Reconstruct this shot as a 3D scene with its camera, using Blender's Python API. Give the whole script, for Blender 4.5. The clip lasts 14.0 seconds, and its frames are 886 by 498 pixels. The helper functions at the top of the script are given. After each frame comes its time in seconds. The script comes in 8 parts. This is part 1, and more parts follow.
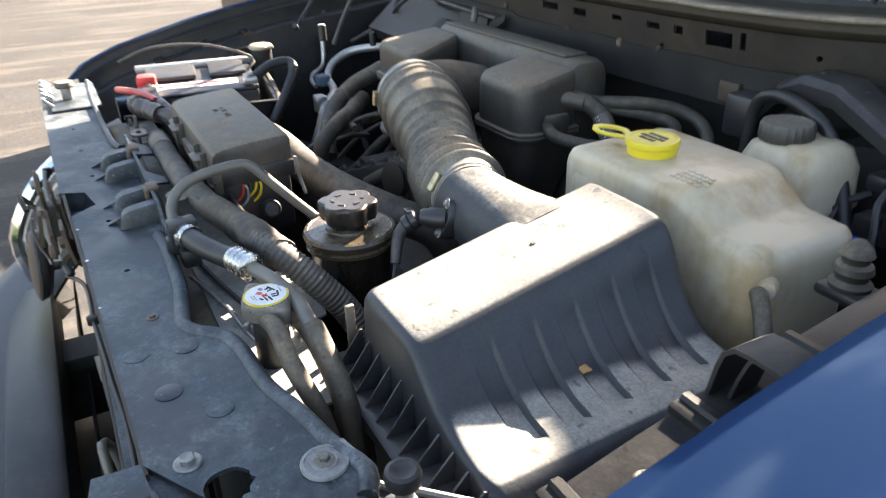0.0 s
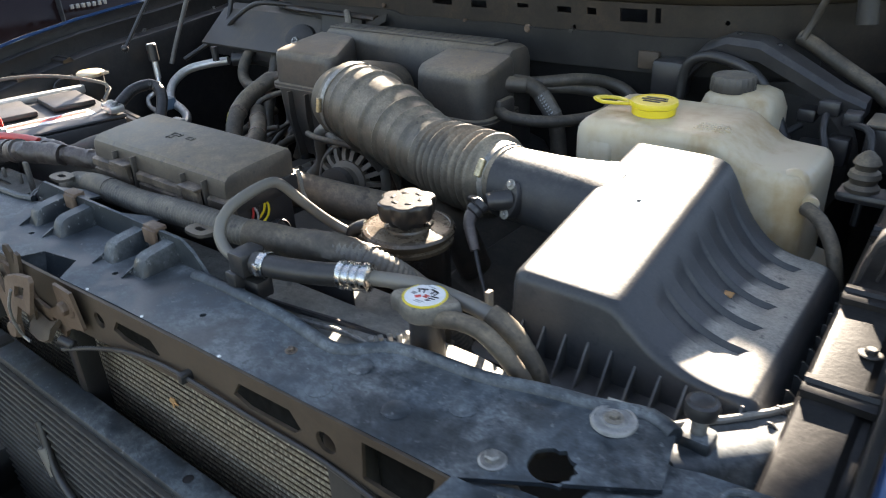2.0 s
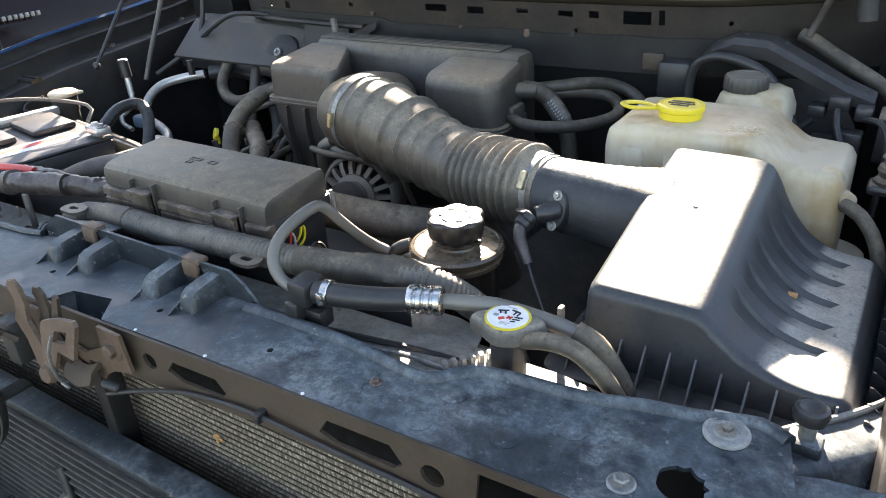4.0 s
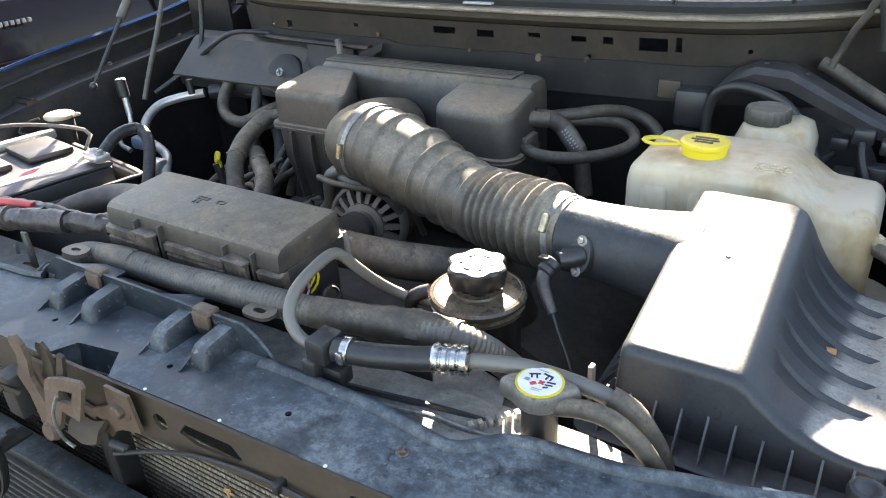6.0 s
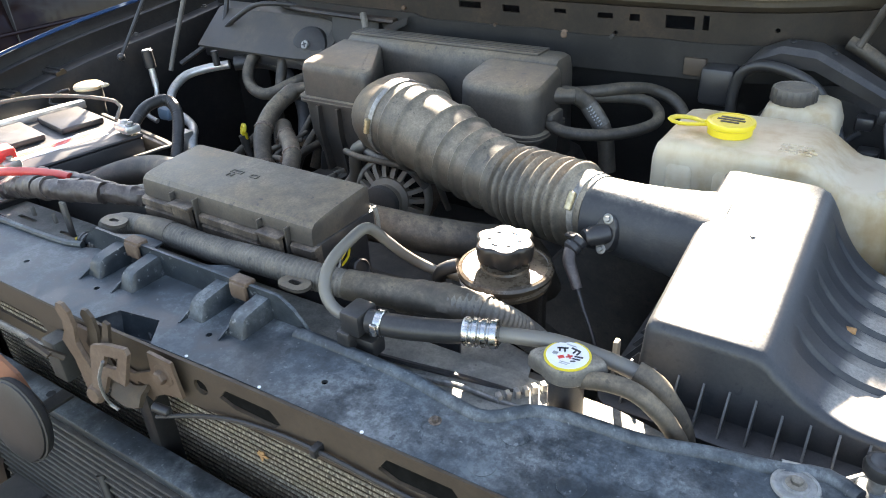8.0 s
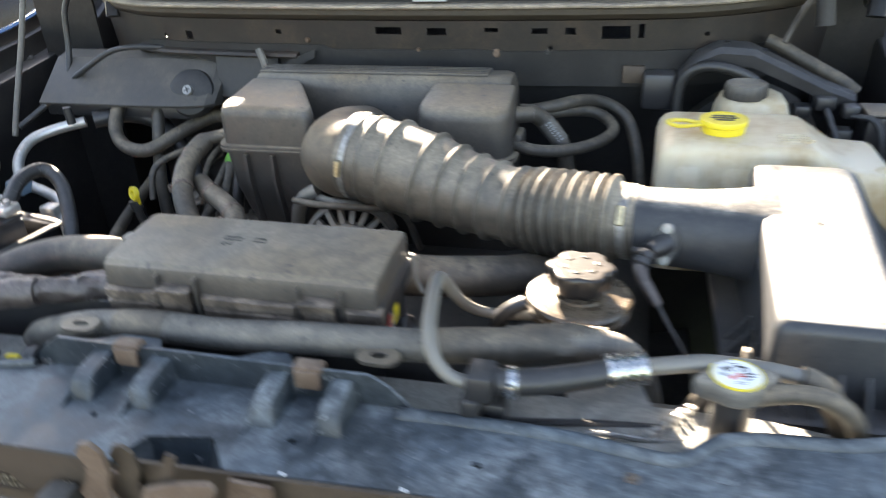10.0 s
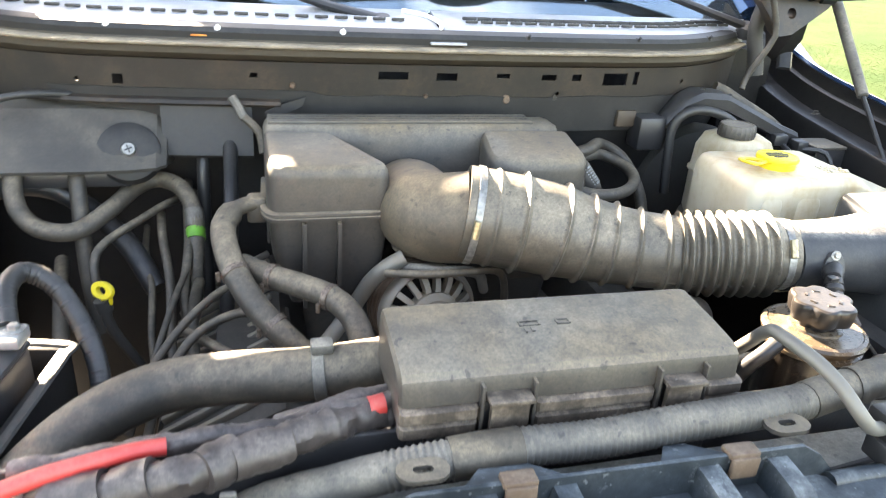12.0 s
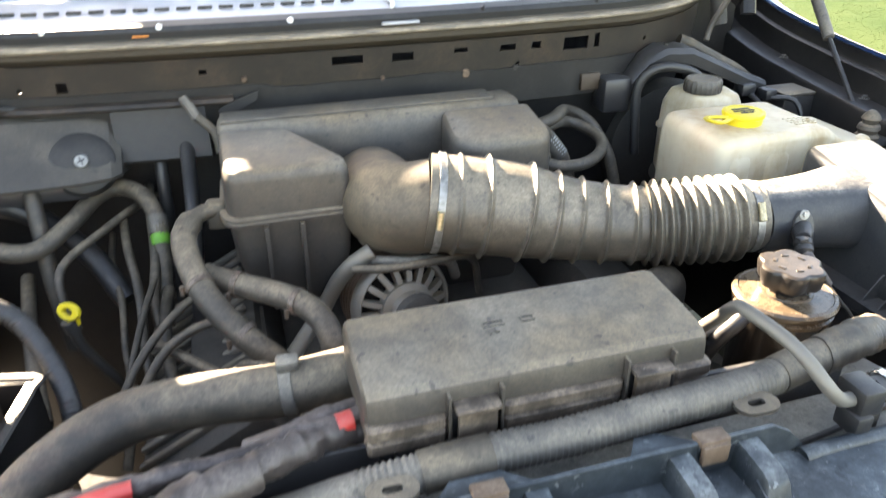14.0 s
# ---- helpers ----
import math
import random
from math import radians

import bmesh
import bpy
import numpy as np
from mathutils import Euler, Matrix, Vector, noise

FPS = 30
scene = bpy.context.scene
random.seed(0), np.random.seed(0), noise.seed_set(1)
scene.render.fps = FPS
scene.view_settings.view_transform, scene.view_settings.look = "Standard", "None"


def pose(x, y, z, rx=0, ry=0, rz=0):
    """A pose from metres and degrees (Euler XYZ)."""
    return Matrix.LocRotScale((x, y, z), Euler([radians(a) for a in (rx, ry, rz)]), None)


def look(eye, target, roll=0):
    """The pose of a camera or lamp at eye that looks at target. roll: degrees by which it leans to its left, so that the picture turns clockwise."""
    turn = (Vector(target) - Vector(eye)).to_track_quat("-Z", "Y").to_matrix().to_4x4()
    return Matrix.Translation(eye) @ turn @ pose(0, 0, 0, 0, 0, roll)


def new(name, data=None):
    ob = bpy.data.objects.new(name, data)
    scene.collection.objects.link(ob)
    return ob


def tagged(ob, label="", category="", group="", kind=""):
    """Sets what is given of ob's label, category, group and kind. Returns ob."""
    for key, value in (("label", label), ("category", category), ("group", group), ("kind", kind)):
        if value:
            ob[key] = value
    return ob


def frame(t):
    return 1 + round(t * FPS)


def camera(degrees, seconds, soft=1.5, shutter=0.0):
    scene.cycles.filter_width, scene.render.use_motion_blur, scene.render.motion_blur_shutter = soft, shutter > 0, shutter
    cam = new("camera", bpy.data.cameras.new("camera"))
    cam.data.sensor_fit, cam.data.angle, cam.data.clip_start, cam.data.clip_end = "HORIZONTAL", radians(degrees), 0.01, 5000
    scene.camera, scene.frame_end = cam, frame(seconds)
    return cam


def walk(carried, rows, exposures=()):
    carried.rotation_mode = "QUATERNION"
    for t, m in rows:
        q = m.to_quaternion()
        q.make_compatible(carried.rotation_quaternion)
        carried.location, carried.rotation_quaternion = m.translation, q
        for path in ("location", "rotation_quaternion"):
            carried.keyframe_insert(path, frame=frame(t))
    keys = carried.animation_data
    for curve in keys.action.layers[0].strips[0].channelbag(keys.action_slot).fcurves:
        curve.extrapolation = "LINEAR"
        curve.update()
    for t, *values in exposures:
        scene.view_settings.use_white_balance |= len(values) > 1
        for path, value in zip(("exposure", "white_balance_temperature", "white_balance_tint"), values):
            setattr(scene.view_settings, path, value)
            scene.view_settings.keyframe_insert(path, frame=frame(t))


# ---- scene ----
cam = camera(63.2, 14.0, soft=1.0, shutter=0.4)
PATH = [
    (0, (1.087, -0.004, 1.545), (-0.497, 0.82, 0.643), -1.8),
    (0.5, (0.99, -0.021, 1.523), (-0.456, 0.91, 0.502), -1.9),
    (1, (0.995, -0.139, 1.539), (-0.326, 0.98, 0.538), -0.1),
    (1.5, (0.95, -0.297, 1.544), (-0.184, 1.033, 0.571), -0.0),
    (2, (0.854, -0.328, 1.544), (-0.274, 1.053, 0.638), -2.5),
    (2.5, (0.782, -0.327, 1.542), (-0.219, 1.112, 0.579), -2.3),
    (3, (0.76, -0.379, 1.567), (-0.242, 1.077, 0.63), -3.3),
    (3.2, (0.755, -0.388, 1.566), (-0.253, 1.069, 0.639), -3.5),
    (5.5, (0.694, -0.371, 1.586), (-0.267, 1.119, 0.66), -3.0),
    (6, (0.679, -0.357, 1.604), (-0.295, 1.125, 0.678), -3.2),
    (6.5, (0.673, -0.354, 1.608), (-0.34, 1.105, 0.688), -3.0),
    (7, (0.672, -0.349, 1.614), (-0.33, 1.095, 0.66), -2.9),
    (7.5, (0.667, -0.347, 1.62), (-0.318, 1.077, 0.62), -3.3),
    (7.7, (0.673, -0.358, 1.622), (-0.32, 1.062, 0.623), -3.3),
    (9.8, (0.464, -0.457, 1.598), (-0.094, 1.222, 0.667), -1.5),
    (10, (0.349, -0.426, 1.597), (-0.119, 1.275, 0.656), -2.9),
    (10.1, (0.277, -0.418, 1.59), (-0.15, 1.311, 0.68), -3.9),
    (10.5, (0.06, -0.528, 1.591), (-0.077, 1.254, 0.693), -2.6),
    (10.7, (-0.009, -0.564, 1.584), (-0.024, 1.207, 0.655), -1.4),
    (11, (-0.107, -0.534, 1.585), (0.141, 1.26, 0.737), 1.3),
    (11.5, (-0.246, -0.382, 1.559), (0.056, 1.415, 0.736), 1.5),
    (11.7, (-0.275, -0.362, 1.559), (0.12, 1.426, 0.756), 2.9),
    (12, (-0.304, -0.328, 1.572), (0.175, 1.428, 0.743), 3.9),
    (12.5, (-0.275, -0.292, 1.62), (0.338, 1.439, 0.827), -1.6),
    (13, (-0.201, -0.283, 1.644), (0.412, 1.461, 0.882), -7.0),
    (13.5, (-0.216, -0.266, 1.629), (0.327, 1.476, 0.81), -5.0),
    (14, (-0.266, -0.304, 1.609), (0.226, 1.391, 0.667), -0.6),
]
walk(cam, [(t, look(eye, target, roll)) for t, eye, target, roll in PATH], exposures=[(0, 3.28, 7300, 14), (1.5, 3.14, 7300, 14), (2.5, 3.13, 7250, 14), (3, 3.24, 7250, 14), (5.5, 3.7, 7300, 14), (6.5, 3.76, 7350, 14), (10, 3.93, 7450, 14), (10.7, 4.22, 7600, 14), (11.7, 4.69, 8150, 14), (12.2, 4.67, 8200, 14), (13, 4.45, 7700, 14), (14, 4.40, 8250, 14)])

# ---- world and sun ----
SUN_WAY = Vector((-0.29, 0.62, 0.335)).normalized()
world = bpy.data.worlds.new("sky_world")
scene.world = world
world.use_nodes = True
wt = world.node_tree
sky = wt.nodes.new("ShaderNodeTexSky")
sky.sky_type = "NISHITA"
sky.sun_disc = False
sky.sun_elevation = math.asin(SUN_WAY.z)
sky.sun_rotation = math.atan2(SUN_WAY.x, SUN_WAY.y)
cloud = wt.nodes.new("ShaderNodeTexNoise")
cloud.inputs["Scale"].default_value, cloud.inputs["Detail"].default_value, cloud.inputs["Roughness"].default_value = 3.2, 7.0, 0.58
spread = wt.nodes.new("ShaderNodeMapRange")
spread.interpolation_type = "SMOOTHSTEP"
for k, v in zip((1, 2, 3, 4), (0.50, 0.70, 0.0, 0.42)):
    spread.inputs[k].default_value = v
place = wt.nodes.new("ShaderNodeTexCoord")
veil = wt.nodes.new("ShaderNodeMix")
veil.data_type = "RGBA"
veil.inputs[7].default_value = (6.6, 7.0, 7.6, 1.0)
wt.links.new(place.outputs["Generated"], cloud.inputs["Vector"])
wt.links.new(cloud.outputs[0], spread.inputs[0])
wt.links.new(spread.outputs[0], veil.inputs[0])
wt.links.new(sky.outputs[0], veil.inputs[6])
wt.links.new(veil.outputs[2], wt.nodes["Background"].inputs[0])
wt.nodes["Background"].inputs[1].default_value = 0.0605
sun_data = bpy.data.lights.new("sun", "SUN")
sun_data.energy, sun_data.angle, sun_data.color = 5.0, radians(0.6), (1.0, 0.93, 0.82)
sun = new("sun", sun_data)
sun.matrix_world = look(SUN_WAY * 30, (0, 0, 0))


# ---- materials ----
def material(name):
    m = bpy.data.materials.new(name)
    m.use_nodes = True
    nt = m.node_tree
    return m, nt, nt.nodes["Principled BSDF"]


def noise_node(nt, scale, detail=4.0, rough=0.55, coord=None, stretch=None):
    n = nt.nodes.new("ShaderNodeTexNoise")
    n.inputs["Scale"].default_value = scale
    n.inputs["Detail"].default_value = detail
    n.inputs["Roughness"].default_value = rough
    src = coord
    if src is None:
        src = nt.nodes.new("ShaderNodeTexCoord").outputs["Object"]
    if stretch:
        mp = nt.nodes.new("ShaderNodeMapping")
        mp.inputs["Scale"].default_value = stretch
        nt.links.new(src, mp.inputs[0])
        src = mp.outputs[0]
    nt.links.new(src, n.inputs["Vector"])
    return n.outputs[0]


def ramp(nt, value, a, b, lo=0.0, hi=1.0):
    r = nt.nodes.new("ShaderNodeMapRange")
    r.interpolation_type = "SMOOTHSTEP"
    for i, v in zip((1, 2, 3, 4), (a, b, lo, hi)):
        r.inputs[i].default_value = v
    nt.links.new(value, r.inputs[0])
    return r.outputs[0]


def maths(nt, op, a, b=None):
    n = nt.nodes.new("ShaderNodeMath")
    n.operation = op
    for i, v in enumerate((a, b)):
        if v is None:
            continue
        if isinstance(v, (int, float)):
            n.inputs[i].default_value = v
        else:
            nt.links.new(v, n.inputs[i])
    return n.outputs[0]


def mixed(nt, fac, a, b):
    n = nt.nodes.new("ShaderNodeMix")
    n.data_type = "RGBA"
    for sock, v in ((n.inputs[0], fac), (n.inputs[6], a), (n.inputs[7], b)):
        if isinstance(v, (int, float)):
            sock.default_value = v
        elif isinstance(v, tuple):
            sock.default_value = (*v, 1.0)
        else:
            nt.links.new(v, sock)
    return n.outputs[2]


def bumped(nt, bsdf, height, strength, distance):
    b = nt.nodes.new("ShaderNodeBump")
    b.inputs["Strength"].default_value = strength
    b.inputs["Distance"].default_value = distance
    nt.links.new(height, b.inputs["Height"])
    nt.links.new(b.outputs[0], bsdf.inputs["Normal"])


def dusty(name, base, dust, amount=0.6, rough=0.55, metal=0.0, patch=9.0, grain=0.25, tint=None, side=0.25, blotch=0.5, dull=0.75, scuff=None, flat=0.0):
    """A surface with settled dust: more on faces that look up, broken by wiped patches, fine grain."""
    m, nt, bs = material(name)
    geo = nt.nodes.new("ShaderNodeNewGeometry")
    sep = nt.nodes.new("ShaderNodeSeparateXYZ")
    nt.links.new(geo.outputs["Normal"], sep.inputs[0])
    up = ramp(nt, sep.outputs[2], flat, 0.95, side, 1.0)
    big = ramp(nt, noise_node(nt, patch, 6.0, 0.65), 0.38, 0.62, 0.85 - 0.6 * blotch, 1.05 + 0.15 * blotch)
    mid = ramp(nt, noise_node(nt, patch * 6, 5.0, 0.7), 0.34, 0.66, 0.9 - 0.4 * blotch, 1.05 + 0.25 * blotch)
    fine = ramp(nt, noise_node(nt, 300.0, 4.0, 0.75), 0.32, 0.68, 0.74, 1.22)
    f = maths(nt, "MULTIPLY", maths(nt, "MULTIPLY", up, big), maths(nt, "MULTIPLY", mid, fine))
    drops = ramp(nt, noise_node(nt, 75.0, 3.0, 0.6), 0.635, 0.685, 1.0, 0.40)
    f = maths(nt, "MULTIPLY", maths(nt, "MULTIPLY", f, drops), amount)
    f = maths(nt, "MINIMUM", f, 0.97)
    dcol = dust
    if tint:
        dcol = mixed(nt, ramp(nt, noise_node(nt, patch * 0.6, 3.0), 0.4, 0.65), dust, tint)
    col = mixed(nt, f, base, dcol)
    if scuff:
        # small worn flecks and rubbed patches
        fleck = ramp(nt, noise_node(nt, 140.0, 2.0, 0.5), 0.68, 0.73, 0.0, 0.5)
        worn = ramp(nt, noise_node(nt, 38.0, 6.0, 0.75), 0.60, 0.67, 0.0, 0.3)
        f2 = maths(nt, "MAXIMUM", fleck, worn)
        col = mixed(nt, f2, col, scuff)
    nt.links.new(col, bs.inputs["Base Color"])
    bs.inputs["Metallic"].default_value = metal
    nt.links.new(ramp(nt, f, 0.0, 0.8, rough, max(rough, dull)), bs.inputs["Roughness"])
    bumped(nt, bs, noise_node(nt, 300.0, 3.0), grain, 0.0006)
    return m


def plain(name, base, rough=0.5, metal=0.0, vary=0.25, scale=40.0, bump=0.1):
    m, nt, bs = material(name)
    n = ramp(nt, noise_node(nt, scale, 5.0, 0.6), 0.3, 0.7, 0.0, 1.0)
    dark = tuple(c * (1 - vary) for c in base)
    light = tuple(min(1.0, c * (1 + vary)) for c in base)
    nt.links.new(mixed(nt, n, dark, light), bs.inputs["Base Color"])
    bs.inputs["Metallic"].default_value = metal
    nt.links.new(ramp(nt, noise_node(nt, scale * 2.3), 0.3, 0.7, max(0.02, rough - 0.1), min(1.0, rough + 0.12)), bs.inputs["Roughness"])
    if bump:
        bumped(nt, bs, noise_node(nt, scale * 8), bump, 0.0005)
    return m


def paint(name, base, rough=0.15, dirt=(0.2, 0.19, 0.17), amount=0.15):
    m = dusty(name, base, dirt, amount, rough, 0.0, 5.0, 0.02, side=0.5)
    bs = m.node_tree.nodes["Principled BSDF"]
    bs.inputs["IOR"].default_value = 2.0
    bs.inputs["Specular Tint"].default_value = (0.55, 0.78, 1.0, 1)
    return m


GREYDUST, BROWNDUST = (0.275, 0.240, 0.188), (0.292, 0.226, 0.148)
MAT = {
    "plastic": dusty("dusty_black_plastic", (0.02, 0.02, 0.022), BROWNDUST, 0.62, 0.42, tint=GREYDUST, side=0.2, blotch=0.3),
    "airbox": dusty("scuffed_grey_plastic", (0.016, 0.0195, 0.025), (0.36, 0.335, 0.29), 0.86, 0.42, patch=9, grain=0.3, dull=0.52, blotch=0.12, side=0.075, flat=0.88),
    "neckplastic": dusty("rough_grey_plastic", (0.018, 0.020, 0.024), (0.30, 0.28, 0.245), 0.62, 0.55, patch=22, grain=0.45, dull=0.62, blotch=0.8, side=0.09, flat=0.75),
    "finplastic": dusty("fin_plastic", (0.016, 0.018, 0.021), (0.20, 0.195, 0.185), 0.45, 0.42, side=0.35),
    "blackplastic": dusty("black_plastic", (0.014, 0.014, 0.016), (0.16, 0.15, 0.14), 0.25, 0.38),
    "rubber": dusty("dusty_rubber", (0.022, 0.020, 0.018), (0.235, 0.187, 0.13), 0.62, 0.55, side=0.28, blotch=0.8),
    "cleanrubber": dusty("black_rubber", (0.013, 0.013, 0.014), (0.15, 0.14, 0.13), 0.18, 0.42),
    "tape": dusty("dark_cloth_tape", (0.028, 0.022, 0.021), (0.17, 0.14, 0.125), 0.55, 0.42, patch=30, side=0.3, blotch=0.7, dull=0.6),
    "wornplastic": dusty("worn_brown_plastic", (0.024, 0.019, 0.016), (0.26, 0.20, 0.15), 0.62, 0.45, patch=26, side=0.5, blotch=1.0, scuff=(0.27, 0.24, 0.20)),
    "loom": dusty("dusty_corrugated_loom", (0.03, 0.03, 0.031), (0.285, 0.25, 0.20), 0.70, 0.55, side=0.3),
    "hoserubber": dusty("ribbed_dusty_rubber", (0.022, 0.021, 0.019), (0.31, 0.262, 0.196), 0.74, 0.42, side=0.32, dull=0.58, grain=0.12),
    "pale": dusty("dusty_pale_bracket", (0.09, 0.09, 0.086), (0.33, 0.32, 0.285), 0.75, 0.6, side=0.4),
    # near-black colour that paints deep shade into openings
    "shadeblack": plain("black_cavity_shade", (0.010, 0.010, 0.010), 0.9, 0, 0.2, 40, 0),
    "support": dusty("dusty_navy_steel", (0.009, 0.0135, 0.018), (0.088, 0.108, 0.122), 0.72, 0.38, patch=15, tint=(0.18, 0.195, 0.198), blotch=1.0, scuff=(0.21, 0.225, 0.23)),
    "brownsteel": dusty("dirty_brown_steel", (0.04, 0.027, 0.018), (0.112, 0.082, 0.053), 0.5, 0.6, patch=14, side=0.6, blotch=0.9),
    "rust": dusty("rusty_steel", (0.085, 0.052, 0.033), (0.22, 0.16, 0.115), 0.5, 0.65, patch=30, side=0.5, blotch=1.0),
    "firewall": dusty("dusty_dark_steel", (0.013, 0.011, 0.0095), (0.072, 0.053, 0.037), 0.29, 0.5, patch=16, side=0.6, tint=(0.135, 0.086, 0.052), blotch=1.0, grain=0.5),
    "sunlitedge": dusty("dusty_sunlit_edge", (0.10, 0.08, 0.055), (0.36, 0.29, 0.20), 0.75, 0.6, patch=14, side=0.4, blotch=0.8),
    "pad": dusty("black_insulation", (0.010, 0.010, 0.0105), (0.055, 0.050, 0.045), 0.4, 0.55, patch=12, side=0.5, blotch=1.0),
    "dark": dusty("grimy_dark_metal", (0.017, 0.0165, 0.016), (0.10, 0.088, 0.073), 0.62, 0.6, patch=7),
    "cast": dusty("dirty_cast_aluminium", (0.2, 0.19, 0.175), (0.26, 0.215, 0.15), 0.6, 0.5, 0.5, patch=20, side=0.5),
    "alu": dusty("dull_aluminium", (0.55, 0.55, 0.54), (0.38, 0.34, 0.27), 0.5, 0.32, 0.75, patch=25, side=0.5),
    "steel": plain("bright_steel", (0.48, 0.48, 0.47), 0.24, 1.0, 0.15, 90),
    "zinc": plain("dull_zinc", (0.27, 0.265, 0.25), 0.5, 0.7, 0.25, 120),
    "bolt": plain("brown_bolt", (0.16, 0.125, 0.10), 0.5, 0.6, 0.35, 300),
    "brass": plain("brassy_steel", (0.40, 0.34, 0.22), 0.4, 0.8, 0.25, 200),
    "yellow": dusty("yellow_plastic", (0.72, 0.56, 0.02), (0.5, 0.42, 0.15), 0.25, 0.35),
    "red": dusty("red_plastic", (0.55, 0.035, 0.03), (0.4, 0.2, 0.17), 0.35, 0.4),
    "orange": plain("orange_plastic", (0.75, 0.24, 0.04), 0.5),
    "green": plain("green_tape", (0.10, 0.30, 0.03), 0.5),
    "blue": plain("blue_plastic", (0.03, 0.12, 0.5), 0.4),
    "white": plain("white_print", (0.78, 0.78, 0.76), 0.45, 0, 0.08),
    "ink": plain("black_print", (0.02, 0.02, 0.022), 0.5),
    "redink": plain("red_print", (0.6, 0.06, 0.04), 0.5),
    "greyprint": plain("worn_grey_print", (0.36, 0.36, 0.35), 0.6, 0, 0.4, 200),
    "oily": dusty("oily_black_plastic", (0.016, 0.013, 0.011), (0.27, 0.21, 0.15), 0.27, 0.22, patch=60, dull=0.30, side=0.05, blotch=0.6, grain=0.08),
    "oilylid": dusty("oily_brown_lid", (0.045, 0.033, 0.022), (0.25, 0.19, 0.125), 0.30, 0.27, patch=45, dull=0.31, side=0.1, blotch=1.0, grain=0.06),
    "capblack": dusty("glossy_oily_cap", (0.014, 0.012, 0.011), (0.20, 0.16, 0.12), 0.12, 0.30, patch=60, dull=0.34, side=0.1, blotch=1.0, grain=0.25),
    "paint": paint("dark_blue_car_paint", (0.008, 0.025, 0.078), 0.1, (0.15, 0.15, 0.15), 0.03),
    "innerpaint": paint("dark_inner_paint", (0.005, 0.006, 0.009), 0.22, (0.10, 0.095, 0.09), 0.18),
    "innerblack": dusty("black_inner_fender", (0.006, 0.006, 0.007), (0.085, 0.078, 0.070), 0.28, 0.34, patch=7, side=0.5, flat=0.6, blotch=0.7, dull=0.5),
    "maroon": plain("dark_maroon_car_paint", (0.012, 0.006, 0.006), 0.14, 0, 0.1, 10, 0),
    "chrome": plain("chrome", (0.8, 0.8, 0.8), 0.08, 1.0, 0.04, 20, 0),
    "cowl": plain("weathered_grey_cowl", (0.36, 0.365, 0.38), 0.38, 0, 0.12, 15, 0.05),
    "seal": dusty("weathered_rubber_seal", (0.012, 0.012, 0.013), (0.12, 0.115, 0.105), 0.25, 0.5),
    "pipe": dusty("dull_grey_pipe", (0.17, 0.163, 0.15), (0.24, 0.215, 0.17), 0.5, 0.5, 0.5, patch=25, side=0.5),
    "heater": dusty("dusty_grey_housing", (0.030, 0.029, 0.028), (0.112, 0.098, 0.081), 0.58, 0.5, patch=6, side=0.5, blotch=0.7),
    "leaf": plain("dry_leaf", (0.4, 0.22, 0.09), 0.8, 0, 0.3, 200),
    "wheel": dusty("grey_wheel", (0.3, 0.3, 0.31), (0.3, 0.27, 0.22), 0.3, 0.35, 0.6),
    "seat": plain("dark_cabin_trim", (0.03, 0.03, 0.033), 0.8, 0, 0.3, 30),
}


def tank_plastic():
    m, nt, bs = material("cloudy_white_plastic")
    tc = nt.nodes.new("ShaderNodeTexCoord")
    sep = nt.nodes.new("ShaderNodeSeparateXYZ")
    nt.links.new(tc.outputs["Object"], sep.inputs[0])
    n = noise_node(nt, 11.0, 5.0, 0.6, tc.outputs["Object"], (1, 1, 0.22))
    stain = ramp(nt, maths(nt, "ADD", n, maths(nt, "MULTIPLY", noise_node(nt, 60.0), 0.3)), 0.55, 0.86, 0.0, 0.9)
    col = mixed(nt, stain, (0.55, 0.475, 0.345), (0.38, 0.265, 0.135))
    nt.links.new(col, bs.inputs["Base Color"])
    bs.inputs["Roughness"].default_value = 0.42
    bs.inputs["Subsurface Weight"].default_value = 0.35
    bs.inputs["Subsurface Radius"].default_value = (0.02, 0.017, 0.012)
    bs.inputs["Subsurface Scale"].default_value = 0.6
    bumped(nt, bs, noise_node(nt, 120.0, 3.0), 0.15, 0.0006)
    return m


def glass():
    m, nt, bs = material("windshield_glass")
    bs.inputs["Base Color"].default_value = (0.75, 0.85, 0.86, 1)
    bs.inputs["Transmission Weight"].default_value = 1.0
    bs.inputs["Roughness"].default_value = 0.01
    bs.inputs["IOR"].default_value = 2.3
    bs.inputs["Specular IOR Level"].default_value = 0.7
    bs.inputs["Specular Tint"].default_value = (0.7, 0.88, 1.0, 1)
    return m


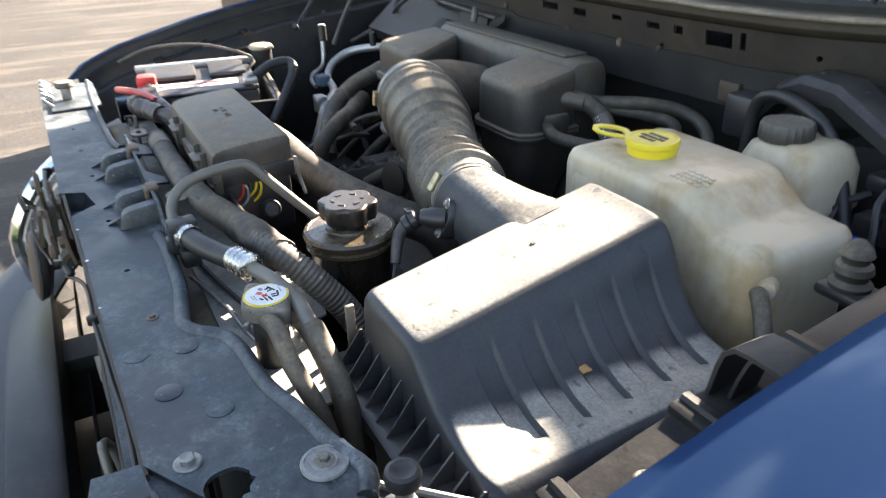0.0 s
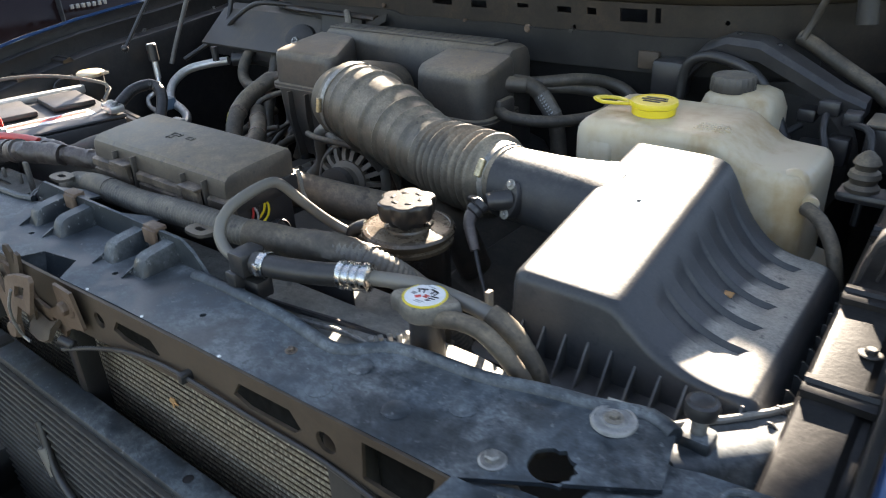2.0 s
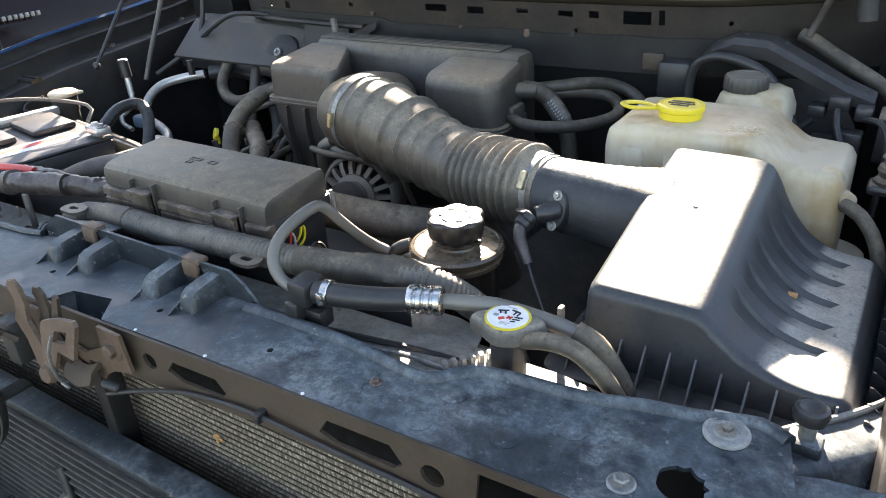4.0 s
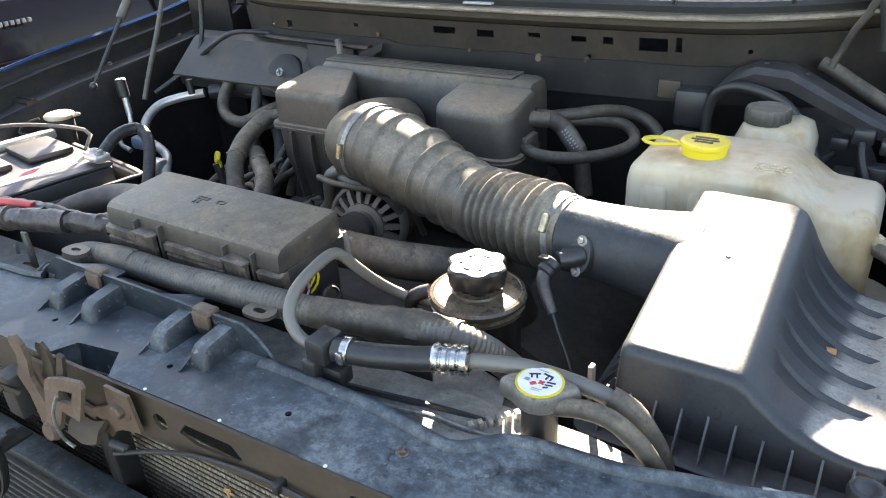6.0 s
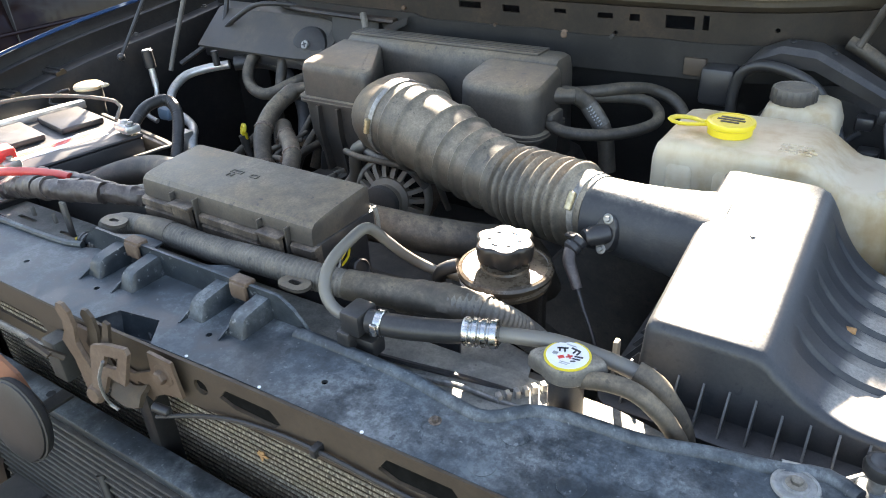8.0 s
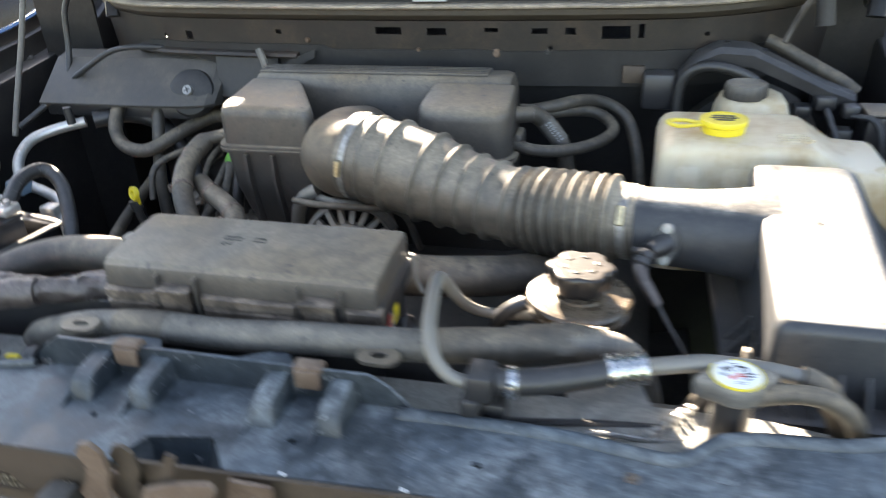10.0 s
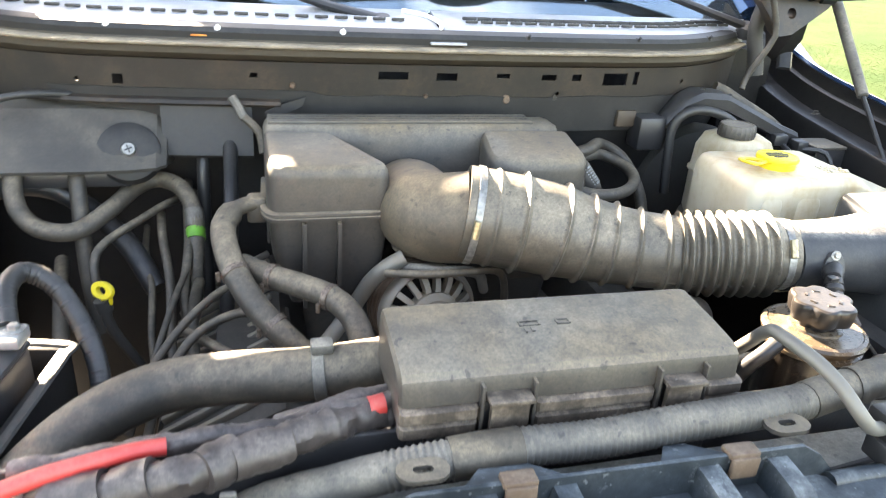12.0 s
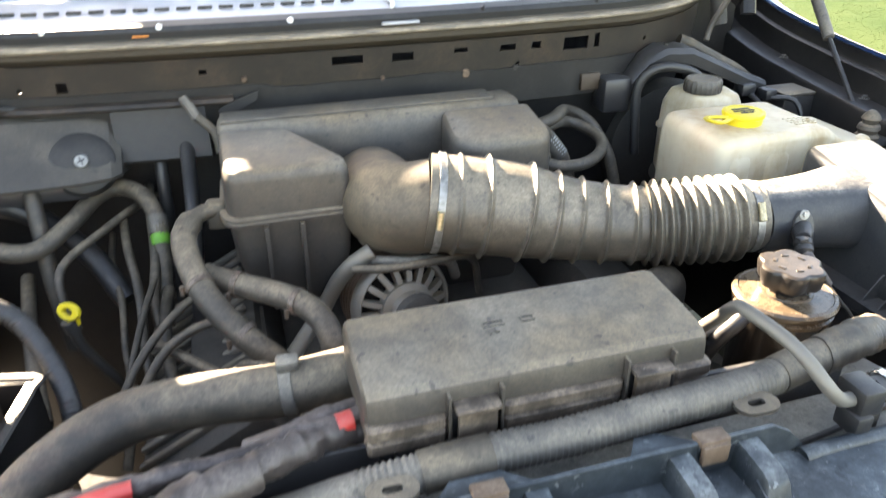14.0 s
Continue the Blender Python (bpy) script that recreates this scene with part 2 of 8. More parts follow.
def finned():
    """Dirty radiator core: louvres inside real tubes."""
    m, nt, bs = material("radiator_fins")
    tc = nt.nodes.new("ShaderNodeTexCoord")
    w = nt.nodes.new("ShaderNodeTexWave")
    w.bands_direction = "X"
    w.inputs["Scale"].default_value = 38.0
    w.inputs["Distortion"].default_value = 6.0
    w.inputs["Detail Scale"].default_value = 4.0
    nt.links.new(tc.outputs["Object"], w.inputs["Vector"])
    dirt = ramp(nt, noise_node(nt, 25.0, 5.0, 0.7), 0.35, 0.7)
    c = mixed(nt, w.outputs[1], (0.05, 0.045, 0.037), (0.23, 0.20, 0.155))
    c = mixed(nt, maths(nt, "MULTIPLY", dirt, 0.6), c, (0.16, 0.13, 0.085))
    tick = ramp(nt, noise_node(nt, 150.0, 2.0, 0.5, tc.outputs["Object"], (2.0, 0.4, 0.75)), 0.54, 0.62, 0.0, 0.9)
    c = mixed(nt, tick, c, (0.40, 0.355, 0.275))
    nt.links.new(c, bs.inputs["Base Color"])
    bs.inputs["Roughness"].default_value = 0.75
    bumped(nt, bs, w.outputs[1], 0.6, 0.002)
    return m


MAT["airbox"].node_tree.nodes["Principled BSDF"].inputs["Specular IOR Level"].default_value = 0.42
MAT["innerblack"].node_tree.nodes["Principled BSDF"].inputs["Specular IOR Level"].default_value = 0.3
MAT["maroon"].node_tree.nodes["Principled BSDF"].inputs["Specular IOR Level"].default_value = 0.2
MAT["shadeblack"].node_tree.nodes["Principled BSDF"].inputs["Specular IOR Level"].default_value = 0.05
MAT.update(tank=tank_plastic(), glass=glass(), fins=finned())


# ---- mesh helpers ----
def thing(name, label, category, at=(0, 0, 0), group="", kind=""):
    """An Empty that parents the parts of one thing; parts are modelled in world metres."""
    root = new(name)
    root.empty_display_size = 0.05
    root.location = at
    return tagged(root, label, category, group, kind)


def part(name, bm, mat, parent=None, label="", sharp=38.0):
    bmesh.ops.recalc_face_normals(bm, faces=bm.faces)
    cut = radians(sharp)
    for f in bm.faces:
        f.smooth = True
    for e in bm.edges:
        e.smooth = len(e.link_faces) == 2 and e.calc_face_angle(0) < cut
    me = bpy.data.meshes.new(name)
    bm.to_mesh(me)
    bm.free()
    me.materials.append(MAT[mat] if isinstance(mat, str) else mat)
    ob = new(name, me)
    if parent is not None:
        ob.parent = parent
        if parent.parent is None:
            ob.matrix_parent_inverse = Matrix.Translation(-parent.location)
    if label:
        ob["label"] = label
    return ob


def single(name, bm, mat, label, category, group="", kind="", sharp=38.0):
    return tagged(part(name, bm, mat, None, "", sharp), label, category, group, kind)


def B():
    return bmesh.new()


def box(bm, x0, x1, y0, y1, z0, z1, bevel=0.0, m=None, seg=2):
    r = bmesh.ops.create_cube(bm, size=1.0)
    vs = r["verts"]
    bmesh.ops.scale(bm, vec=(abs(x1 - x0), abs(y1 - y0), abs(z1 - z0)), verts=vs)
    bmesh.ops.translate(bm, vec=((x0 + x1) / 2, (y0 + y1) / 2, (z0 + z1) / 2), verts=vs)
    if bevel:
        es = list({e for v in vs for e in v.link_edges})
        r2 = bmesh.ops.bevel(bm, geom=es, offset=bevel, segments=seg, affect="EDGES", profile=0.5)
        vs = list({v for f in r2["faces"] for v in f.verts} | {v for v in vs if v.is_valid})
    if m is not None:
        bmesh.ops.transform(bm, matrix=m, verts=vs)
    return vs


def bx(x0, x1, y0, y1, z0, z1, bevel=0.0, m=None):
    bm = B()
    box(bm, x0, x1, y0, y1, z0, z1, bevel, m)
    return bm


def loft(bm, rings, cap0=True, cap1=True, closed=True):
    vr = [[bm.verts.new(p) for p in ring] for ring in rings]
    n = len(vr[0])
    for a, b in zip(vr, vr[1:]):
        for i in range(n if closed else n - 1):
            j = (i + 1) % n
            bm.faces.new((a[i], a[j], b[j], b[i]))
    if closed and cap0:
        bm.faces.new(vr[0][::-1])
    if closed and cap1:
        bm.faces.new(vr[-1])
    return vr


def rrect(cx, cy, w, d, r, z, k=4):
    pts = []
    for sx, sy, a0 in ((1, 1, 0), (-1, 1, 90), (-1, -1, 180), (1, -1, 270)):
        for i in range(k + 1):
            a = radians(a0 + 90 * i / k)
            pts.append((cx + sx * (w / 2 - r) + r * math.cos(a), cy + sy * (d / 2 - r) + r * math.sin(a), z))
    return pts


def circle(c, r, n=24, ax=(0, 0, 1), phase=0.0):
    q = Vector(ax).to_track_quat("Z", "Y")
    c = Vector(c)
    return [c + q @ Vector((r * math.cos(2 * math.pi * i / n + phase), r * math.sin(2 * math.pi * i / n + phase), 0)) for i in range(n)]


def lathe(bm, c, profile, ax=(0, 0, 1), n=28, cap0=True, cap1=True):
    """profile: (radius, height) pairs along the axis."""
    c, ax = Vector(c), Vector(ax).normalized()
    return loft(bm, [circle(c + ax * h, max(r, 1e-4), n, ax) for r, h in profile], cap0, cap1)


def lumpy(bm, size=0.0022):
    """Push the surface in and out, as wrinkled cloth tape lies."""
    bm.normal_update()
    for v in bm.verts:
        p = v.co
        v.co = p + v.normal * (size * noise.noise(p * 75) + 0.5 * size * noise.noise(p * 210))
    return bm


def cyl(c0, c1, r, n=16, bevel=0.0):
    bm = B()
    c0, c1 = Vector(c0), Vector(c1)
    L = (c1 - c0).length
    prof = [(r, 0), (r, L)] if not bevel else [(r - bevel, 0), (r, bevel), (r, L - bevel), (r - bevel, L)]
    lathe(bm, c0, prof, c1 - c0, n)
    return bm


def spline(pts, step=0.012):
    P = [Vector(p) for p in pts]
    P = [P[0] * 2 - P[1]] + P + [P[-1] * 2 - P[-2]]
    out = []
    for i in range(1, len(P) - 2):
        a, b, c, d = P[i - 1:i + 3]
        n = max(2, int((c - b).length / step))
        for k in range(n):
            t = k / n
            out.append(0.5 * ((2 * b) + (c - a) * t + (2 * a - 5 * b + 4 * c - d) * t * t + (3 * b - a - 3 * c + d) * t ** 3))
    out.append(P[-2])
    return out


def sweep(bm, pts, radius, n=14, step=0.012, flat=1.0):
    """Tube along a smooth line; radius is a number or a function of the length run."""
    line = spline(pts, step)
    run, rings = 0.0, []
    tan = (line[1] - line[0]).normalized()
    side = tan.orthogonal().normalized()
    if abs(tan.z) < 0.95:
        side = tan.cross(Vector((0, 0, 1))).normalized()
    for i, p in enumerate(line):
        t = (line[min(i + 1, len(line) - 1)] - line[max(i - 1, 0)]).normalized()
        side = (side - t * side.dot(t)).normalized()
        up = side.cross(t)
        if i:
            run += (p - line[i - 1]).length
        r = radius(run) if callable(radius) else radius
        rings.append([p + side * (r * math.cos(2 * math.pi * k / n)) + up * (flat * r * math.sin(2 * math.pi * k / n)) for k in range(n)])
    loft(bm, rings)
    return line


def tube(pts, radius, n=14, step=0.012, flat=1.0):
    bm = B()
    sweep(bm, pts, radius, n, step, flat)
    return bm


def ribbed(r, pitch, depth, sharpness=1.0):
    def f(s):
        w = 0.5 + 0.5 * math.cos(2 * math.pi * s / pitch)
        return r + depth * (w ** sharpness)
    return f


def plate(outer, holes, thick, to3d):
    """A sheet with holes right through: 2D outlines, thickness, and a function (u, v, w) -> place."""
    bm = B()
    loops = [outer] + list(holes)
    edges = []
    for lp in loops:
        vs = [bm.verts.new((u, v, 0)) for u, v in lp]
        for i in range(len(vs)):
            edges.append(bm.edges.new((vs[i], vs[(i + 1) % len(vs)])))
    bmesh.ops.triangle_fill(bm, use_beauty=True, edges=edges, normal=(0, 0, 1))
    r = bmesh.ops.extrude_face_region(bm, geom=list(bm.faces))
    for g in r["geom"]:
        if isinstance(g, bmesh.types.BMVert):
            g.co.z = thick
    for v in bm.verts:
        v.co = Vector(to3d(*v.co))
    return bm


def prism(outline, z0, z1):
    return plate(outline, [], z1 - z0, lambda u, v, w: (u, v, z0 + w))


def slot2d(x0, x1, y0, y1, n=6):
    r = (y1 - y0) / 2
    pts = []
    for cx, a0 in ((x1 - r, -90), (x0 + r, 90)):
        for i in range(n + 1):
            a = radians(a0 + 180 * i / n)
            pts.append((cx + r * math.cos(a), (y0 + y1) / 2 + r * math.sin(a)))
    return pts


def ring2d(cx, cy, r, n=12):
    return [(cx + r * math.cos(2 * math.pi * i / n), cy + r * math.sin(2 * math.pi * i / n)) for i in range(n)]


def hexbolt(parent, c, r, ax=(0, 0, 1), mat="bolt", washer=True, name="bolt"):
    bm = B()
    if washer:
        lathe(bm, c, [(r * 1.7, 0), (r * 1.75, r * 0.2), (r * 1.5, r * 0.35), (r * 1.1, r * 0.36)], ax, 20)
    lathe(bm, Vector(c) + Vector(ax) * (r * 0.3), [(r, 0), (r, r * 0.7), (r * 0.8, r * 0.9)], ax, 6)
    return part(name, bm, mat, parent, sharp=25)

# ---- ground ----
def ground_sheet():
    m, nt, bs = material("gravel_and_grass")
    tc = nt.nodes.new("ShaderNodeTexCoord")
    sep = nt.nodes.new("ShaderNodeSeparateXYZ")
    nt.links.new(tc.outputs["Object"], sep.inputs[0])
    edge = maths(nt, "ADD", sep.outputs[0], maths(nt, "MULTIPLY", noise_node(nt, 2.0), 0.5))
    side = ramp(nt, edge, 1.5, 1.75)
    a, b = noise_node(nt, 0.6, 6.0, 0.6), noise_node(nt, 38.0, 5.0, 0.7)
    g = mixed(nt, ramp(nt, a, 0.35, 0.65), (0.012, 0.030, 0.005), (0.026, 0.042, 0.011))
    g = mixed(nt, ramp(nt, b, 0.4, 0.7, 0, 0.6), g, (0.020, 0.034, 0.008))
    c = mixed(nt, ramp(nt, a, 0.3, 0.7), (0.060, 0.057, 0.055), (0.085, 0.080, 0.075))
    streak = noise_node(nt, 1.0, 5.0, 0.6, tc.outputs["Object"], (2.6, 0.5, 1.0))
    c = mixed(nt, ramp(nt, streak, 0.50, 0.60, 0.0, 0.8), c, (0.125, 0.112, 0.098))
    c = mixed(nt, ramp(nt, b, 0.35, 0.75, 0, 0.7), c, (0.045, 0.042, 0.040))
    c = mixed(nt, ramp(nt, noise_node(nt, 13.0, 2.0), 0.64, 0.69), c, (0.11, 0.075, 0.045))
    nt.links.new(mixed(nt, side, c, g), bs.inputs["Base Color"])
    bs.inputs["Roughness"].default_value = 0.95
    bs.inputs["Specular IOR Level"].default_value = 0.1
    bumped(nt, bs, b, 0.5, 0.02)
    bm = B()
    n, size = 60, 3.0
    for i in range(n + 1):
        for j in range(n + 1):
            u, v = 2 * i / n - 1, 2 * j / n - 1
            x, y = 900 * u ** 5 + 12 * u, 900 * v ** 5 + 12 * v
            z = 0.02 * noise.noise((x * 0.5, y * 0.5, 0)) if abs(x) < 20 else 0
            bm.verts.new((x, y, z))
    bm.verts.ensure_lookup_table()
    for i in range(n):
        for j in range(n):
            k = i * (n + 1) + j
            bm.faces.new([bm.verts[q] for q in (k, k + n + 1, k + n + 2, k + 1)])
    single("ground", bm, m, "pale dusty gravel ground that turns into mown green grass", "ground", kind="structure")


ground_sheet()


def grass_blades():
    rng = np.random.default_rng(4)
    n = 90000
    x = 1.9 + rng.random(n) ** 1.5 * 9.0
    y = -1.0 + rng.random(n) * 12.0
    h = 0.006 + 0.010 * rng.random(n)
    a = rng.random(n) * math.tau
    lean = (rng.random((n, 2)) - 0.5) * 0.06
    w = 0.003
    P = np.zeros((n, 3, 3))
    P[:, 0] = np.stack([x - w * np.cos(a), y - w * np.sin(a), 0 * x], 1)
    P[:, 1] = np.stack([x + w * np.cos(a), y + w * np.sin(a), 0 * x], 1)
    P[:, 2] = np.stack([x + lean[:, 0], y + lean[:, 1], h], 1)
    me = bpy.data.meshes.new("grass")
    me.from_pydata(P.reshape(-1, 3).tolist(), [], np.arange(3 * n).reshape(-1, 3).tolist())
    m, nt, bs = material("grass_blade")
    geo = nt.nodes.new("ShaderNodeNewGeometry")
    nt.links.new(mixed(nt, geo.outputs["Random Per Island"], (0.017, 0.034, 0.006), (0.028, 0.044, 0.012)), bs.inputs["Base Color"])
    bs.inputs["Roughness"].default_value = 0.8
    bs.inputs["Specular IOR Level"].default_value = 0.1
    me.materials.append(m)
    tagged(new("grass", me), "short green lawn grass beside the truck", "grass", kind="stuff")


grass_blades()


# ---- truck body round the engine bay ----
def crest(y):
    """Height of the fender's top edge."""
    return float(np.interp(y, (-0.1, -0.02, 0.05, 0.136, 0.233, 0.327, 0.412, 0.547, 0.636, 0.78, 0.93, 1.005, 1.09, 1.13, 1.20, 1.6),
                           (1.03, 1.112, 1.165, 1.200, 1.225, 1.248, 1.265, 1.286, 1.296, 1.310, 1.328, 1.341, 1.364, 1.384, 1.42, 1.45)))


def fender(side):
    s = 1 if side == "driver" else -1
    off = 0.0 if s > 0 else 0.135
    root = thing("fender", "dark blue glossy truck front fender beside the open engine bay", "fender", (s * 0.95, 0.4, 0.9), group="front fenders")
    ys = [-0.10 + 1.7 * i / 50 for i in range(51)]
    rings = []
    for y in ys:
        c = sum(crest(y + d) for d in (-0.04, -0.02, 0.0, 0.02, 0.04)) / 5
        prof = [(0.853, c - 0.030), (0.850, c - 0.006), (0.8535, c - 0.001), (0.864, c - 0.0028), (0.89, c - 0.013), (0.915, c - 0.024), (0.945, c - 0.042), (0.97, c - 0.084),
                (0.985, c - 0.2), (0.982, c - 0.32), (0.99, 0.62), (0.982, 0.62), (0.974, c - 0.3), (0.965, c - 0.085), (0.94, c - 0.048),
                (0.912, c - 0.034), (0.89, c - 0.023), (0.862, c - 0.013), (0.859, c - 0.030)]
        ring = []
        for x, z in prof:
            # the headlight opening sweeps back towards the outside
            q = -0.10 + 1.5 * max(0.0, min(x, 0.97) - 0.85) + (0.14 if x > 0.8505 else 0.10)
            v = q + (y + 0.10) * (1.6 - q) / 1.7
            ring.append((s * (x + off), v, z - c + crest(v) if z > 0.65 else z))
        rings.append(ring)
    bm = B()
    loft(bm, rings)
    part("outer_skin", bm, "paint", root, "navy blue gloss paint reflecting the sky")
    # black channel inside the edge, then the mounting ledge and the wall down into the bay
    rings = []
    for y in ys[4:44]:
        c = crest(y)
        rings.append([(s * (x + off), y, z) for x, z in ((0.776, 0.6), (0.777, c - 0.080), (0.781, c - 0.0735), (0.788, c - 0.0715), (0.822, c - 0.0710), (0.828, c - 0.076), (0.834, c - 0.076), (0.8365, c - 0.070),
                                                         (0.838, c - 0.036), (0.841, c - 0.033), (0.8465, c - 0.032), (0.8485, c - 0.028), (0.8495, c - 0.008),
                                                         (0.852, c - 0.008), (0.8515, c - 0.034), (0.843, c - 0.039), (0.8415, c - 0.078), (0.826, c - 0.082), (0.787, c - 0.080), (0.783, c - 0.086), (0.782, 0.6))])
    bm = B()
    loft(bm, rings)
    part("inner_panel", bm, "innerblack", root, "black inner fender panel with a gutter and a dusty mounting ledge")
    for y in (0.292, 0.70, 0.92):
        hexbolt(root, (s * (0.817 + off), y, crest(y) - 0.0715), 0.0055, mat="dark")
    for y in (0.238, 0.36, 0.47):
        # stepped seam across the ledge
        bm = B()
        rings = [[(x, y + dy, crest(y) - 0.0715 + dz) for dy, dz in ((-0.014, -0.004), (-0.014, 0.003), (-0.010, 0.005), (-0.003, 0.005), (-0.001, 0.0085), (0.006, 0.0085), (0.010, 0.004), (0.014, -0.002))] for x in (s * (0.779 + off), s * (0.79 + off), s * (0.836 + off))]
        loft(bm, rings)
        part("ledge_seam", bm, "innerblack", root, "black stepped seam")
    return root


fender("driver")
fender("passenger")


def hood():
    root = thing("hood", "raised dark blue truck hood seen from underneath", "hood", (0, 0.9, 1.62))
    a = radians(66)
    def at(u, v, w):
        return (u, 0.905 - v * math.cos(a) - w * math.sin(a), 1.588 + v * math.sin(a) - w * math.cos(a) - (min(0.09, 0.27 * u * u) if u > 0 else min(0.135, 0.28 * u * u)) - float(np.interp(u, (0.31, 0.375, 0.48, 0.52, 0.59, 0.65), (0.0, 0.0045, 0.004, 0.008, 0.025, 0.045))))
    def outline(g):
        pts = []
        for x in np.linspace(-0.85 + g, 0.85 - g, 17):
            pts.append((x, g - 0.0 + 0.03 * (x / 0.8) ** 2))
        for x in np.linspace(0.81 - g, -0.81 + g, 17):
            pts.append((x, 1.18 - g - 0.10 * (x / 0.76) ** 2))
        return [(float(u), float(v)) for u, v in pts]
    part("outer_panel", plate(outline(0), [], -0.006, lambda u, v, w: at(u, v, w)), "paint", root)
    holes = [slot2d(x0, x1, 0.28, 0.9) for x0, x1 in ((-0.62, -0.28), (-0.17, 0.17), (0.28, 0.62))]
    part("inner_frame", plate(outline(0.02), holes, 0.028, lambda u, v, w: at(u, v, w + 0.002)), "innerpaint", root, "dark stamped hood inner frame")
    for s in (-1, 1):
        bm = tube([(s * 0.74, 0.955, 1.34), (s * 0.745, 0.975, 1.39), (s * 0.74, 0.99, 1.48), (s * 0.73, 0.93, 1.60), (s * 0.72, 0.80, 1.72)], 0.016, 8, 0.02, 0.5)
        part("hinge_arm", bm, "innerblack", root)
        hinge = [(1.148, 1.50), (1.06, 1.432), (1.023, 1.415), (1.0, 1.36), (0.975, 1.352), (0.94, 1.40), (0.936, 1.44), (0.877, 1.477), (0.85, 1.52), (0.86, 1.60), (1.0, 1.64), (1.12, 1.58)]
        knuckle = [(0.560, 1.53), (0.585, 1.490), (0.612, 1.455), (0.630, 1.421), (0.640, 1.414), (0.667, 1.418), (0.700, 1.438), (0.742, 1.464), (0.772, 1.488), (0.780, 1.53), (0.76, 1.56), (0.60, 1.57)]
        part("hinge_knuckle", plate(knuckle, [ring2d(0.665, 1.455, 0.010, 10), ring2d(0.705, 1.49, 0.014, 12)], 0.022, lambda u, v, w: (s * (u + (0.0 if s > 0 else 0.10)), 0.876 + w + 0.3 * (v - 1.45), v)), "firewall", root, "dirty brown hinge knuckle under the hood corner")
        part("hinge_bracket", plate(hinge, [ring2d(0.985, 1.46, 0.012, 12)], 0.03, lambda u, v, w: (s * (0.725 + w), u, v)), "innerblack", root, "dirty dark hinge bracket")


hood()


def gas_strut(s):
    root = thing("gas_strut", "grey gas strut with a thin black rod holding the hood up", "strut", (s * 0.79, 0.68, 1.21), group="hood struts")
    if s > 0:
        a, j, b = Vector((0.787, 0.672, 1.205)), Vector((0.805, 0.80, 1.318)), Vector((0.83, 0.985, 1.50))
    else:
        a, j, b = Vector((-0.853, 0.582, 1.217)), Vector((-0.853, 0.690, 1.345)), Vector((-0.853, 0.86, 1.545))
    part("rod", cyl(a, j, 0.0042, 10), "cleanrubber", root)
    part("cylinder", cyl(j, b, 0.0105, 14, 0.002), "loom", root, "dull grey cylinder")
    bm = B()
    bmesh.ops.create_uvsphere(bm, u_segments=12, v_segments=8, radius=0.009, matrix=Matrix.Translation(a))
    part("ball_end", bm, "blackplastic", root)


gas_strut(1)
gas_strut(-1)


def lip_y(x):
    """Front line of the cowl; it sweeps back towards its ends."""
    return 0.845 + 0.10 * x * x + 1.6 * max(0.0, x - 0.38) ** 2 + 1.6 * max(0.0, -x - 0.54) ** 2


WEST, EAST = -0.83, 0.692


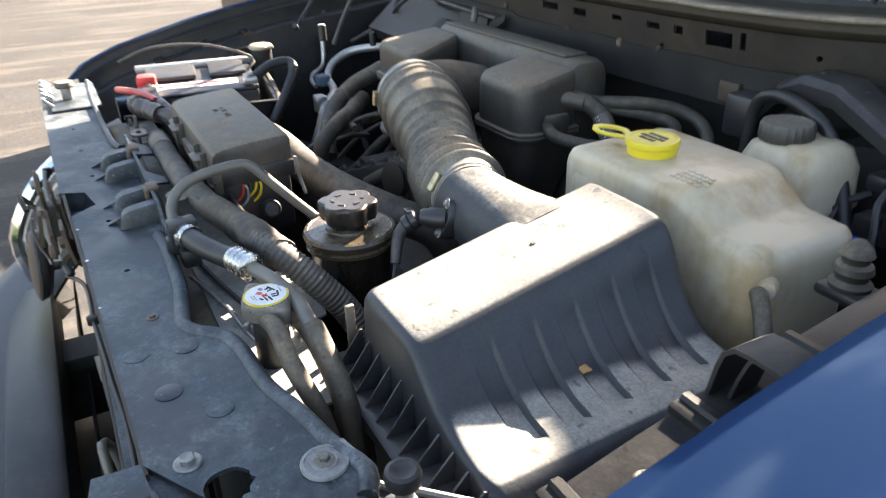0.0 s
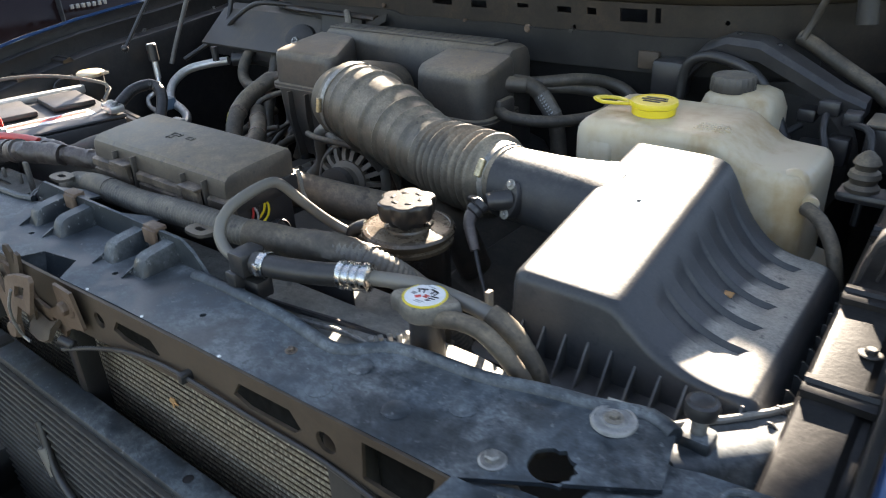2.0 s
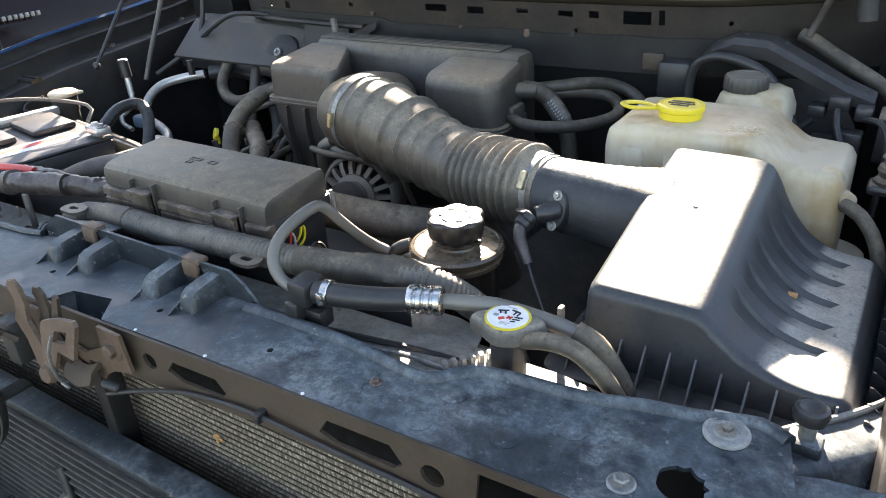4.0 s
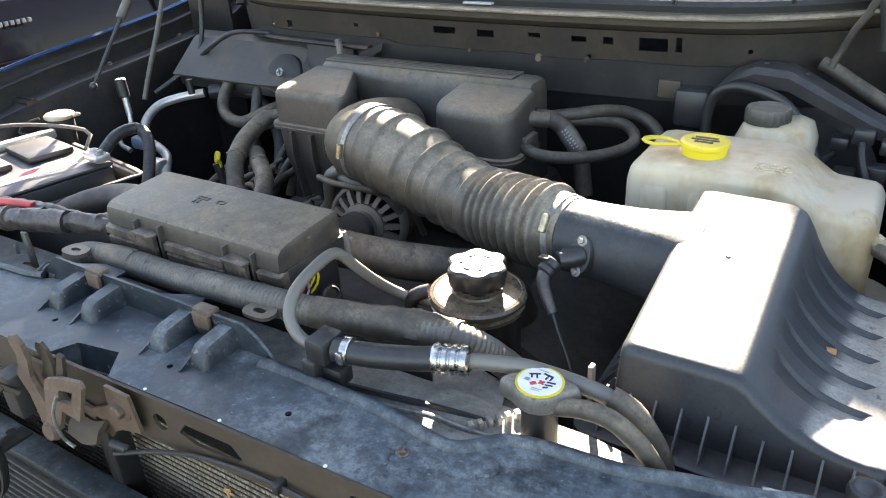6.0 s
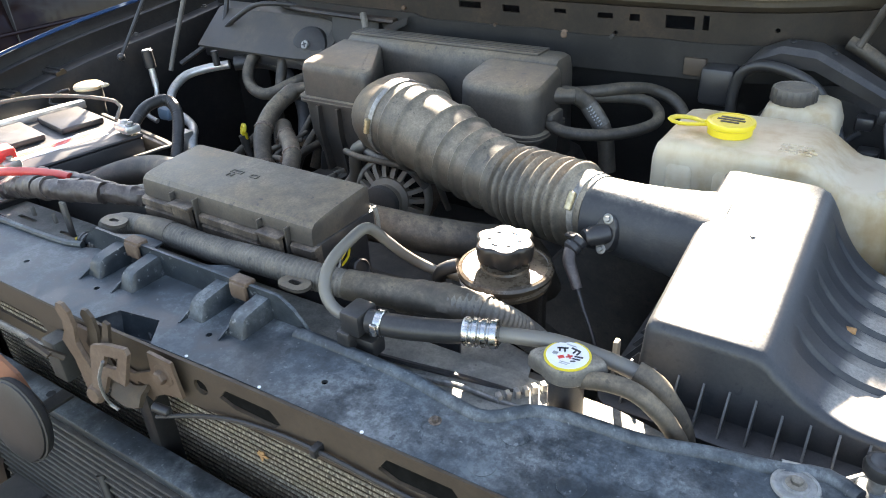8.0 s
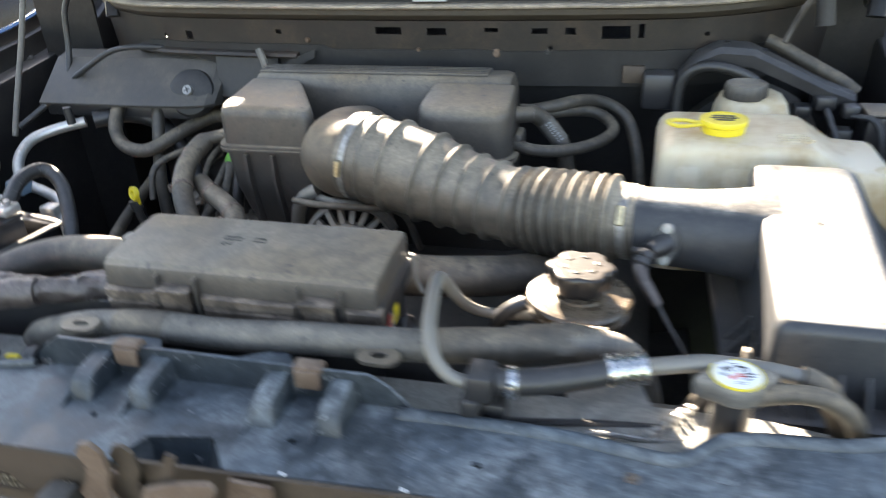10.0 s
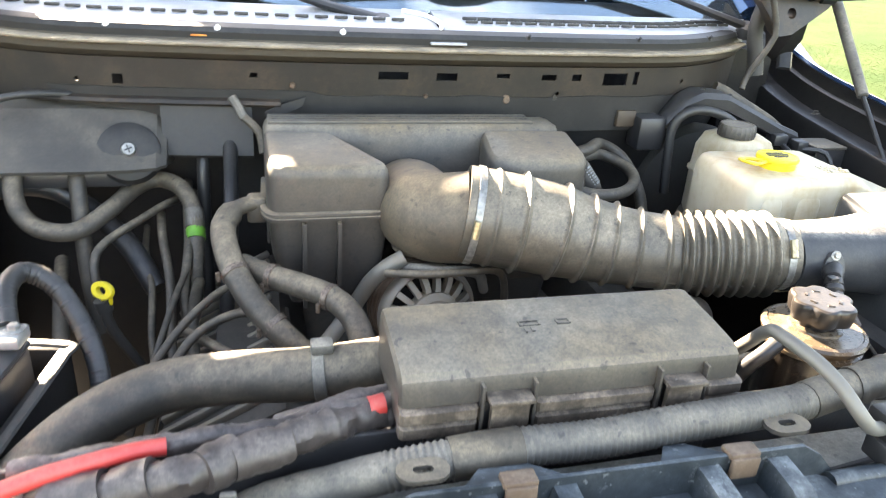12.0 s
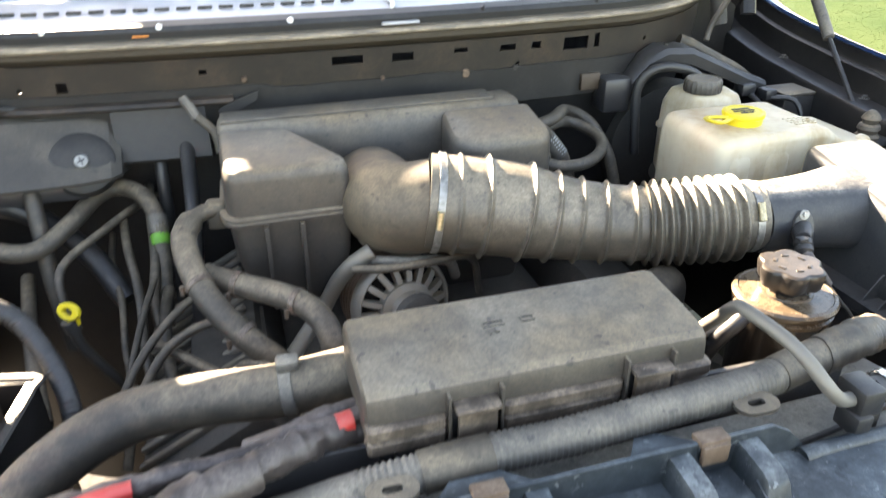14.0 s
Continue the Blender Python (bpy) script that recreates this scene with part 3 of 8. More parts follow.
def firewall():
    root = thing("wall_firewall", "dusty dark steel firewall with slots behind the engine", "firewall", (0, 0.87, 0.9), kind="structure")
    xs = [float(x) for x in np.linspace(WEST, EAST, 31)]
    outer = [(x, 1.235) for x in xs] + [(x, 1.352) for x in xs[::-1]]
    holes = [[(x - w, z - h), (x + w, z - h), (x + w, z + h), (x - w, z + h)] for x, z, w, h in
             ((-0.086, 1.334, 0.025, 0.0065), (0.005, 1.333, 0.018, 0.0065), (0.105, 1.336, 0.012, 0.004), (0.19, 1.334, 0.014, 0.005),
              (0.243, 1.334, 0.009, 0.006), (0.32, 1.331, 0.024, 0.011), (0.362, 1.333, 0.005, 0.012), (-0.515, 1.318, 0.008, 0.008), (-0.31, 1.33, 0.006, 0.004))]
    holes += [ring2d(-0.575, 1.316, 0.004), ring2d(0.47, 1.325, 0.004), ring2d(0.21, 1.305, 0.004)]
    part("upper_panel", plate(outer, holes, 0.004, lambda u, v, w: (u, lip_y(u) + 0.012 + w - 0.12 * (v - 1.3), v)), "firewall", root)
    for x0, x1, y in ((-0.935, -0.785, 0.955), (EAST - 0.004, 0.79, 1.062)):
        part("corner_panel", bx(x0, x1, y, y + 0.006, 0.6, 1.40 if x0 < 0 else 1.36), "innerblack", root, "dark panel closing the corner")
    # rolled gutter under the cowl edge
    rings = []
    for x in np.linspace(WEST, EAST, 41):
        y = lip_y(x)
        rings.append([(x, y + dy, z) for dy, z in ((0.012, 1.352), (0.0, 1.356), (-0.008, 1.364), (-0.008, 1.378), (-0.002, 1.386), (0.012, 1.388), (0.05, 1.388), (0.05, 1.384),
                                                    (0.012, 1.383), (0.002, 1.380), (-0.003, 1.376), (-0.003, 1.366), (0.004, 1.36), (0.016, 1.356))])
    bm = B()
    loft(bm, rings)
    part("cowl_gutter", bm, dusty("brown_edge", (0.036, 0.027, 0.019), (0.115, 0.092, 0.062), 0.45, 0.6, patch=20, side=0.35, blotch=0.9), root, "brown dusty rolled edge of the cowl")
    # thin added flange below the seal, coloured paler to draw a sunlit line
    rings = []
    for x in np.linspace(WEST + 0.03, EAST - 0.03, 41):
        y, d = lip_y(x), 0.0012 * noise.noise((x * 14, 0, 3))
        rings.append([(x, y + dy, z + d) for dy, z in ((-0.004, 1.3785), (-0.029, 1.3775), (-0.0315, 1.3790), (-0.0315, 1.3815), (-0.029, 1.3830), (-0.004, 1.3835))])
    bm = B()
    loft(bm, rings)
    part("pinch_flange", bm, "sunlitedge", root, "thin tan dusty flange edge, coloured pale as a sunlit line")
    # dark insulation pad below the brown strip, lapped with an uneven edge
    xs = [float(x) for x in np.linspace(-0.62, 0.60, 62)]
    pad = [(x, 1.236) for x in xs] + [(x, 1.300 + 0.004 * noise.noise((x * 9, 1, 0)) + (0.006 if x < -0.20 else 0.0)) for x in xs[::-1]]
    part("insulation_pad", plate(pad, [], -0.0035, lambda u, v, w: (u, lip_y(u) + 0.0105 + w - 0.12 * (v - 1.3), v)), "pad", root, "black insulation pad with an uneven top edge")
    bm = B()
    rings = []
    for x in np.linspace(WEST, EAST, 41):
        y = lip_y(x)
        rings.append([(x, y + dy, z) for dy, z in ((0.026, 1.252), (0.032, 1.225), (0.055, 1.18), (0.075, 1.08), (0.09, 0.9), (0.09, 0.45), (0.10, 0.45), (0.10, 0.9), (0.085, 1.08), (0.065, 1.18), (0.044, 1.235), (0.034, 1.252))])
    loft(bm, rings)
    part("lower_panel", bm, "pad", root, "dark padded lower firewall")
    for x, z, r in ((0.114, 1.295, 0.008), (-0.03, 1.30, 0.004), (0.205, 1.298, 0.005), (-0.25, 1.315, 0.005), (-0.62, 1.29, 0.005)):
        bm = B()
        lathe(bm, (x, lip_y(x) + 0.012 - 0.12 * (z - 1.3), z), [(r, 0.0), (r * 1.05, 0.003), (r * 0.7, 0.006)], (0, -1, 0), 14)
        part("plug", bm, "rust" if x < 0.15 else "dark", root)


firewall()


def glass_z(y):
    return 1.418 + (y - 1.0) * 0.60


def base_y(x):
    return 1.0 + 0.10 * x * x


def cowl():
    root = thing("cowl_panel", "weathered grey plastic cowl panel below the windshield", "cowl", (0, 0.95, 1.39))
    for x0, x1 in ((WEST + 0.01, -0.004), (0.004, EAST)):
        rings = []
        for x in np.linspace(x0, x1, 17):
            y1 = base_y(x) + 0.005
            y0 = min(lip_y(x) + 0.034, y1 - 0.056)
            rings.append([(x, y, z) for y, z in ((y0, 1.396), (y0 + 0.006, 1.404), (y0 + 0.05, 1.413), (y1, 1.422), (y1, 1.416), (y0 + 0.05, 1.407), (y0 + 0.008, 1.39))])
        bm = B()
        loft(bm, rings)
        half = part("cowl_half", bm, "cowl", root)
        for i in range(21):
            x = (0.05 + i * 0.0275) if x0 > 0 else (-0.72 + i * 0.032)
            y0 = min(lip_y(x) + 0.075, base_y(x) - 0.036)
            part("vent_slot", bx(x, x + 0.022, y0, y0 + 0.004, 1.4125, 1.4175, 0.001), "blackplastic", half)
            if x0 > 0:
                part("vent_slot", bx(x, x + 0.026, y0 + 0.022, y0 + 0.027, 1.4145, 1.4205, 0.001), "ink", half)
    rings = []
    for x in np.linspace(WEST, EAST, 61):
        y = lip_y(x)
        rings.append([(x, y + dy, z) for dy, z in ((-0.002, 1.386), (-0.004, 1.396), (0.002, 1.403), (0.016, 1.4055), (0.036, 1.4055), (0.040, 1.39))])
    bm = B()
    loft(bm, rings)
    part("rubber_seal", bm, "seal", root, "dark rubber seal strip")
    for i, x in enumerate((-0.7, -0.52, -0.36, -0.17, 0.14, 0.35, 0.52)):
        bm = B()
        lathe(bm, (x, lip_y(x) + 0.004, 1.399), [(0.006, 0), (0.006, 0.003), (0.003, 0.006), (0.0025, 0.012)], (0, -0.8, 0.6), 10)
        part("push_pin", bm, "white" if i < 4 else "blackplastic", root)
    bm = bx(-0.03, 0.03, lip_y(0) - 0.012, lip_y(0) + 0.01, 1.388, 1.392, 0.001)
    part("centre_clip", bm, "cowl", root)
    bm = tube([(-0.005, 0.875, 1.409), (0.0, 0.90, 1.414), (-0.015, 0.95, 1.419), (-0.05, 0.985, 1.423)], 0.004, 8)
    part("seam_strip", bm, "white", root, "pale torn seam strip")
    single("fallen_leaf", bx(-0.40, -0.375, lip_y(-.39) - 0.004, lip_y(-.39) + 0.010, 1.389, 1.392, 0.001, ), "orange", "small orange dry leaf lying on the cowl edge", "leaf")


cowl()


def cab():
    root = thing("pickup_truck", "dark blue pickup truck cab, frame and front wheels", "pickup truck", (0, 2.0, 1.0))
    # windshield: one curved sheet
    def ws(x, t, d):
        y = base_y(x) + t * 0.86
        return Vector((x * (1 - 0.10 * t) - 0.007 * t, y - d * 0.5, glass_z(1.0) + t * 0.52 + 0.03 * math.sin(math.pi * t) + d * 0.86))
    bm = B()
    nx, nt_ = 24, 12
    top = [[bm.verts.new(ws(WEST + 0.01 + (EAST - WEST - 0.01) * i / nx, j / nt_, 0.0)) for i in range(nx + 1)] for j in range(nt_ + 1)]
    low = [[bm.verts.new(ws(WEST + 0.01 + (EAST - WEST - 0.01) * i / nx, j / nt_, -0.005)) for i in range(nx + 1)] for j in range(nt_ + 1)]
    for j in range(nt_):
        for i in range(nx):
            bm.faces.new((top[j][i], top[j][i + 1], top[j + 1][i + 1], top[j + 1][i]))
            bm.faces.new((low[j][i], low[j + 1][i], low[j + 1][i + 1], low[j][i + 1]))
    for i in range(nx):
        bm.faces.new((top[0][i + 1], top[0][i], low[0][i], low[0][i + 1]))
        bm.faces.new((top[nt_][i], top[nt_][i + 1], low[nt_][i + 1], low[nt_][i]))
    for j in range(nt_):
        bm.faces.new((top[j][0], top[j + 1][0], low[j + 1][0], low[j][0]))
        bm.faces.new((top[j + 1][nx], top[j][nx], low[j][nx], low[j + 1][nx]))
    pane = part("windshield", bm, "glass", root, "clean curved glass reflecting the blue sky")
    pane.visible_shadow = False
    rings = []
    for x in np.linspace(-0.79, 0.76, 23):
        zc = 2.001 - 0.018 * abs(x / 0.76) ** 4
        rings.append([(x - 0.06, y, z) for y, z in ((1.84, zc - 0.035), (1.835, zc - 0.015), (1.86, zc), (2.4, zc + 0.03), (3.22, zc), (3.25, zc - 0.04), (2.4, zc - 0.02), (1.88, zc - 0.045))])
    bm = B()
    loft(bm, rings)
    part("roof", bm, "paint", root)
    for s in (-1, 1):
        bm = tube([(s * 0.79 - 0.06, 1.08, 1.43), (s * 0.735 - 0.06, 1.5, 1.70), (s * 0.68 - 0.06, 1.88, 1.93)], 0.035, 8, 0.05, 0.7)
        part("windshield_pillar", bm, "paint", root)
        part("door", bx(s * 0.97, s * 0.90, 1.22, 2.3, 0.55, 1.42, 0.03), "paint", root)
        part("rear_pillar", bx(s * 0.90, s * 0.68, 3.0, 3.24, 0.55, 1.42, 0.02), "paint", root)
    part("rear_wall", bx(-0.72, 0.72, 3.2, 3.24, 0.55, 1.95, 0.01), "seat", root)
    part("cabin_floor", bx(-0.88, 0.88, 1.1, 3.2, 0.52, 0.56, 0.01), "seat", root)
    part("dashboard", bx(-0.85, 0.85, 1.12, 1.55, 1.0, 1.40, 0.05), "seat", root, "dark dashboard top")
    for x in (-0.42, 0.42):
        part("seat", bx(x - 0.27, x + 0.27, 2.15, 2.4, 0.7, 1.65, 0.06), "seat", root)
    tint = plain("tinted_glass", (0.01, 0.011, 0.013), 0.06, 0, 0.1, 5, 0)
    for s in (-1, 1):
        part("side_window", plate([(1.16, 1.40), (2.98, 1.40), (2.98, 1.93), (1.86, 1.93)], [], 0.005, lambda u, v, w: (s * (0.885 - 0.33 * (v - 1.40)) + w, u, v)), tint, root, "dark tinted side glass")
        part("rear_door", bx(s * 0.97, s * 0.90, 2.31, 3.0, 0.55, 1.42, 0.03), "paint", root)
    return root


TRUCK = cab()


def wiper(arm, blade, bridge):
    root = thing("windshield_wiper", "black windshield wiper resting at the foot of the glass", "wiper", arm[0], group="windshield wipers")
    part("arm", tube(arm, lambda s: 0.017 - 0.009 * min(1, s / 0.45), 10, 0.02, 0.55), "cleanrubber", root)
    b = part("blade", tube(blade, 0.011, 8, 0.03, 1.1), "cleanrubber", root)
    part("blade_tip", cyl(blade[0], Vector(blade[0]) * 0.96 + Vector(blade[1]) * 0.04, 0.013, 10, 0.003), "loom", b)
    d = (Vector(blade[-1]) - Vector(blade[0])).normalized()
    c = Vector(bridge)
    rings = []
    for q, k in ((-0.065, 0.5), (-0.045, 0.9), (-0.01, 1.1), (0.03, 1.0), (0.065, 0.6)):
        rings.append([c + d * q + Vector((0, 0.018 * k * math.cos(a), 0.018 * k * math.sin(a))) for a in [math.tau * i / 10 for i in range(10)]])
    bm = B()
    loft(bm, rings)
    part("bridge", bm, "cleanrubber", root)
    bm = B()
    lathe(bm, Vector(arm[0]) - Vector((0, 0, 0.02)), [(0.02, 0), (0.02, 0.02), (0.012, 0.03)], (0, -0.2, 1), 16)
    part("pivot_cap", bm, "blackplastic", root)


wiper([(0.66, 0.995, 1.414), (0.60, 1.011, 1.432), (0.46, 1.05, 1.472), (0.295, 1.072, 1.492), (0.152, 1.068, 1.492), (0.085, 1.05, 1.478)],
      [(-0.209, 1.031, 1.452), (-0.06, 1.04, 1.456), (0.08, 1.047, 1.460), (0.22, 1.054, 1.464), (0.368, 1.062, 1.470)], (0.078, 1.046, 1.470))
wiper([(-0.09, 0.962, 1.408), (-0.184, 0.977, 1.428), (-0.291, 1.015, 1.456), (-0.426, 1.06, 1.486), (-0.60, 1.085, 1.50)],
      [(-0.35, 1.066, 1.464), (-0.46, 1.074, 1.466), (-0.60, 1.088, 1.472), (-0.74, 1.105, 1.478), (-0.80, 1.115, 1.480)], (-0.60, 1.087, 1.482))


def engine_bay_floor():
    root = TRUCK
    for s in (-1, 1):
        part("frame_rail", bx(s * 0.52, s * 0.42, -0.25, 1.6, 0.50, 0.66, 0.01), "dark", root)
        bm = B()
        rings = []
        for i in range(13):
            a = math.pi * i / 12
            yy, zz = 0.42 - 0.46 * math.cos(a), 0.46 + 0.46 * math.sin(a)
            rings.append([(s * 0.66, yy, zz), (s * 0.98, yy, zz), (s * 0.98, yy * 0.985 + 0.006, zz - 0.012), (s * 0.66, yy * 0.985 + 0.006, zz - 0.012)])
        loft(bm, rings)
        part("wheel_liner", bm, "dark", root)
    part("cross_member", bx(-0.5, 0.5, 0.25, 0.4, 0.42, 0.56, 0.015), "dark", root)


engine_bay_floor()


def front_wheel(s):
    bm = B()
    lathe(bm, (s * 0.72, 0.42, 0.38), [(0.25, 0), (0.35, 0.01), (0.38, 0.05), (0.38, 0.2), (0.35, 0.24), (0.25, 0.25)], (s, 0, 0), 40)
    wheel = part("front_wheel", bm, "cleanrubber", TRUCK, "black front tyre")
    bm = B()
    lathe(bm, (s * 0.76, 0.42, 0.38), [(0.25, 0), (0.24, 0.19), (0.10, 0.17), (0.05, 0.19)], (s, 0, 0), 24)
    part("rim", bm, "wheel", wheel)


front_wheel(1)
front_wheel(-1)


def bumper():
    root = thing("front_bumper", "black plastic front bumper before the radiator", "bumper", (0, -0.25, 0.5))
    rings = []
    for x in np.linspace(-1.0, 1.0, 33):
        y = -0.36 + 0.22 * abs(x) ** 3
        rings.append([(x, y + dy, z) for dy, z in ((0.16, 0.70), (0.05, 0.735), (0.0, 0.72), (-0.02, 0.66), (-0.01, 0.56), (0.02, 0.50), (0.035, 0.50), (0.01, 0.57), (0.0, 0.65), (0.02, 0.70), (0.06, 0.72), (0.16, 0.69))])
    bm = B()
    loft(bm, rings)
    part("bumper_shell", bm, "blackplastic", root)
    part("valance", bx(-0.75, 0.75, -0.30, -0.12, 0.42, 0.47, 0.015), "blackplastic", root)
    part("splash_shield", bx(-0.72, 0.72, -0.33, 0.02, 0.47, 0.482, 0.004), "blackplastic", root, "black plastic splash shield")
    part("energy_bar", bx(-0.70, 0.70, -0.24, -0.14, 0.60, 0.72, 0.015), "innerblack", root, "black bumper beam")
    # woven grille of the lower opening
    mesh = B()
    for i in range(22):
        for s in (-1, 1):
            x = -0.92 + i * 0.03
            a, b = Vector((x, -0.10, 0.62)), Vector((x + s * 0.2, -0.14, 0.34))
            lathe(mesh, a, [(0.0022, 0), (0.0022, (b - a).length)], b - a, 4)
    part("lower_mesh", mesh, "blackplastic", root, "black diamond mesh")
    for s in (-1, 1):
        part("mount", bx(s * 0.5, s * 0.42, -0.3, -0.02, 0.56, 0.64, 0.01), "dark", root)


bumper()


def headlight(s):
    root = thing("headlight", "clear headlight with a pale edge beside the fender", "headlight", (s * 0.8, -0.05, 0.95), group="headlights")
    rings = []
    for i in range(9):
        z = 0.76 + 0.28 * i / 8
        rings.append([(s * (0.68 + 0.28 * k / 8), -0.16 + 0.16 * (k / 8) ** 2 + 0.18 * (i / 8) ** 2, z) for k in range(9)] +
                     [(s * (0.68 + 0.27 * k / 8), -0.03 + 0.12 * (k / 8) ** 2 + 0.1 * (i / 8) ** 2, z) for k in range(8, -1, -1)])
    bm = B()
    loft(bm, rings)
    part("lens", bm, plain("headlight_lens", (0.55, 0.55, 0.52), 0.15, 0.2, 0.1, 12, 0), root)
    bm = tube([(s * 0.675, -0.165, 0.75), (s * 0.67, -0.175, 0.86), (s * 0.675, -0.10, 0.98), (s * 0.69, 0.0, 1.05)], 0.016, 8, 0.03)
    part("trim", bm, "chrome", root)


headlight(-1)
headlight(1)


def parked_car():
    root = thing("parked_car", "dark maroon car parked on the gravel next to the truck", "car", (-4.3, 3.0, 0))
    X = -3.5
    rings = []
    for y in np.linspace(1.3, 5.4, 30):
        rings.append([(x, y, z) for x, z in ((X - 0.02, 0.34), (X + 0.03, 0.5), (X + 0.035, 0.72), (X + 0.0, 0.9), (X - 0.03, 1.06), (X - 0.06, 1.10), (X - 0.9, 1.14), (X - 1.7, 1.06), (X - 1.7, 0.34))])
    bm = B()
    loft(bm, rings)
    body = part("body", bm, "maroon", root)
    rings = [rrect(X - 0.86, 3.65, 1.6 - g, 3.0 - g * 1.2, 0.2, z, 4) for z, g in ((1.08, 0.0), (1.35, 0.18), (1.55, 0.38), (1.62, 0.6))]
    bm = B()
    loft(bm, rings)
    part("cabin", bm, plain("dark_car_glass", (0.012, 0.013, 0.015), 0.06, 0, 0.1, 5, 0), root, "dark glass cabin")
    for y in (1.66, 2.78):
        part("door_seam", bx(X - 0.02, X + 0.0385, y, y + 0.006, 0.42, 1.05, 0.001), "ink", body)
    bm = tube([(X + 0.036, 1.35, 0.80), (X + 0.036, 5.3, 0.80)], 0.012, 8, 0.5)
    part("side_moulding", bm, "maroon", body)
    for k in range(7):
        y = 1.72 + 0.033 * k
        part("badge_bar", bx(X + 0.03, X + 0.041, y - 0.011, y + 0.011, 0.985, 1.01, 0.003), "zinc", body, "plain silver bar of a badge")
    for y in (1.9, 4.6):
        bm = B()
        lathe(bm, (X - 0.16, y, 0.34), [(0.2, 0), (0.33, 0.01), (0.34, 0.04), (0.34, 0.18), (0.32, 0.21), (0.22, 0.215)], (1, 0, 0), 36)
        tyre = part("wheel", bm, "cleanrubber", root)
        bm = B()
        lathe(bm, (X - 0.1, y, 0.34), [(0.22, 0), (0.21, 0.14), (0.08, 0.12), (0.05, 0.14)], (1, 0, 0), 20)
        part("rim", bm, "wheel", tyre)


parked_car()

# ---- radiator support and cooling pack ----
ZS = 1.150


def radiator_support():
    root = thing("radiator_support", "dusty navy steel radiator support with a brown slotted front face", "radiator support", (0, 0, 0.9))
    front = [(-0.82, -0.05), (-0.60, -0.052), (-0.42, -0.05), (-0.068, -0.046), (-0.052, -0.012), (0.008, -0.002), (0.036, -0.036), (0.15, -0.0305), (0.3, -0.0265), (0.45, -0.0225), (0.56, -0.0185), (0.60, -0.018)]
    rear = [(0.73, 0.06), (0.715, 0.125), (0.69, 0.135), (0.65, 0.122), (0.60, 0.112), (0.55, 0.098), (0.48, 0.092), (0.445, 0.082), (0.425, 0.062), (0.405, 0.052),
            (0.37, 0.056), (0.31, 0.064), (0.21, 0.066), (0.165, 0.064), (0.15, 0.072), (0.12, 0.074), (-0.20, 0.074), (-0.235, 0.06), (-0.30, 0.05), (-0.60, 0.045), (-0.82, 0.05)]
    outline = front + rear
    holes = [ring2d(x, y, 0.0038, 8) for x, y in ((0.081, 0.008), (0.248, 0.012), (-0.122, 0.004), (-0.27, -0.002), (-0.42, -0.006))]
    rng = random.Random(8)
    holes += [[(0.653 + r * math.cos(a), 0.034 + r * math.sin(a)) for a, r in ((math.tau * k / 26, 0.0172 + (0.0045 if -0.6 < math.cos(math.tau * k / 26 - 0.9) else 0.0) * rng.random()) for k in range(26))]]
    top = part("top_plate", plate(outline, holes, -0.004, lambda u, v, w: (u, v, ZS + w)), "support", root, "top plate with pale dust blotches")
    pocket = [(-0.066, -0.044), (-0.051, -0.0125), (0.007, -0.003), (0.034, -0.0345)]
    low = [(-0.056, -0.042), (-0.044, -0.020), (0.003, -0.013), (0.022, -0.034)]
    bm = B()
    loft(bm, [[(x, y, ZS - 0.001) for x, y in pocket], [(x, y, ZS - 0.006) for x, y in pocket], [(x, y, ZS - 0.026) for x, y in low]], cap0=False)
    part("latch_pocket", bm, "support", root, "pressed pocket behind the latch")
    # rolled rear edge
    line = [(x, y - 0.004, ZS - 0.0022) for x, y in rear[1:14]]
    part("rear_bead", tube(line, 0.0085, 10, 0.012), "support", root)
    part("rear_bead", tube([(-0.235, 0.06, ZS + 0.004), (-0.30, 0.05, ZS + 0.004), (-0.60, 0.045, ZS + 0.004), (-0.82, 0.05, ZS + 0.004)], 0.005, 8, 0.02), "support", root)
    # raised rear flange between the two ends, with gussets
    flange = [(-0.245, 0.0), (-0.225, 0.022), (-0.205, 0.034), (0.135, 0.034), (0.155, 0.022), (0.175, 0.0)]
    part("rear_flange", plate(flange, [], 0.004, lambda u, v, w: (u, 0.068 + w, ZS + v)), "support", root, "navy dusty flange")
    for x in (-0.150, -0.084, 0.044, 0.110):
        w = 0.0112
        rings = []
        for y, h in ((0.0185, 0.0005), (0.0215, 0.006), (0.0245, 0.0145), (0.0285, 0.0195), (0.035, 0.0225), (0.050, 0.0245), (0.0695, 0.0265)):
            rings.append([(x - w - 0.0025, y, ZS - 0.001), (x - w, y, ZS + h * 0.82), (x - w * 0.86, y, ZS + h), (x + w * 0.86, y, ZS + h), (x + w, y, ZS + h * 0.82), (x + w + 0.0025, y, ZS - 0.001)])
        bm = B()
        loft(bm, rings)
        for sx in (-1, 1):
            tail = [[(x + sx * (w + 0.001) + q, 0.006, ZS - 0.001), (x + sx * (w + 0.001) + q, 0.006, ZS + 0.001), (x + sx * (w + 0.001) + q, 0.036, ZS + 0.014), (x + sx * (w + 0.001) + q, 0.040, ZS - 0.001)] for q in (-0.0015, 0.0015)]
            if sx < 0:
                loft(bm, tail)
        part("gusset", bm, "support", root)
    for x in (-0.122, 0.075):
        bm = B()
        box(bm, x - 0.0145, x + 0.0145, 0.064, 0.080, ZS + 0.031, ZS + 0.0375, 0.002)
        box(bm, x - 0.013, x + 0.013, 0.0610, 0.0668, ZS + 0.014, ZS + 0.034, 0.002)
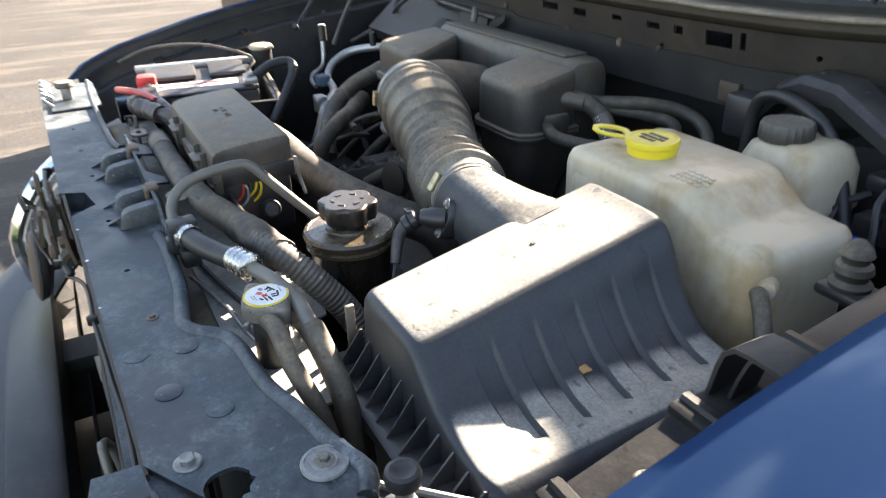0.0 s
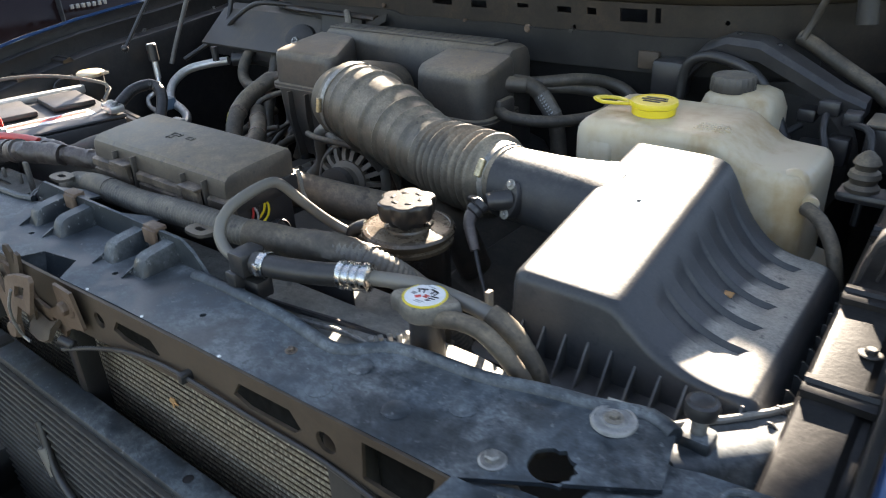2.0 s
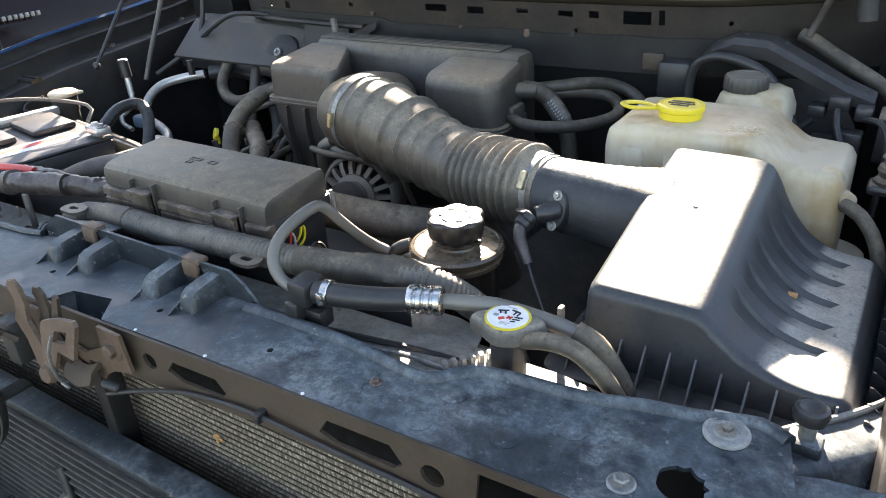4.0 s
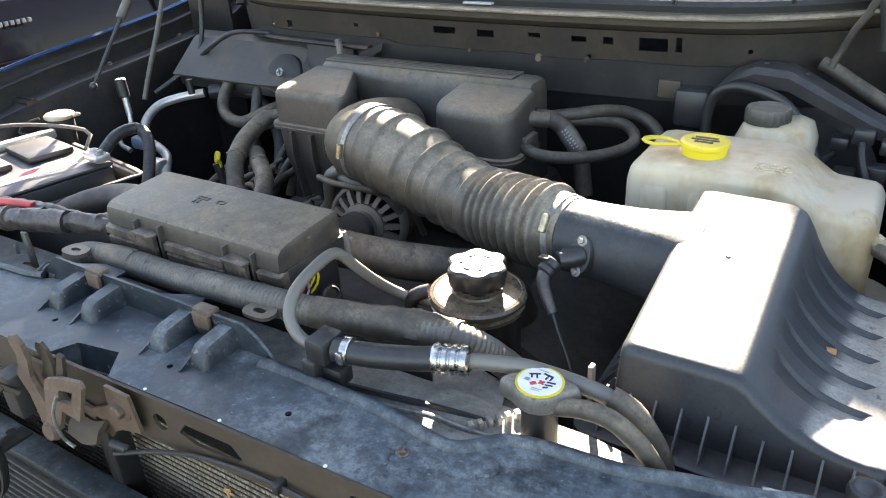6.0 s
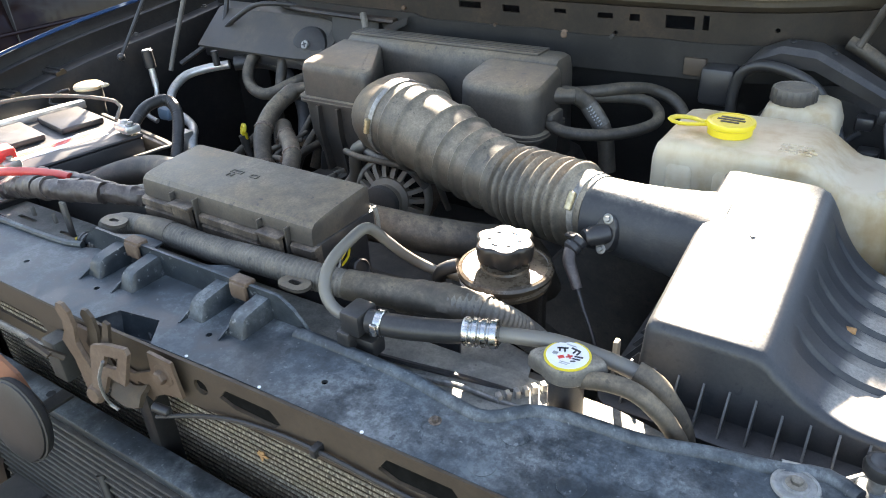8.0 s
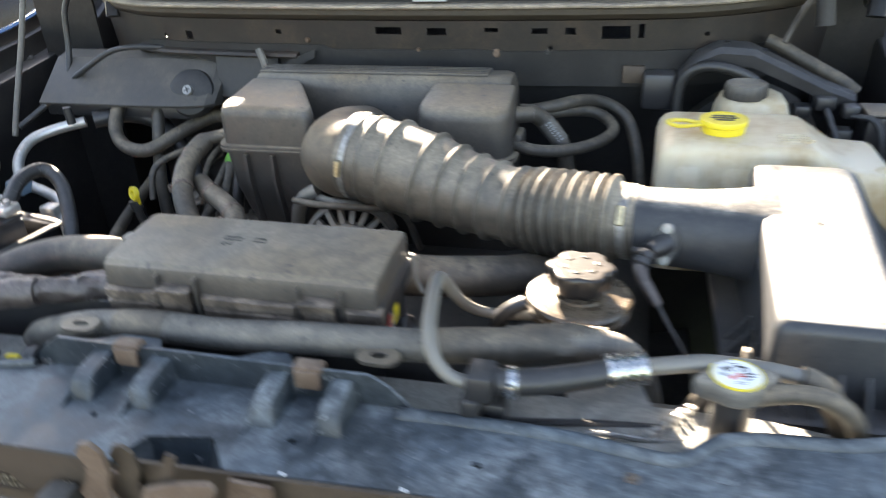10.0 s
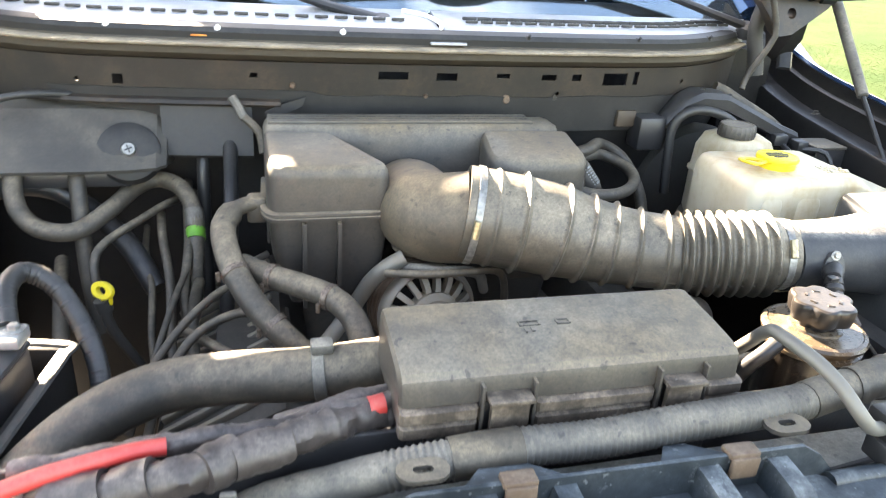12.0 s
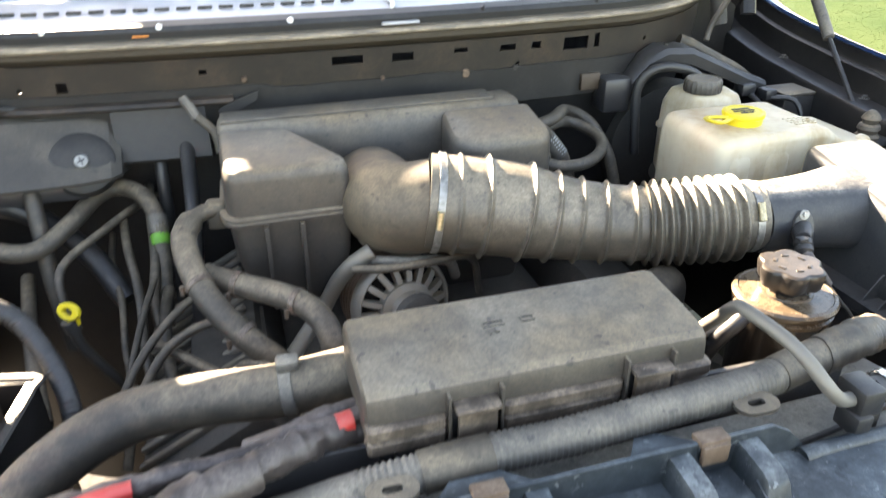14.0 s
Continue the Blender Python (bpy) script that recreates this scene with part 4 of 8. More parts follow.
        part("edge_clip", bm, "rust", root, "dusty brown plastic edge clip")
    for x0, x1, y0 in ((-0.215, -0.172, 0.078), (0.115, 0.158, 0.082)):
        part("hose_tab", plate(slot2d(x0, x1, y0, y0 + 0.026), [slot2d(x0 + 0.013, x1 - 0.013, y0 + 0.009, y0 + 0.017, 4)], 0.004, lambda u, v, w: (u, v, ZS + 0.034 + w)), "plastic", root)
    for x0, x1 in ((-0.165, -0.085), (0.0, 0.06)):
        bm = B()
        rings = [[(x0, 0.072, ZS + 0.034), (x1, 0.072, ZS + 0.034), (x1 - 0.02, 0.10, ZS + 0.024), (x0 + 0.02, 0.10, ZS + 0.024)],
                 [(x0, 0.072, ZS + 0.031), (x1, 0.072, ZS + 0.031), (x1 - 0.02, 0.098, ZS + 0.021), (x0 + 0.02, 0.098, ZS + 0.021)]]
        loft(bm, rings)
        part("rear_scoop", bm, "support", root)
    # slotted front face
    def fy(u):
        return float(np.interp(u, (-0.8, -0.1, 0.04, 0.5, 0.61), (-0.047, -0.045, -0.034, -0.0195, -0.016)))
    face = [(-0.80, 1.055), (-0.12, 1.062), (0.04, 1.080), (0.25, 1.090), (0.50, 1.088), (0.61, 1.080), (0.61, 1.149), (0.3, 1.149), (0.0, 1.149), (-0.3, 1.148), (-0.80, 1.146)]
    fh = []
    for x0, x1, z0, z1 in ((0.135, 0.222, 1.106, 1.129), (0.342, 0.435, 1.107, 1.133), (-0.31, -0.175, 1.09, 1.112), (-0.56, -0.42, 1.085, 1.11)):
        fh.append([(x0, z0 + 0.008), (x0 + 0.02, z0), (x1 - 0.01, z0), (x1, z0 + 0.008), (x1 - 0.012, z1), (x0 + 0.012, z1)])
    fh += [ring2d(0.107, 1.117, 0.0105), ring2d(0.465, 1.116, 0.012), ring2d(-0.125, 1.104, 0.014), [(0.505, 1.096), (0.575, 1.09), (0.585, 1.14), (0.51, 1.14)]]
    part("front_face", plate(face, fh, 0.004, lambda u, v, w: (u, fy(u) + w - 0.004 + (1.149 - v) * 0.03, v)), "brownsteel", root, "brown dirty slotted front face")
    # added black sheet, paints the shade seen through the slots
    part("box_shade", bx(-0.8, 0.6, 0.024, 0.028, 1.030, 1.1455), "shadeblack", root, "black sheet painting the shade inside the support")
    for x, y in ((0.448, 0.042), (0.515, 0.015), (0.56, 0.05), (0.44, -0.003)):
        bm = B()
        lathe(bm, (x, y, ZS - 0.001), [(0.0125, 0), (0.0125, 0.0016), (0.011, 0.0022)], (0, 0, 1), 20)
        part("spot_weld", bm, "support", root)
    hexbolt(root, (0.375, 0.022, ZS), 0.0036, mat="bolt")
    for x, y in ((0.325, -0.0245), (0.196, -0.0275), (0.09, -0.031)):
        bm = B()
        lathe(bm, (x, y, ZS + 0.0002), [(0.002, 0), (0.0018, 0.0008), (0.0008, 0.0011)], (0, 0, 1), 8)
        part("paint_fleck", bm, "white", root, "dried white paint drip")
    # corner plastic plate with a wavy raised ridge
    ridge = [(0.640, -0.016), (0.668, -0.012), (0.690, -0.010), (0.703, -0.004), (0.7045, 0.010), (0.706, 0.024), (0.713, 0.031), (0.722, 0.0345), (0.733, 0.032), (0.745, 0.031), (0.757, 0.036), (0.764, 0.049), (0.766, 0.064), (0.770, 0.080), (0.782, 0.087)]
    corner = [(0.600, -0.055), (0.640, -0.062), (0.70, -0.04), (0.76, 0.0), (0.827, 0.045), (0.818, 0.098)] + ridge[::-1] + [(0.602, -0.02)]
    cp = part("corner_cover", prism(corner, ZS - 0.014, ZS + 0.004), "support", root, "dusty dark plastic corner cover")
    part("raised_ridge", tube([(x, y, ZS + 0.005) for x, y in ridge], 0.0032, 8, 0.006), "support", cp)
    for a, b in (((0.668, -0.012), (0.700, -0.042)), ((0.7035, 0.0), (0.742, -0.012)), ((0.745, 0.031), (0.775, 0.008)), ((0.722, 0.034), (0.735, -0.018)), ((0.764, 0.046), (0.800, 0.028)), ((0.640, -0.016), (0.645, -0.06))):
        bm = B()
        a3, b3 = Vector((*a, ZS + 0.0038)), Vector((*b, ZS + 0.0038))
        lathe(bm, a3, [(0.0022, 0), (0.0022, (b3 - a3).length)], b3 - a3, 6)
        part("rib", bm, "support", cp)
    # lower step of the corner between the support and the fender
    step = [(0.690, 0.127), (0.700, 0.104), (0.725, 0.094), (0.745, 0.101), (0.785, 0.106), (0.822, 0.112), (0.83, 0.03), (0.70, -0.03), (0.60, -0.03), (0.60, -0.01), (0.64, 0.006), (0.682, 0.012), (0.687, 0.045), (0.70, 0.07)]
    part("corner_step", prism(step, ZS - 0.020, ZS - 0.0075), "support", root)
    part("corner_skirt", plate([(0.60, 1.04), (0.72, 1.04), (0.72, 1.14), (0.60, 1.14)], [], 0.004, lambda u, v, w: (u, -0.056 + 0.55 * max(0, u - 0.63) + w, v)), "brownsteel", root)
    hexbolt(root, (0.615, 0.013, ZS), 0.0066, mat="zinc")
    hexbolt(root, (0.797, 0.070, ZS + 0.004), 0.0066)
    # curved wall round the filter box
    arc = [(0.69, 0.135), (0.715, 0.165), (0.745, 0.20), (0.775, 0.245), (0.80, 0.30)]
    bm = B()
    rings = []
    for p in spline([(x, y, 0) for x, y in arc], 0.01):
        n = Vector((0.75, -0.65, 0))
        d = 0.008 + 0.10 * (p.y - 0.135)
        rings.append([p + Vector((0, 0, 1.135 - d)), p + Vector((0, 0, 1.139 - d)) - n * 0.003, p + n * 0.028 + Vector((0, 0, 1.1405 - d)), p + n * 0.040 + Vector((0, 0, 1.1385 - d)), p + n * 0.047 + Vector((0, 0, 1.131 - d)), p + n * 0.053 + Vector((0, 0, 1.112 - d)), p + n * 0.075 + Vector((0, 0, 1.095 - d)), p + n * 0.078 + Vector((0, 0, 1.05)), p + Vector((0, 0, 1.05))])
    loft(bm, rings)
    part("inner_corner", bm, "support", root)
    part("edge_seal", tube([(0.655, 0.124, 1.153), (0.678, 0.130, 1.150)] + [(x, y, 1.1345 - 0.10 * (y - 0.135)) for x, y in arc], 0.0036, 8, 0.012), "pale", root, "pale dusty rubber edge seal")
    part("centre_post", bx(-0.088, -0.060, -0.012, 0.02, 0.55, 1.075, 0.006), "innerblack", root)
    for x in (-0.60, 0.455):
        part("side_post", bx(x - 0.025, x + 0.025, -0.005, 0.03, 0.5, 1.1, 0.012), "dark", root)
    return root


radiator_support()


def washer_disc():
    bm = B()
    lathe(bm, (0.67, 0.105, ZS + 0.001), [(0.0187, 0), (0.0191, 0.002), (0.0184, 0.0035), (0.0158, 0.004), (0.0155, 0.003), (0.0108, 0.003), (0.0104, 0.0045), (0.0043, 0.0045)], (0, 0, 1), 32)
    root = single("round_plug", bm, plain("pale_grey_plastic", (0.24, 0.235, 0.22), 0.6, 0, 0.25, 120), "pale grey round plastic plug with a bolt", "plug")
    hexbolt(root, (0.67, 0.105, ZS + 0.005), 0.0048, mat="loom", washer=True)


washer_disc()


def rubber_stop():
    root = thing("hood_stop", "black rubber hood stop on a threaded foot", "hood stop", (0.724, 0.146, 1.14))
    part("foot", bx(0.711, 0.739, 0.133, 0.158, 1.124, 1.141, 0.005), "support", root)
    part("stud", cyl((0.725, 0.146, 1.138), (0.725, 0.146, 1.165), 0.007, 12), "zinc", root)
    bm = B()
    lathe(bm, (0.725, 0.146, 1.156), [(0.008, 0), (0.0135, 0.0035), (0.0145, 0.010), (0.0132, 0.0148), (0.0100, 0.016), (0.0078, 0.014), (0.0035, 0.0135)], (0, 0, 1), 28)
    part("rubber_pad", bm, "cleanrubber", root)


rubber_stop()


def radiator_cap(root):
    c = Vector((0.46, 0.124, 1.170))
    outline = []
    for i in range(64):
        a = 2 * math.pi * i / 64
        ear = max(0.0, math.cos(2 * (a - 0.25))) ** 4
        outline.append((a, 0.0255 + 0.0125 * ear))
    bm = B()
    loft(bm, [[c + Vector((r * k * math.cos(a), r * k * math.sin(a), z)) for a, r in outline] for k, z in ((0.90, 0.0), (1.0, 0.003), (1.0, 0.011), (0.96, 0.016), (0.90, 0.0185), (0.80, 0.0195))])
    cap = part("cap", bm, "loom", root, "grey two-eared pressure cap")
    bm = B()
    lathe(bm, c + Vector((0, 0, 0.0190)), [(0.0225, 0), (0.0225, 0.0012)], (0, 0, 1), 40)
    part("label_ring", bm, "yellow", cap, "yellow warning ring")
    bm = B()
    lathe(bm, c + Vector((0, 0, 0.0195)), [(0.0202, 0), (0.0202, 0.0012)], (0, 0, 1), 40)
    part("label", bm, "white", cap, "white pictogram label")
    z = c.z + 0.0207
    # black and red pictogram pieces of the warning label
    for px, py, w, h, turn, mat in ((-0.010, 0.009, 0.013, 0.0022, 25, "ink"), (-0.012, 0.005, 0.0022, 0.007, 25, "ink"), (-0.006, 0.006, 0.0022, 0.006, 25, "ink"), (0.005, 0.013, 0.012, 0.0025, -10, "ink"),
                                    (0.010, 0.008, 0.002, 0.007, -10, "ink"), (0.005, 0.008, 0.002, 0.006, -10, "ink"), (0.013, 0.002, 0.010, 0.0022, 10, "ink"), (0.012, -0.003, 0.009, 0.0018, 10, "ink"),
                                    (0.010, -0.008, 0.006, 0.002, 30, "ink"), (-0.005, -0.007, 0.007, 0.005, 45, "redink"), (0.003, -0.002, 0.008, 0.0024, 45, "redink"), (0.003, -0.002, 0.008, 0.0024, -45, "redink"),
                                    (-0.014, -0.003, 0.006, 0.005, 0, "greyprint"), (0.003, -0.014, 0.012, 0.0012, 5, "greyprint"), (0.002, -0.017, 0.010, 0.0012, 5, "greyprint"), (-0.003, 0.018, 0.012, 0.0012, 0, "greyprint")):
        px, py, w, h = px * 0.82, py * 0.82, w * 0.82, h * 0.82
        bm = B()
        box(bm, -w / 2, w / 2, -h / 2, h / 2, -0.0003, 0.0005, 0, Matrix.Translation((c.x + px, c.y + py, z)) @ pose(0, 0, 0, 0, 0, turn))
        part("print_mark", bm, mat, cap)


def radiator():
    root = thing("radiator", "dirty aluminium radiator with black end tanks behind the support", "radiator", (0, 0.06, 0.5))
    core = part("core", bx(-0.56, 0.42, 0.034, 0.075, 0.5, 1.08), "fins", root, "dirty brown finned core")
    bm = B()
    for i in range(58):
        z = 0.52 + i * 0.0095
        box(bm, -0.56, 0.42, 0.0325, 0.036, z, z + 0.0016)
    tagged(part("tube_bank", bm, "brownsteel", root), kind="stuff")
    part("top_tank", bx(-0.60, 0.46, 0.062, 0.135, 1.05, 1.1025, 0.012), "plastic", root, "dusty plastic shroud top")
    part("side_tank", bx(0.42, 0.475, 0.04, 0.13, 0.5, 1.098, 0.012), "blackplastic", root)
    part("side_tank", bx(-0.615, -0.56, 0.04, 0.12, 0.5, 1.098, 0.012), "blackplastic", root)
    # pale strip with holes, on the top behind the support
    strip = [(-0.62, 0.10), (0.50, 0.085), (0.555, 0.092), (0.555, 0.150), (0.50, 0.160), (0.43, 0.160), (-0.62, 0.15)]
    part("top_bracket", plate(strip, [slot2d(x, x + 0.05, 0.11, 0.118, 3) for x in (-0.52, -0.40)], 0.003, lambda u, v, w: (u, v, 1.104 + (0.006 if u > 0.38 else 0.0) + w)), MAT["pale"], root, "pale dusty top bracket")
    part("rear_plate", plate([(0.16, 0.157), (0.40, 0.157), (0.385, 0.205), (0.345, 0.214), (0.16, 0.214)], [], 0.003, lambda u, v, w: (u, v, 1.100 + w)), MAT["pale"], root, "pale dusty rear plate")
    chain = B()
    for i in range(9):
        c = Vector((0.392 + 0.0065 * i, 0.112 + 0.0075 * i, 1.106))
        box(chain, -0.0028, 0.0028, -0.004, 0.004, 0, 0.016, 0.001, Matrix.Translation(c) @ pose(0, 0, 0, 0, 0, 50))
    part("edge_crimp", chain, "alu", root)
    neck = B()
    lathe(neck, (0.46, 0.124, 1.10), [(0.022, 0), (0.022, 0.008), (0.018, 0.010), (0.0175, 0.072)], (0, 0, 1), 24)
    part("filler_neck", neck, "blackplastic", root)
    radiator_cap(root)
    part("side_bolt_rail", tube([(0.24, 0.082, 1.118), (0.345, 0.103, 1.120), (0.39, 0.110, 1.114), (0.445, 0.122, 1.108)], 0.003, 8), "zinc", root)
    part("dark_rail", tube([(0.18, 0.094, 1.120), (0.27, 0.108, 1.118), (0.345, 0.124, 1.114), (0.43, 0.138, 1.108)], 0.0035, 6), "blackplastic", root)


radiator()

bm = B()
for a in (0.3, 1.5, 2.5, 4.2):
    box(bm, 0.0, 0.009, -0.003, 0.003, -0.0006, 0.0008, 0.0003, pose(0.0945, 0.0305, 0.949, 90, 0, 0) @ pose(0, 0, 0, 20, 0, math.degrees(a)))
single("dry_leaf", bm, "leaf", "small dry yellow-brown leaf caught on the radiator core", "leaf")



def condenser():
    root = thing("condenser", "dark finned condenser and oil cooler in front of the radiator", "condenser", (0, -0.02, 0.5))
    rings = []
    top = bx(-0.56, 0.375, -0.047, -0.008, 0.905, 0.922, 0.004)
    part("top_ledge", top, "support", root, "dusty dark ledge")
    part("core", bx(-0.55, 0.36, -0.040, -0.012, 0.45, 0.905), "fins", root)
    bm = B()
    for i in range(26):
        z = 0.897 - i * 0.0165
        box(bm, -0.55, 0.37, -0.052, -0.040, z, z + 0.0045, 0.0012, seg=1)
    tagged(part("tube_bank", bm, "dark", root), kind="stuff")
    for z in (0.5, 0.65, 0.8):
        part("side_bracket", bx(-0.57, -0.55, -0.04, 0.02, z, z + 0.05, 0.004), "dark", root)
    for x in (-0.30, 0.20):
        bm = B()
        lathe(bm, (x, -0.026, 0.9215), [(0.007, 0), (0.007, 0.0012)], (0, 0, 1), 12)
        part("ledge_hole", bm, "ink", root)


condenser()


def front_pipes():
    root = thing("cooler_pipe", "grey bent cooler pipe with a fitting below the condenser", "pipe", (0.05, -0.06, 0.6))
    part("pipe", tube([(0.062, -0.06, 0.69), (0.062, -0.07, 0.77), (0.082, -0.08, 0.795), (0.105, -0.08, 0.77), (0.15, -0.08, 0.63), (0.19, -0.08, 0.52)], 0.0075, 10), "pipe", root)
    part("fitting", bx(0.048, 0.076, -0.076, -0.048, 0.65, 0.70, 0.005), "dark", root)
    root = thing("cooler_hose", "black cooler hose with metal fitting hanging before the condenser", "hose", (-0.14, -0.06, 0.7))
    part("hose", tube([(-0.18, -0.05, 0.84), (-0.15, -0.06, 0.76), (-0.10, -0.06, 0.70), (-0.08, -0.06, 0.58)], 0.007, 10), "cleanrubber", root)
    part("fitting", cyl((-0.155, -0.06, 0.755), (-0.17, -0.06, 0.80), 0.009, 12), "pipe", root)


front_pipes()


def hood_latch():
    root = thing("hood_latch", "rusty steel hood latch bolted to the middle of the support", "hood latch", (0, -0.06, 1.08))
    out = [(-0.095, 1.085), (-0.06, 1.062), (-0.02, 1.062), (0.006, 1.07), (0.018, 1.064), (0.03, 1.078), (0.05, 1.090), (0.086, 1.10), (0.090, 1.154), (0.052, 1.155), (0.042, 1.122), (0.0, 1.10), (-0.03, 1.105), (-0.052, 1.14), (-0.095, 1.14)]
    part("back_plate", plate(out, [slot2d(0.0, 0.018, 1.082, 1.090, 3), ring2d(-0.07, 1.10, 0.006)], 0.004, lambda u, v, w: (u, -0.052 + w + 0.1 * (1.155 - v), v)), "rust", root)
    bm = B()
    loft(bm, [[(x, y, z + d) for y, z in ((-0.048, 1.088), (-0.060, 1.080), (-0.066, 1.068), (-0.062, 1.064), (-0.055, 1.074), (-0.044, 1.082))] for x, d in ((-0.03, 0.0), (-0.006, -0.006), (0.012, 0.0), (0.026, 0.008))])
    part("lower_lip", bm, "brownsteel", root)
    hook = [(-0.057, 1.193), (-0.066, 1.192), (-0.073, 1.181), (-0.066, 1.168), (-0.072, 1.150), (-0.083, 1.135), (-0.070, 1.112), (-0.066, 1.07), (-0.052, 1.060), (-0.038, 1.068), (-0.034, 1.10), (-0.046, 1.120), (-0.054, 1.140), (-0.046, 1.165), (-0.048, 1.185)]
    part("hook_lever", plate(hook, [], 0.005, lambda u, v, w: (u, -0.072 + w, v)), "rust", root, "tall worn hook")
    part("inner_lever", plate([(u * 0.9 + 0.010, 1.06 + (v - 1.06) * 0.9) for u, v in hook], [], 0.004, lambda u, v, w: (u, -0.056 + w, v)), "brownsteel", root)
    ring = [(-0.016, 1.146), (-0.012, 1.156), (0.016, 1.166), (0.050, 1.172), (0.054, 1.166), (0.042, 1.124), (0.012, 1.126), (0.0, 1.098), (-0.022, 1.100)]
    part("striker_plate", plate(ring, [[(0.006, 1.136), (0.030, 1.140), (0.036, 1.156), (0.012, 1.151)]], 0.005, lambda u, v, w: (u, -0.080 + w + 0.15 * (v - 1.13), v)), "rust", root, "worn square eye of the latch")
    part("tab", plate([(-0.010, 1.15), (0.006, 1.155), (0.018, 1.187), (0.010, 1.189)], [], 0.004, lambda u, v, w: (u, -0.066 + w, v)), "brownsteel", root)
    bm = B()
    lathe(bm, (-0.046, -0.070, 1.070), [(0.012, 0), (0.013, 0.003), (0.010, 0.009), (0.004, 0.010)], (0.1, -1, 0.1), 18)
    part("rivet", bm, "rust", root, "pale worn rivet")
    hexbolt(root, (0.067, -0.048, 1.128), 0.0085, (0, -1, 0), "rust")
    part("spring", tube([(0.020, -0.084, 1.152), (0.008, -0.088, 1.128), (0.0, -0.086, 1.10), (-0.006, -0.08, 1.078), (0.004, -0.078, 1.072)], 0.0019, 6), "zinc", root)
    part("release_lever", tube([(-0.10, -0.07, 1.10), (-0.115, -0.09, 1.125), (-0.10, -0.10, 1.145), (-0.075, -0.095, 1.13)], 0.004, 6), "brownsteel", root)
    part("cable_boot", cyl((0.045, -0.060, 1.082), (0.066, -0.054, 1.077), 0.0058, 12, 0.002), "cleanrubber", root)
    part("side_clip", bx(-0.135, -0.105, -0.075, -0.05, 1.06, 1.12, 0.004), "dark", root)


hood_latch()


def release_cable():
    root = thing("latch_cable", "thin grey latch cable clipped along the support face", "cable", (0, -0.06, 1.08))
    part("cable", tube([(0.05, -0.062, 1.070), (0.10, -0.046, 1.082), (0.158, -0.038, 1.096), (0.22, -0.036, 1.106), (0.273, -0.036, 1.110), (0.33, -0.033, 1.105), (0.40, -0.03, 1.100), (0.48, -0.026, 1.092), (0.62, -0.03, 1.07)], 0.0027, 8), "cleanrubber", root)
    part("cable", tube([(-0.12, -0.066, 1.095), (-0.25, -0.07, 1.10), (-0.36, -0.07, 1.095), (-0.45, -0.075, 1.06), (-0.55, -0.08, 1.0)], 0.004, 8), "loom", root)
    for x, y, z in ((0.273, -0.038, 1.111), (-0.40, -0.07, 1.085)):
        part("cable_clip", bx(x - 0.0042, x + 0.0042, y - 0.005, y + 0.010, z - 0.006, z + 0.0055, 0.002), "cleanrubber", root)


release_cable()


def support_brace():
    bm = plate([(-0.34, 1.10), (-0.29, 1.10), (-0.285, 1.06), (-0.22, 1.035), (-0.20, 1.0), (-0.28, 0.97), (-0.32, 1.0), (-0.335, 1.06)], [ring2d(-0.315, 1.09, 0.006)], 0.005, lambda u, v, w: (u, -0.085 + w, v))
    root = single("rusty_brace", bm, dusty("red_brown_rust", (0.28, 0.11, 0.055), (0.3, 0.2, 0.13), 0.3, 0.75), "red-brown rusty brace bolted below the support", "brace")
    hexbolt(root, (-0.315, -0.085, 1.09), 0.009, (0, -1, 0), "zinc")


support_brace()


def horn():
    root = thing("horn", "black round horn with a pale rim before the condenser", "horn", (-0.20, -0.12, 0.98))
    bm = B()
    lathe(bm, (-0.20, -0.09, 0.985), [(0.018, 0), (0.045, 0.006), (0.058, 0.014), (0.060, 0.020), (0.058, 0.028), (0.052, 0.030), (0.03, 0.034), (0.01, 0.034)], (0.1, -1, 0.15), 32)
    part("horn_body", bm, "cleanrubber", root)
    bm = B()
    lathe(bm, (-0.197, -0.112, 0.988), [(0.061, 0), (0.0615, 0.003), (0.059, 0.004)], (0.1, -1, 0.15), 32, False, False)
    part("rim", bm, "dark", root)
    part("stay", bx(-0.215, -0.19, -0.095, -0.04, 0.975, 0.98, 0.001), "dark", root)


horn()


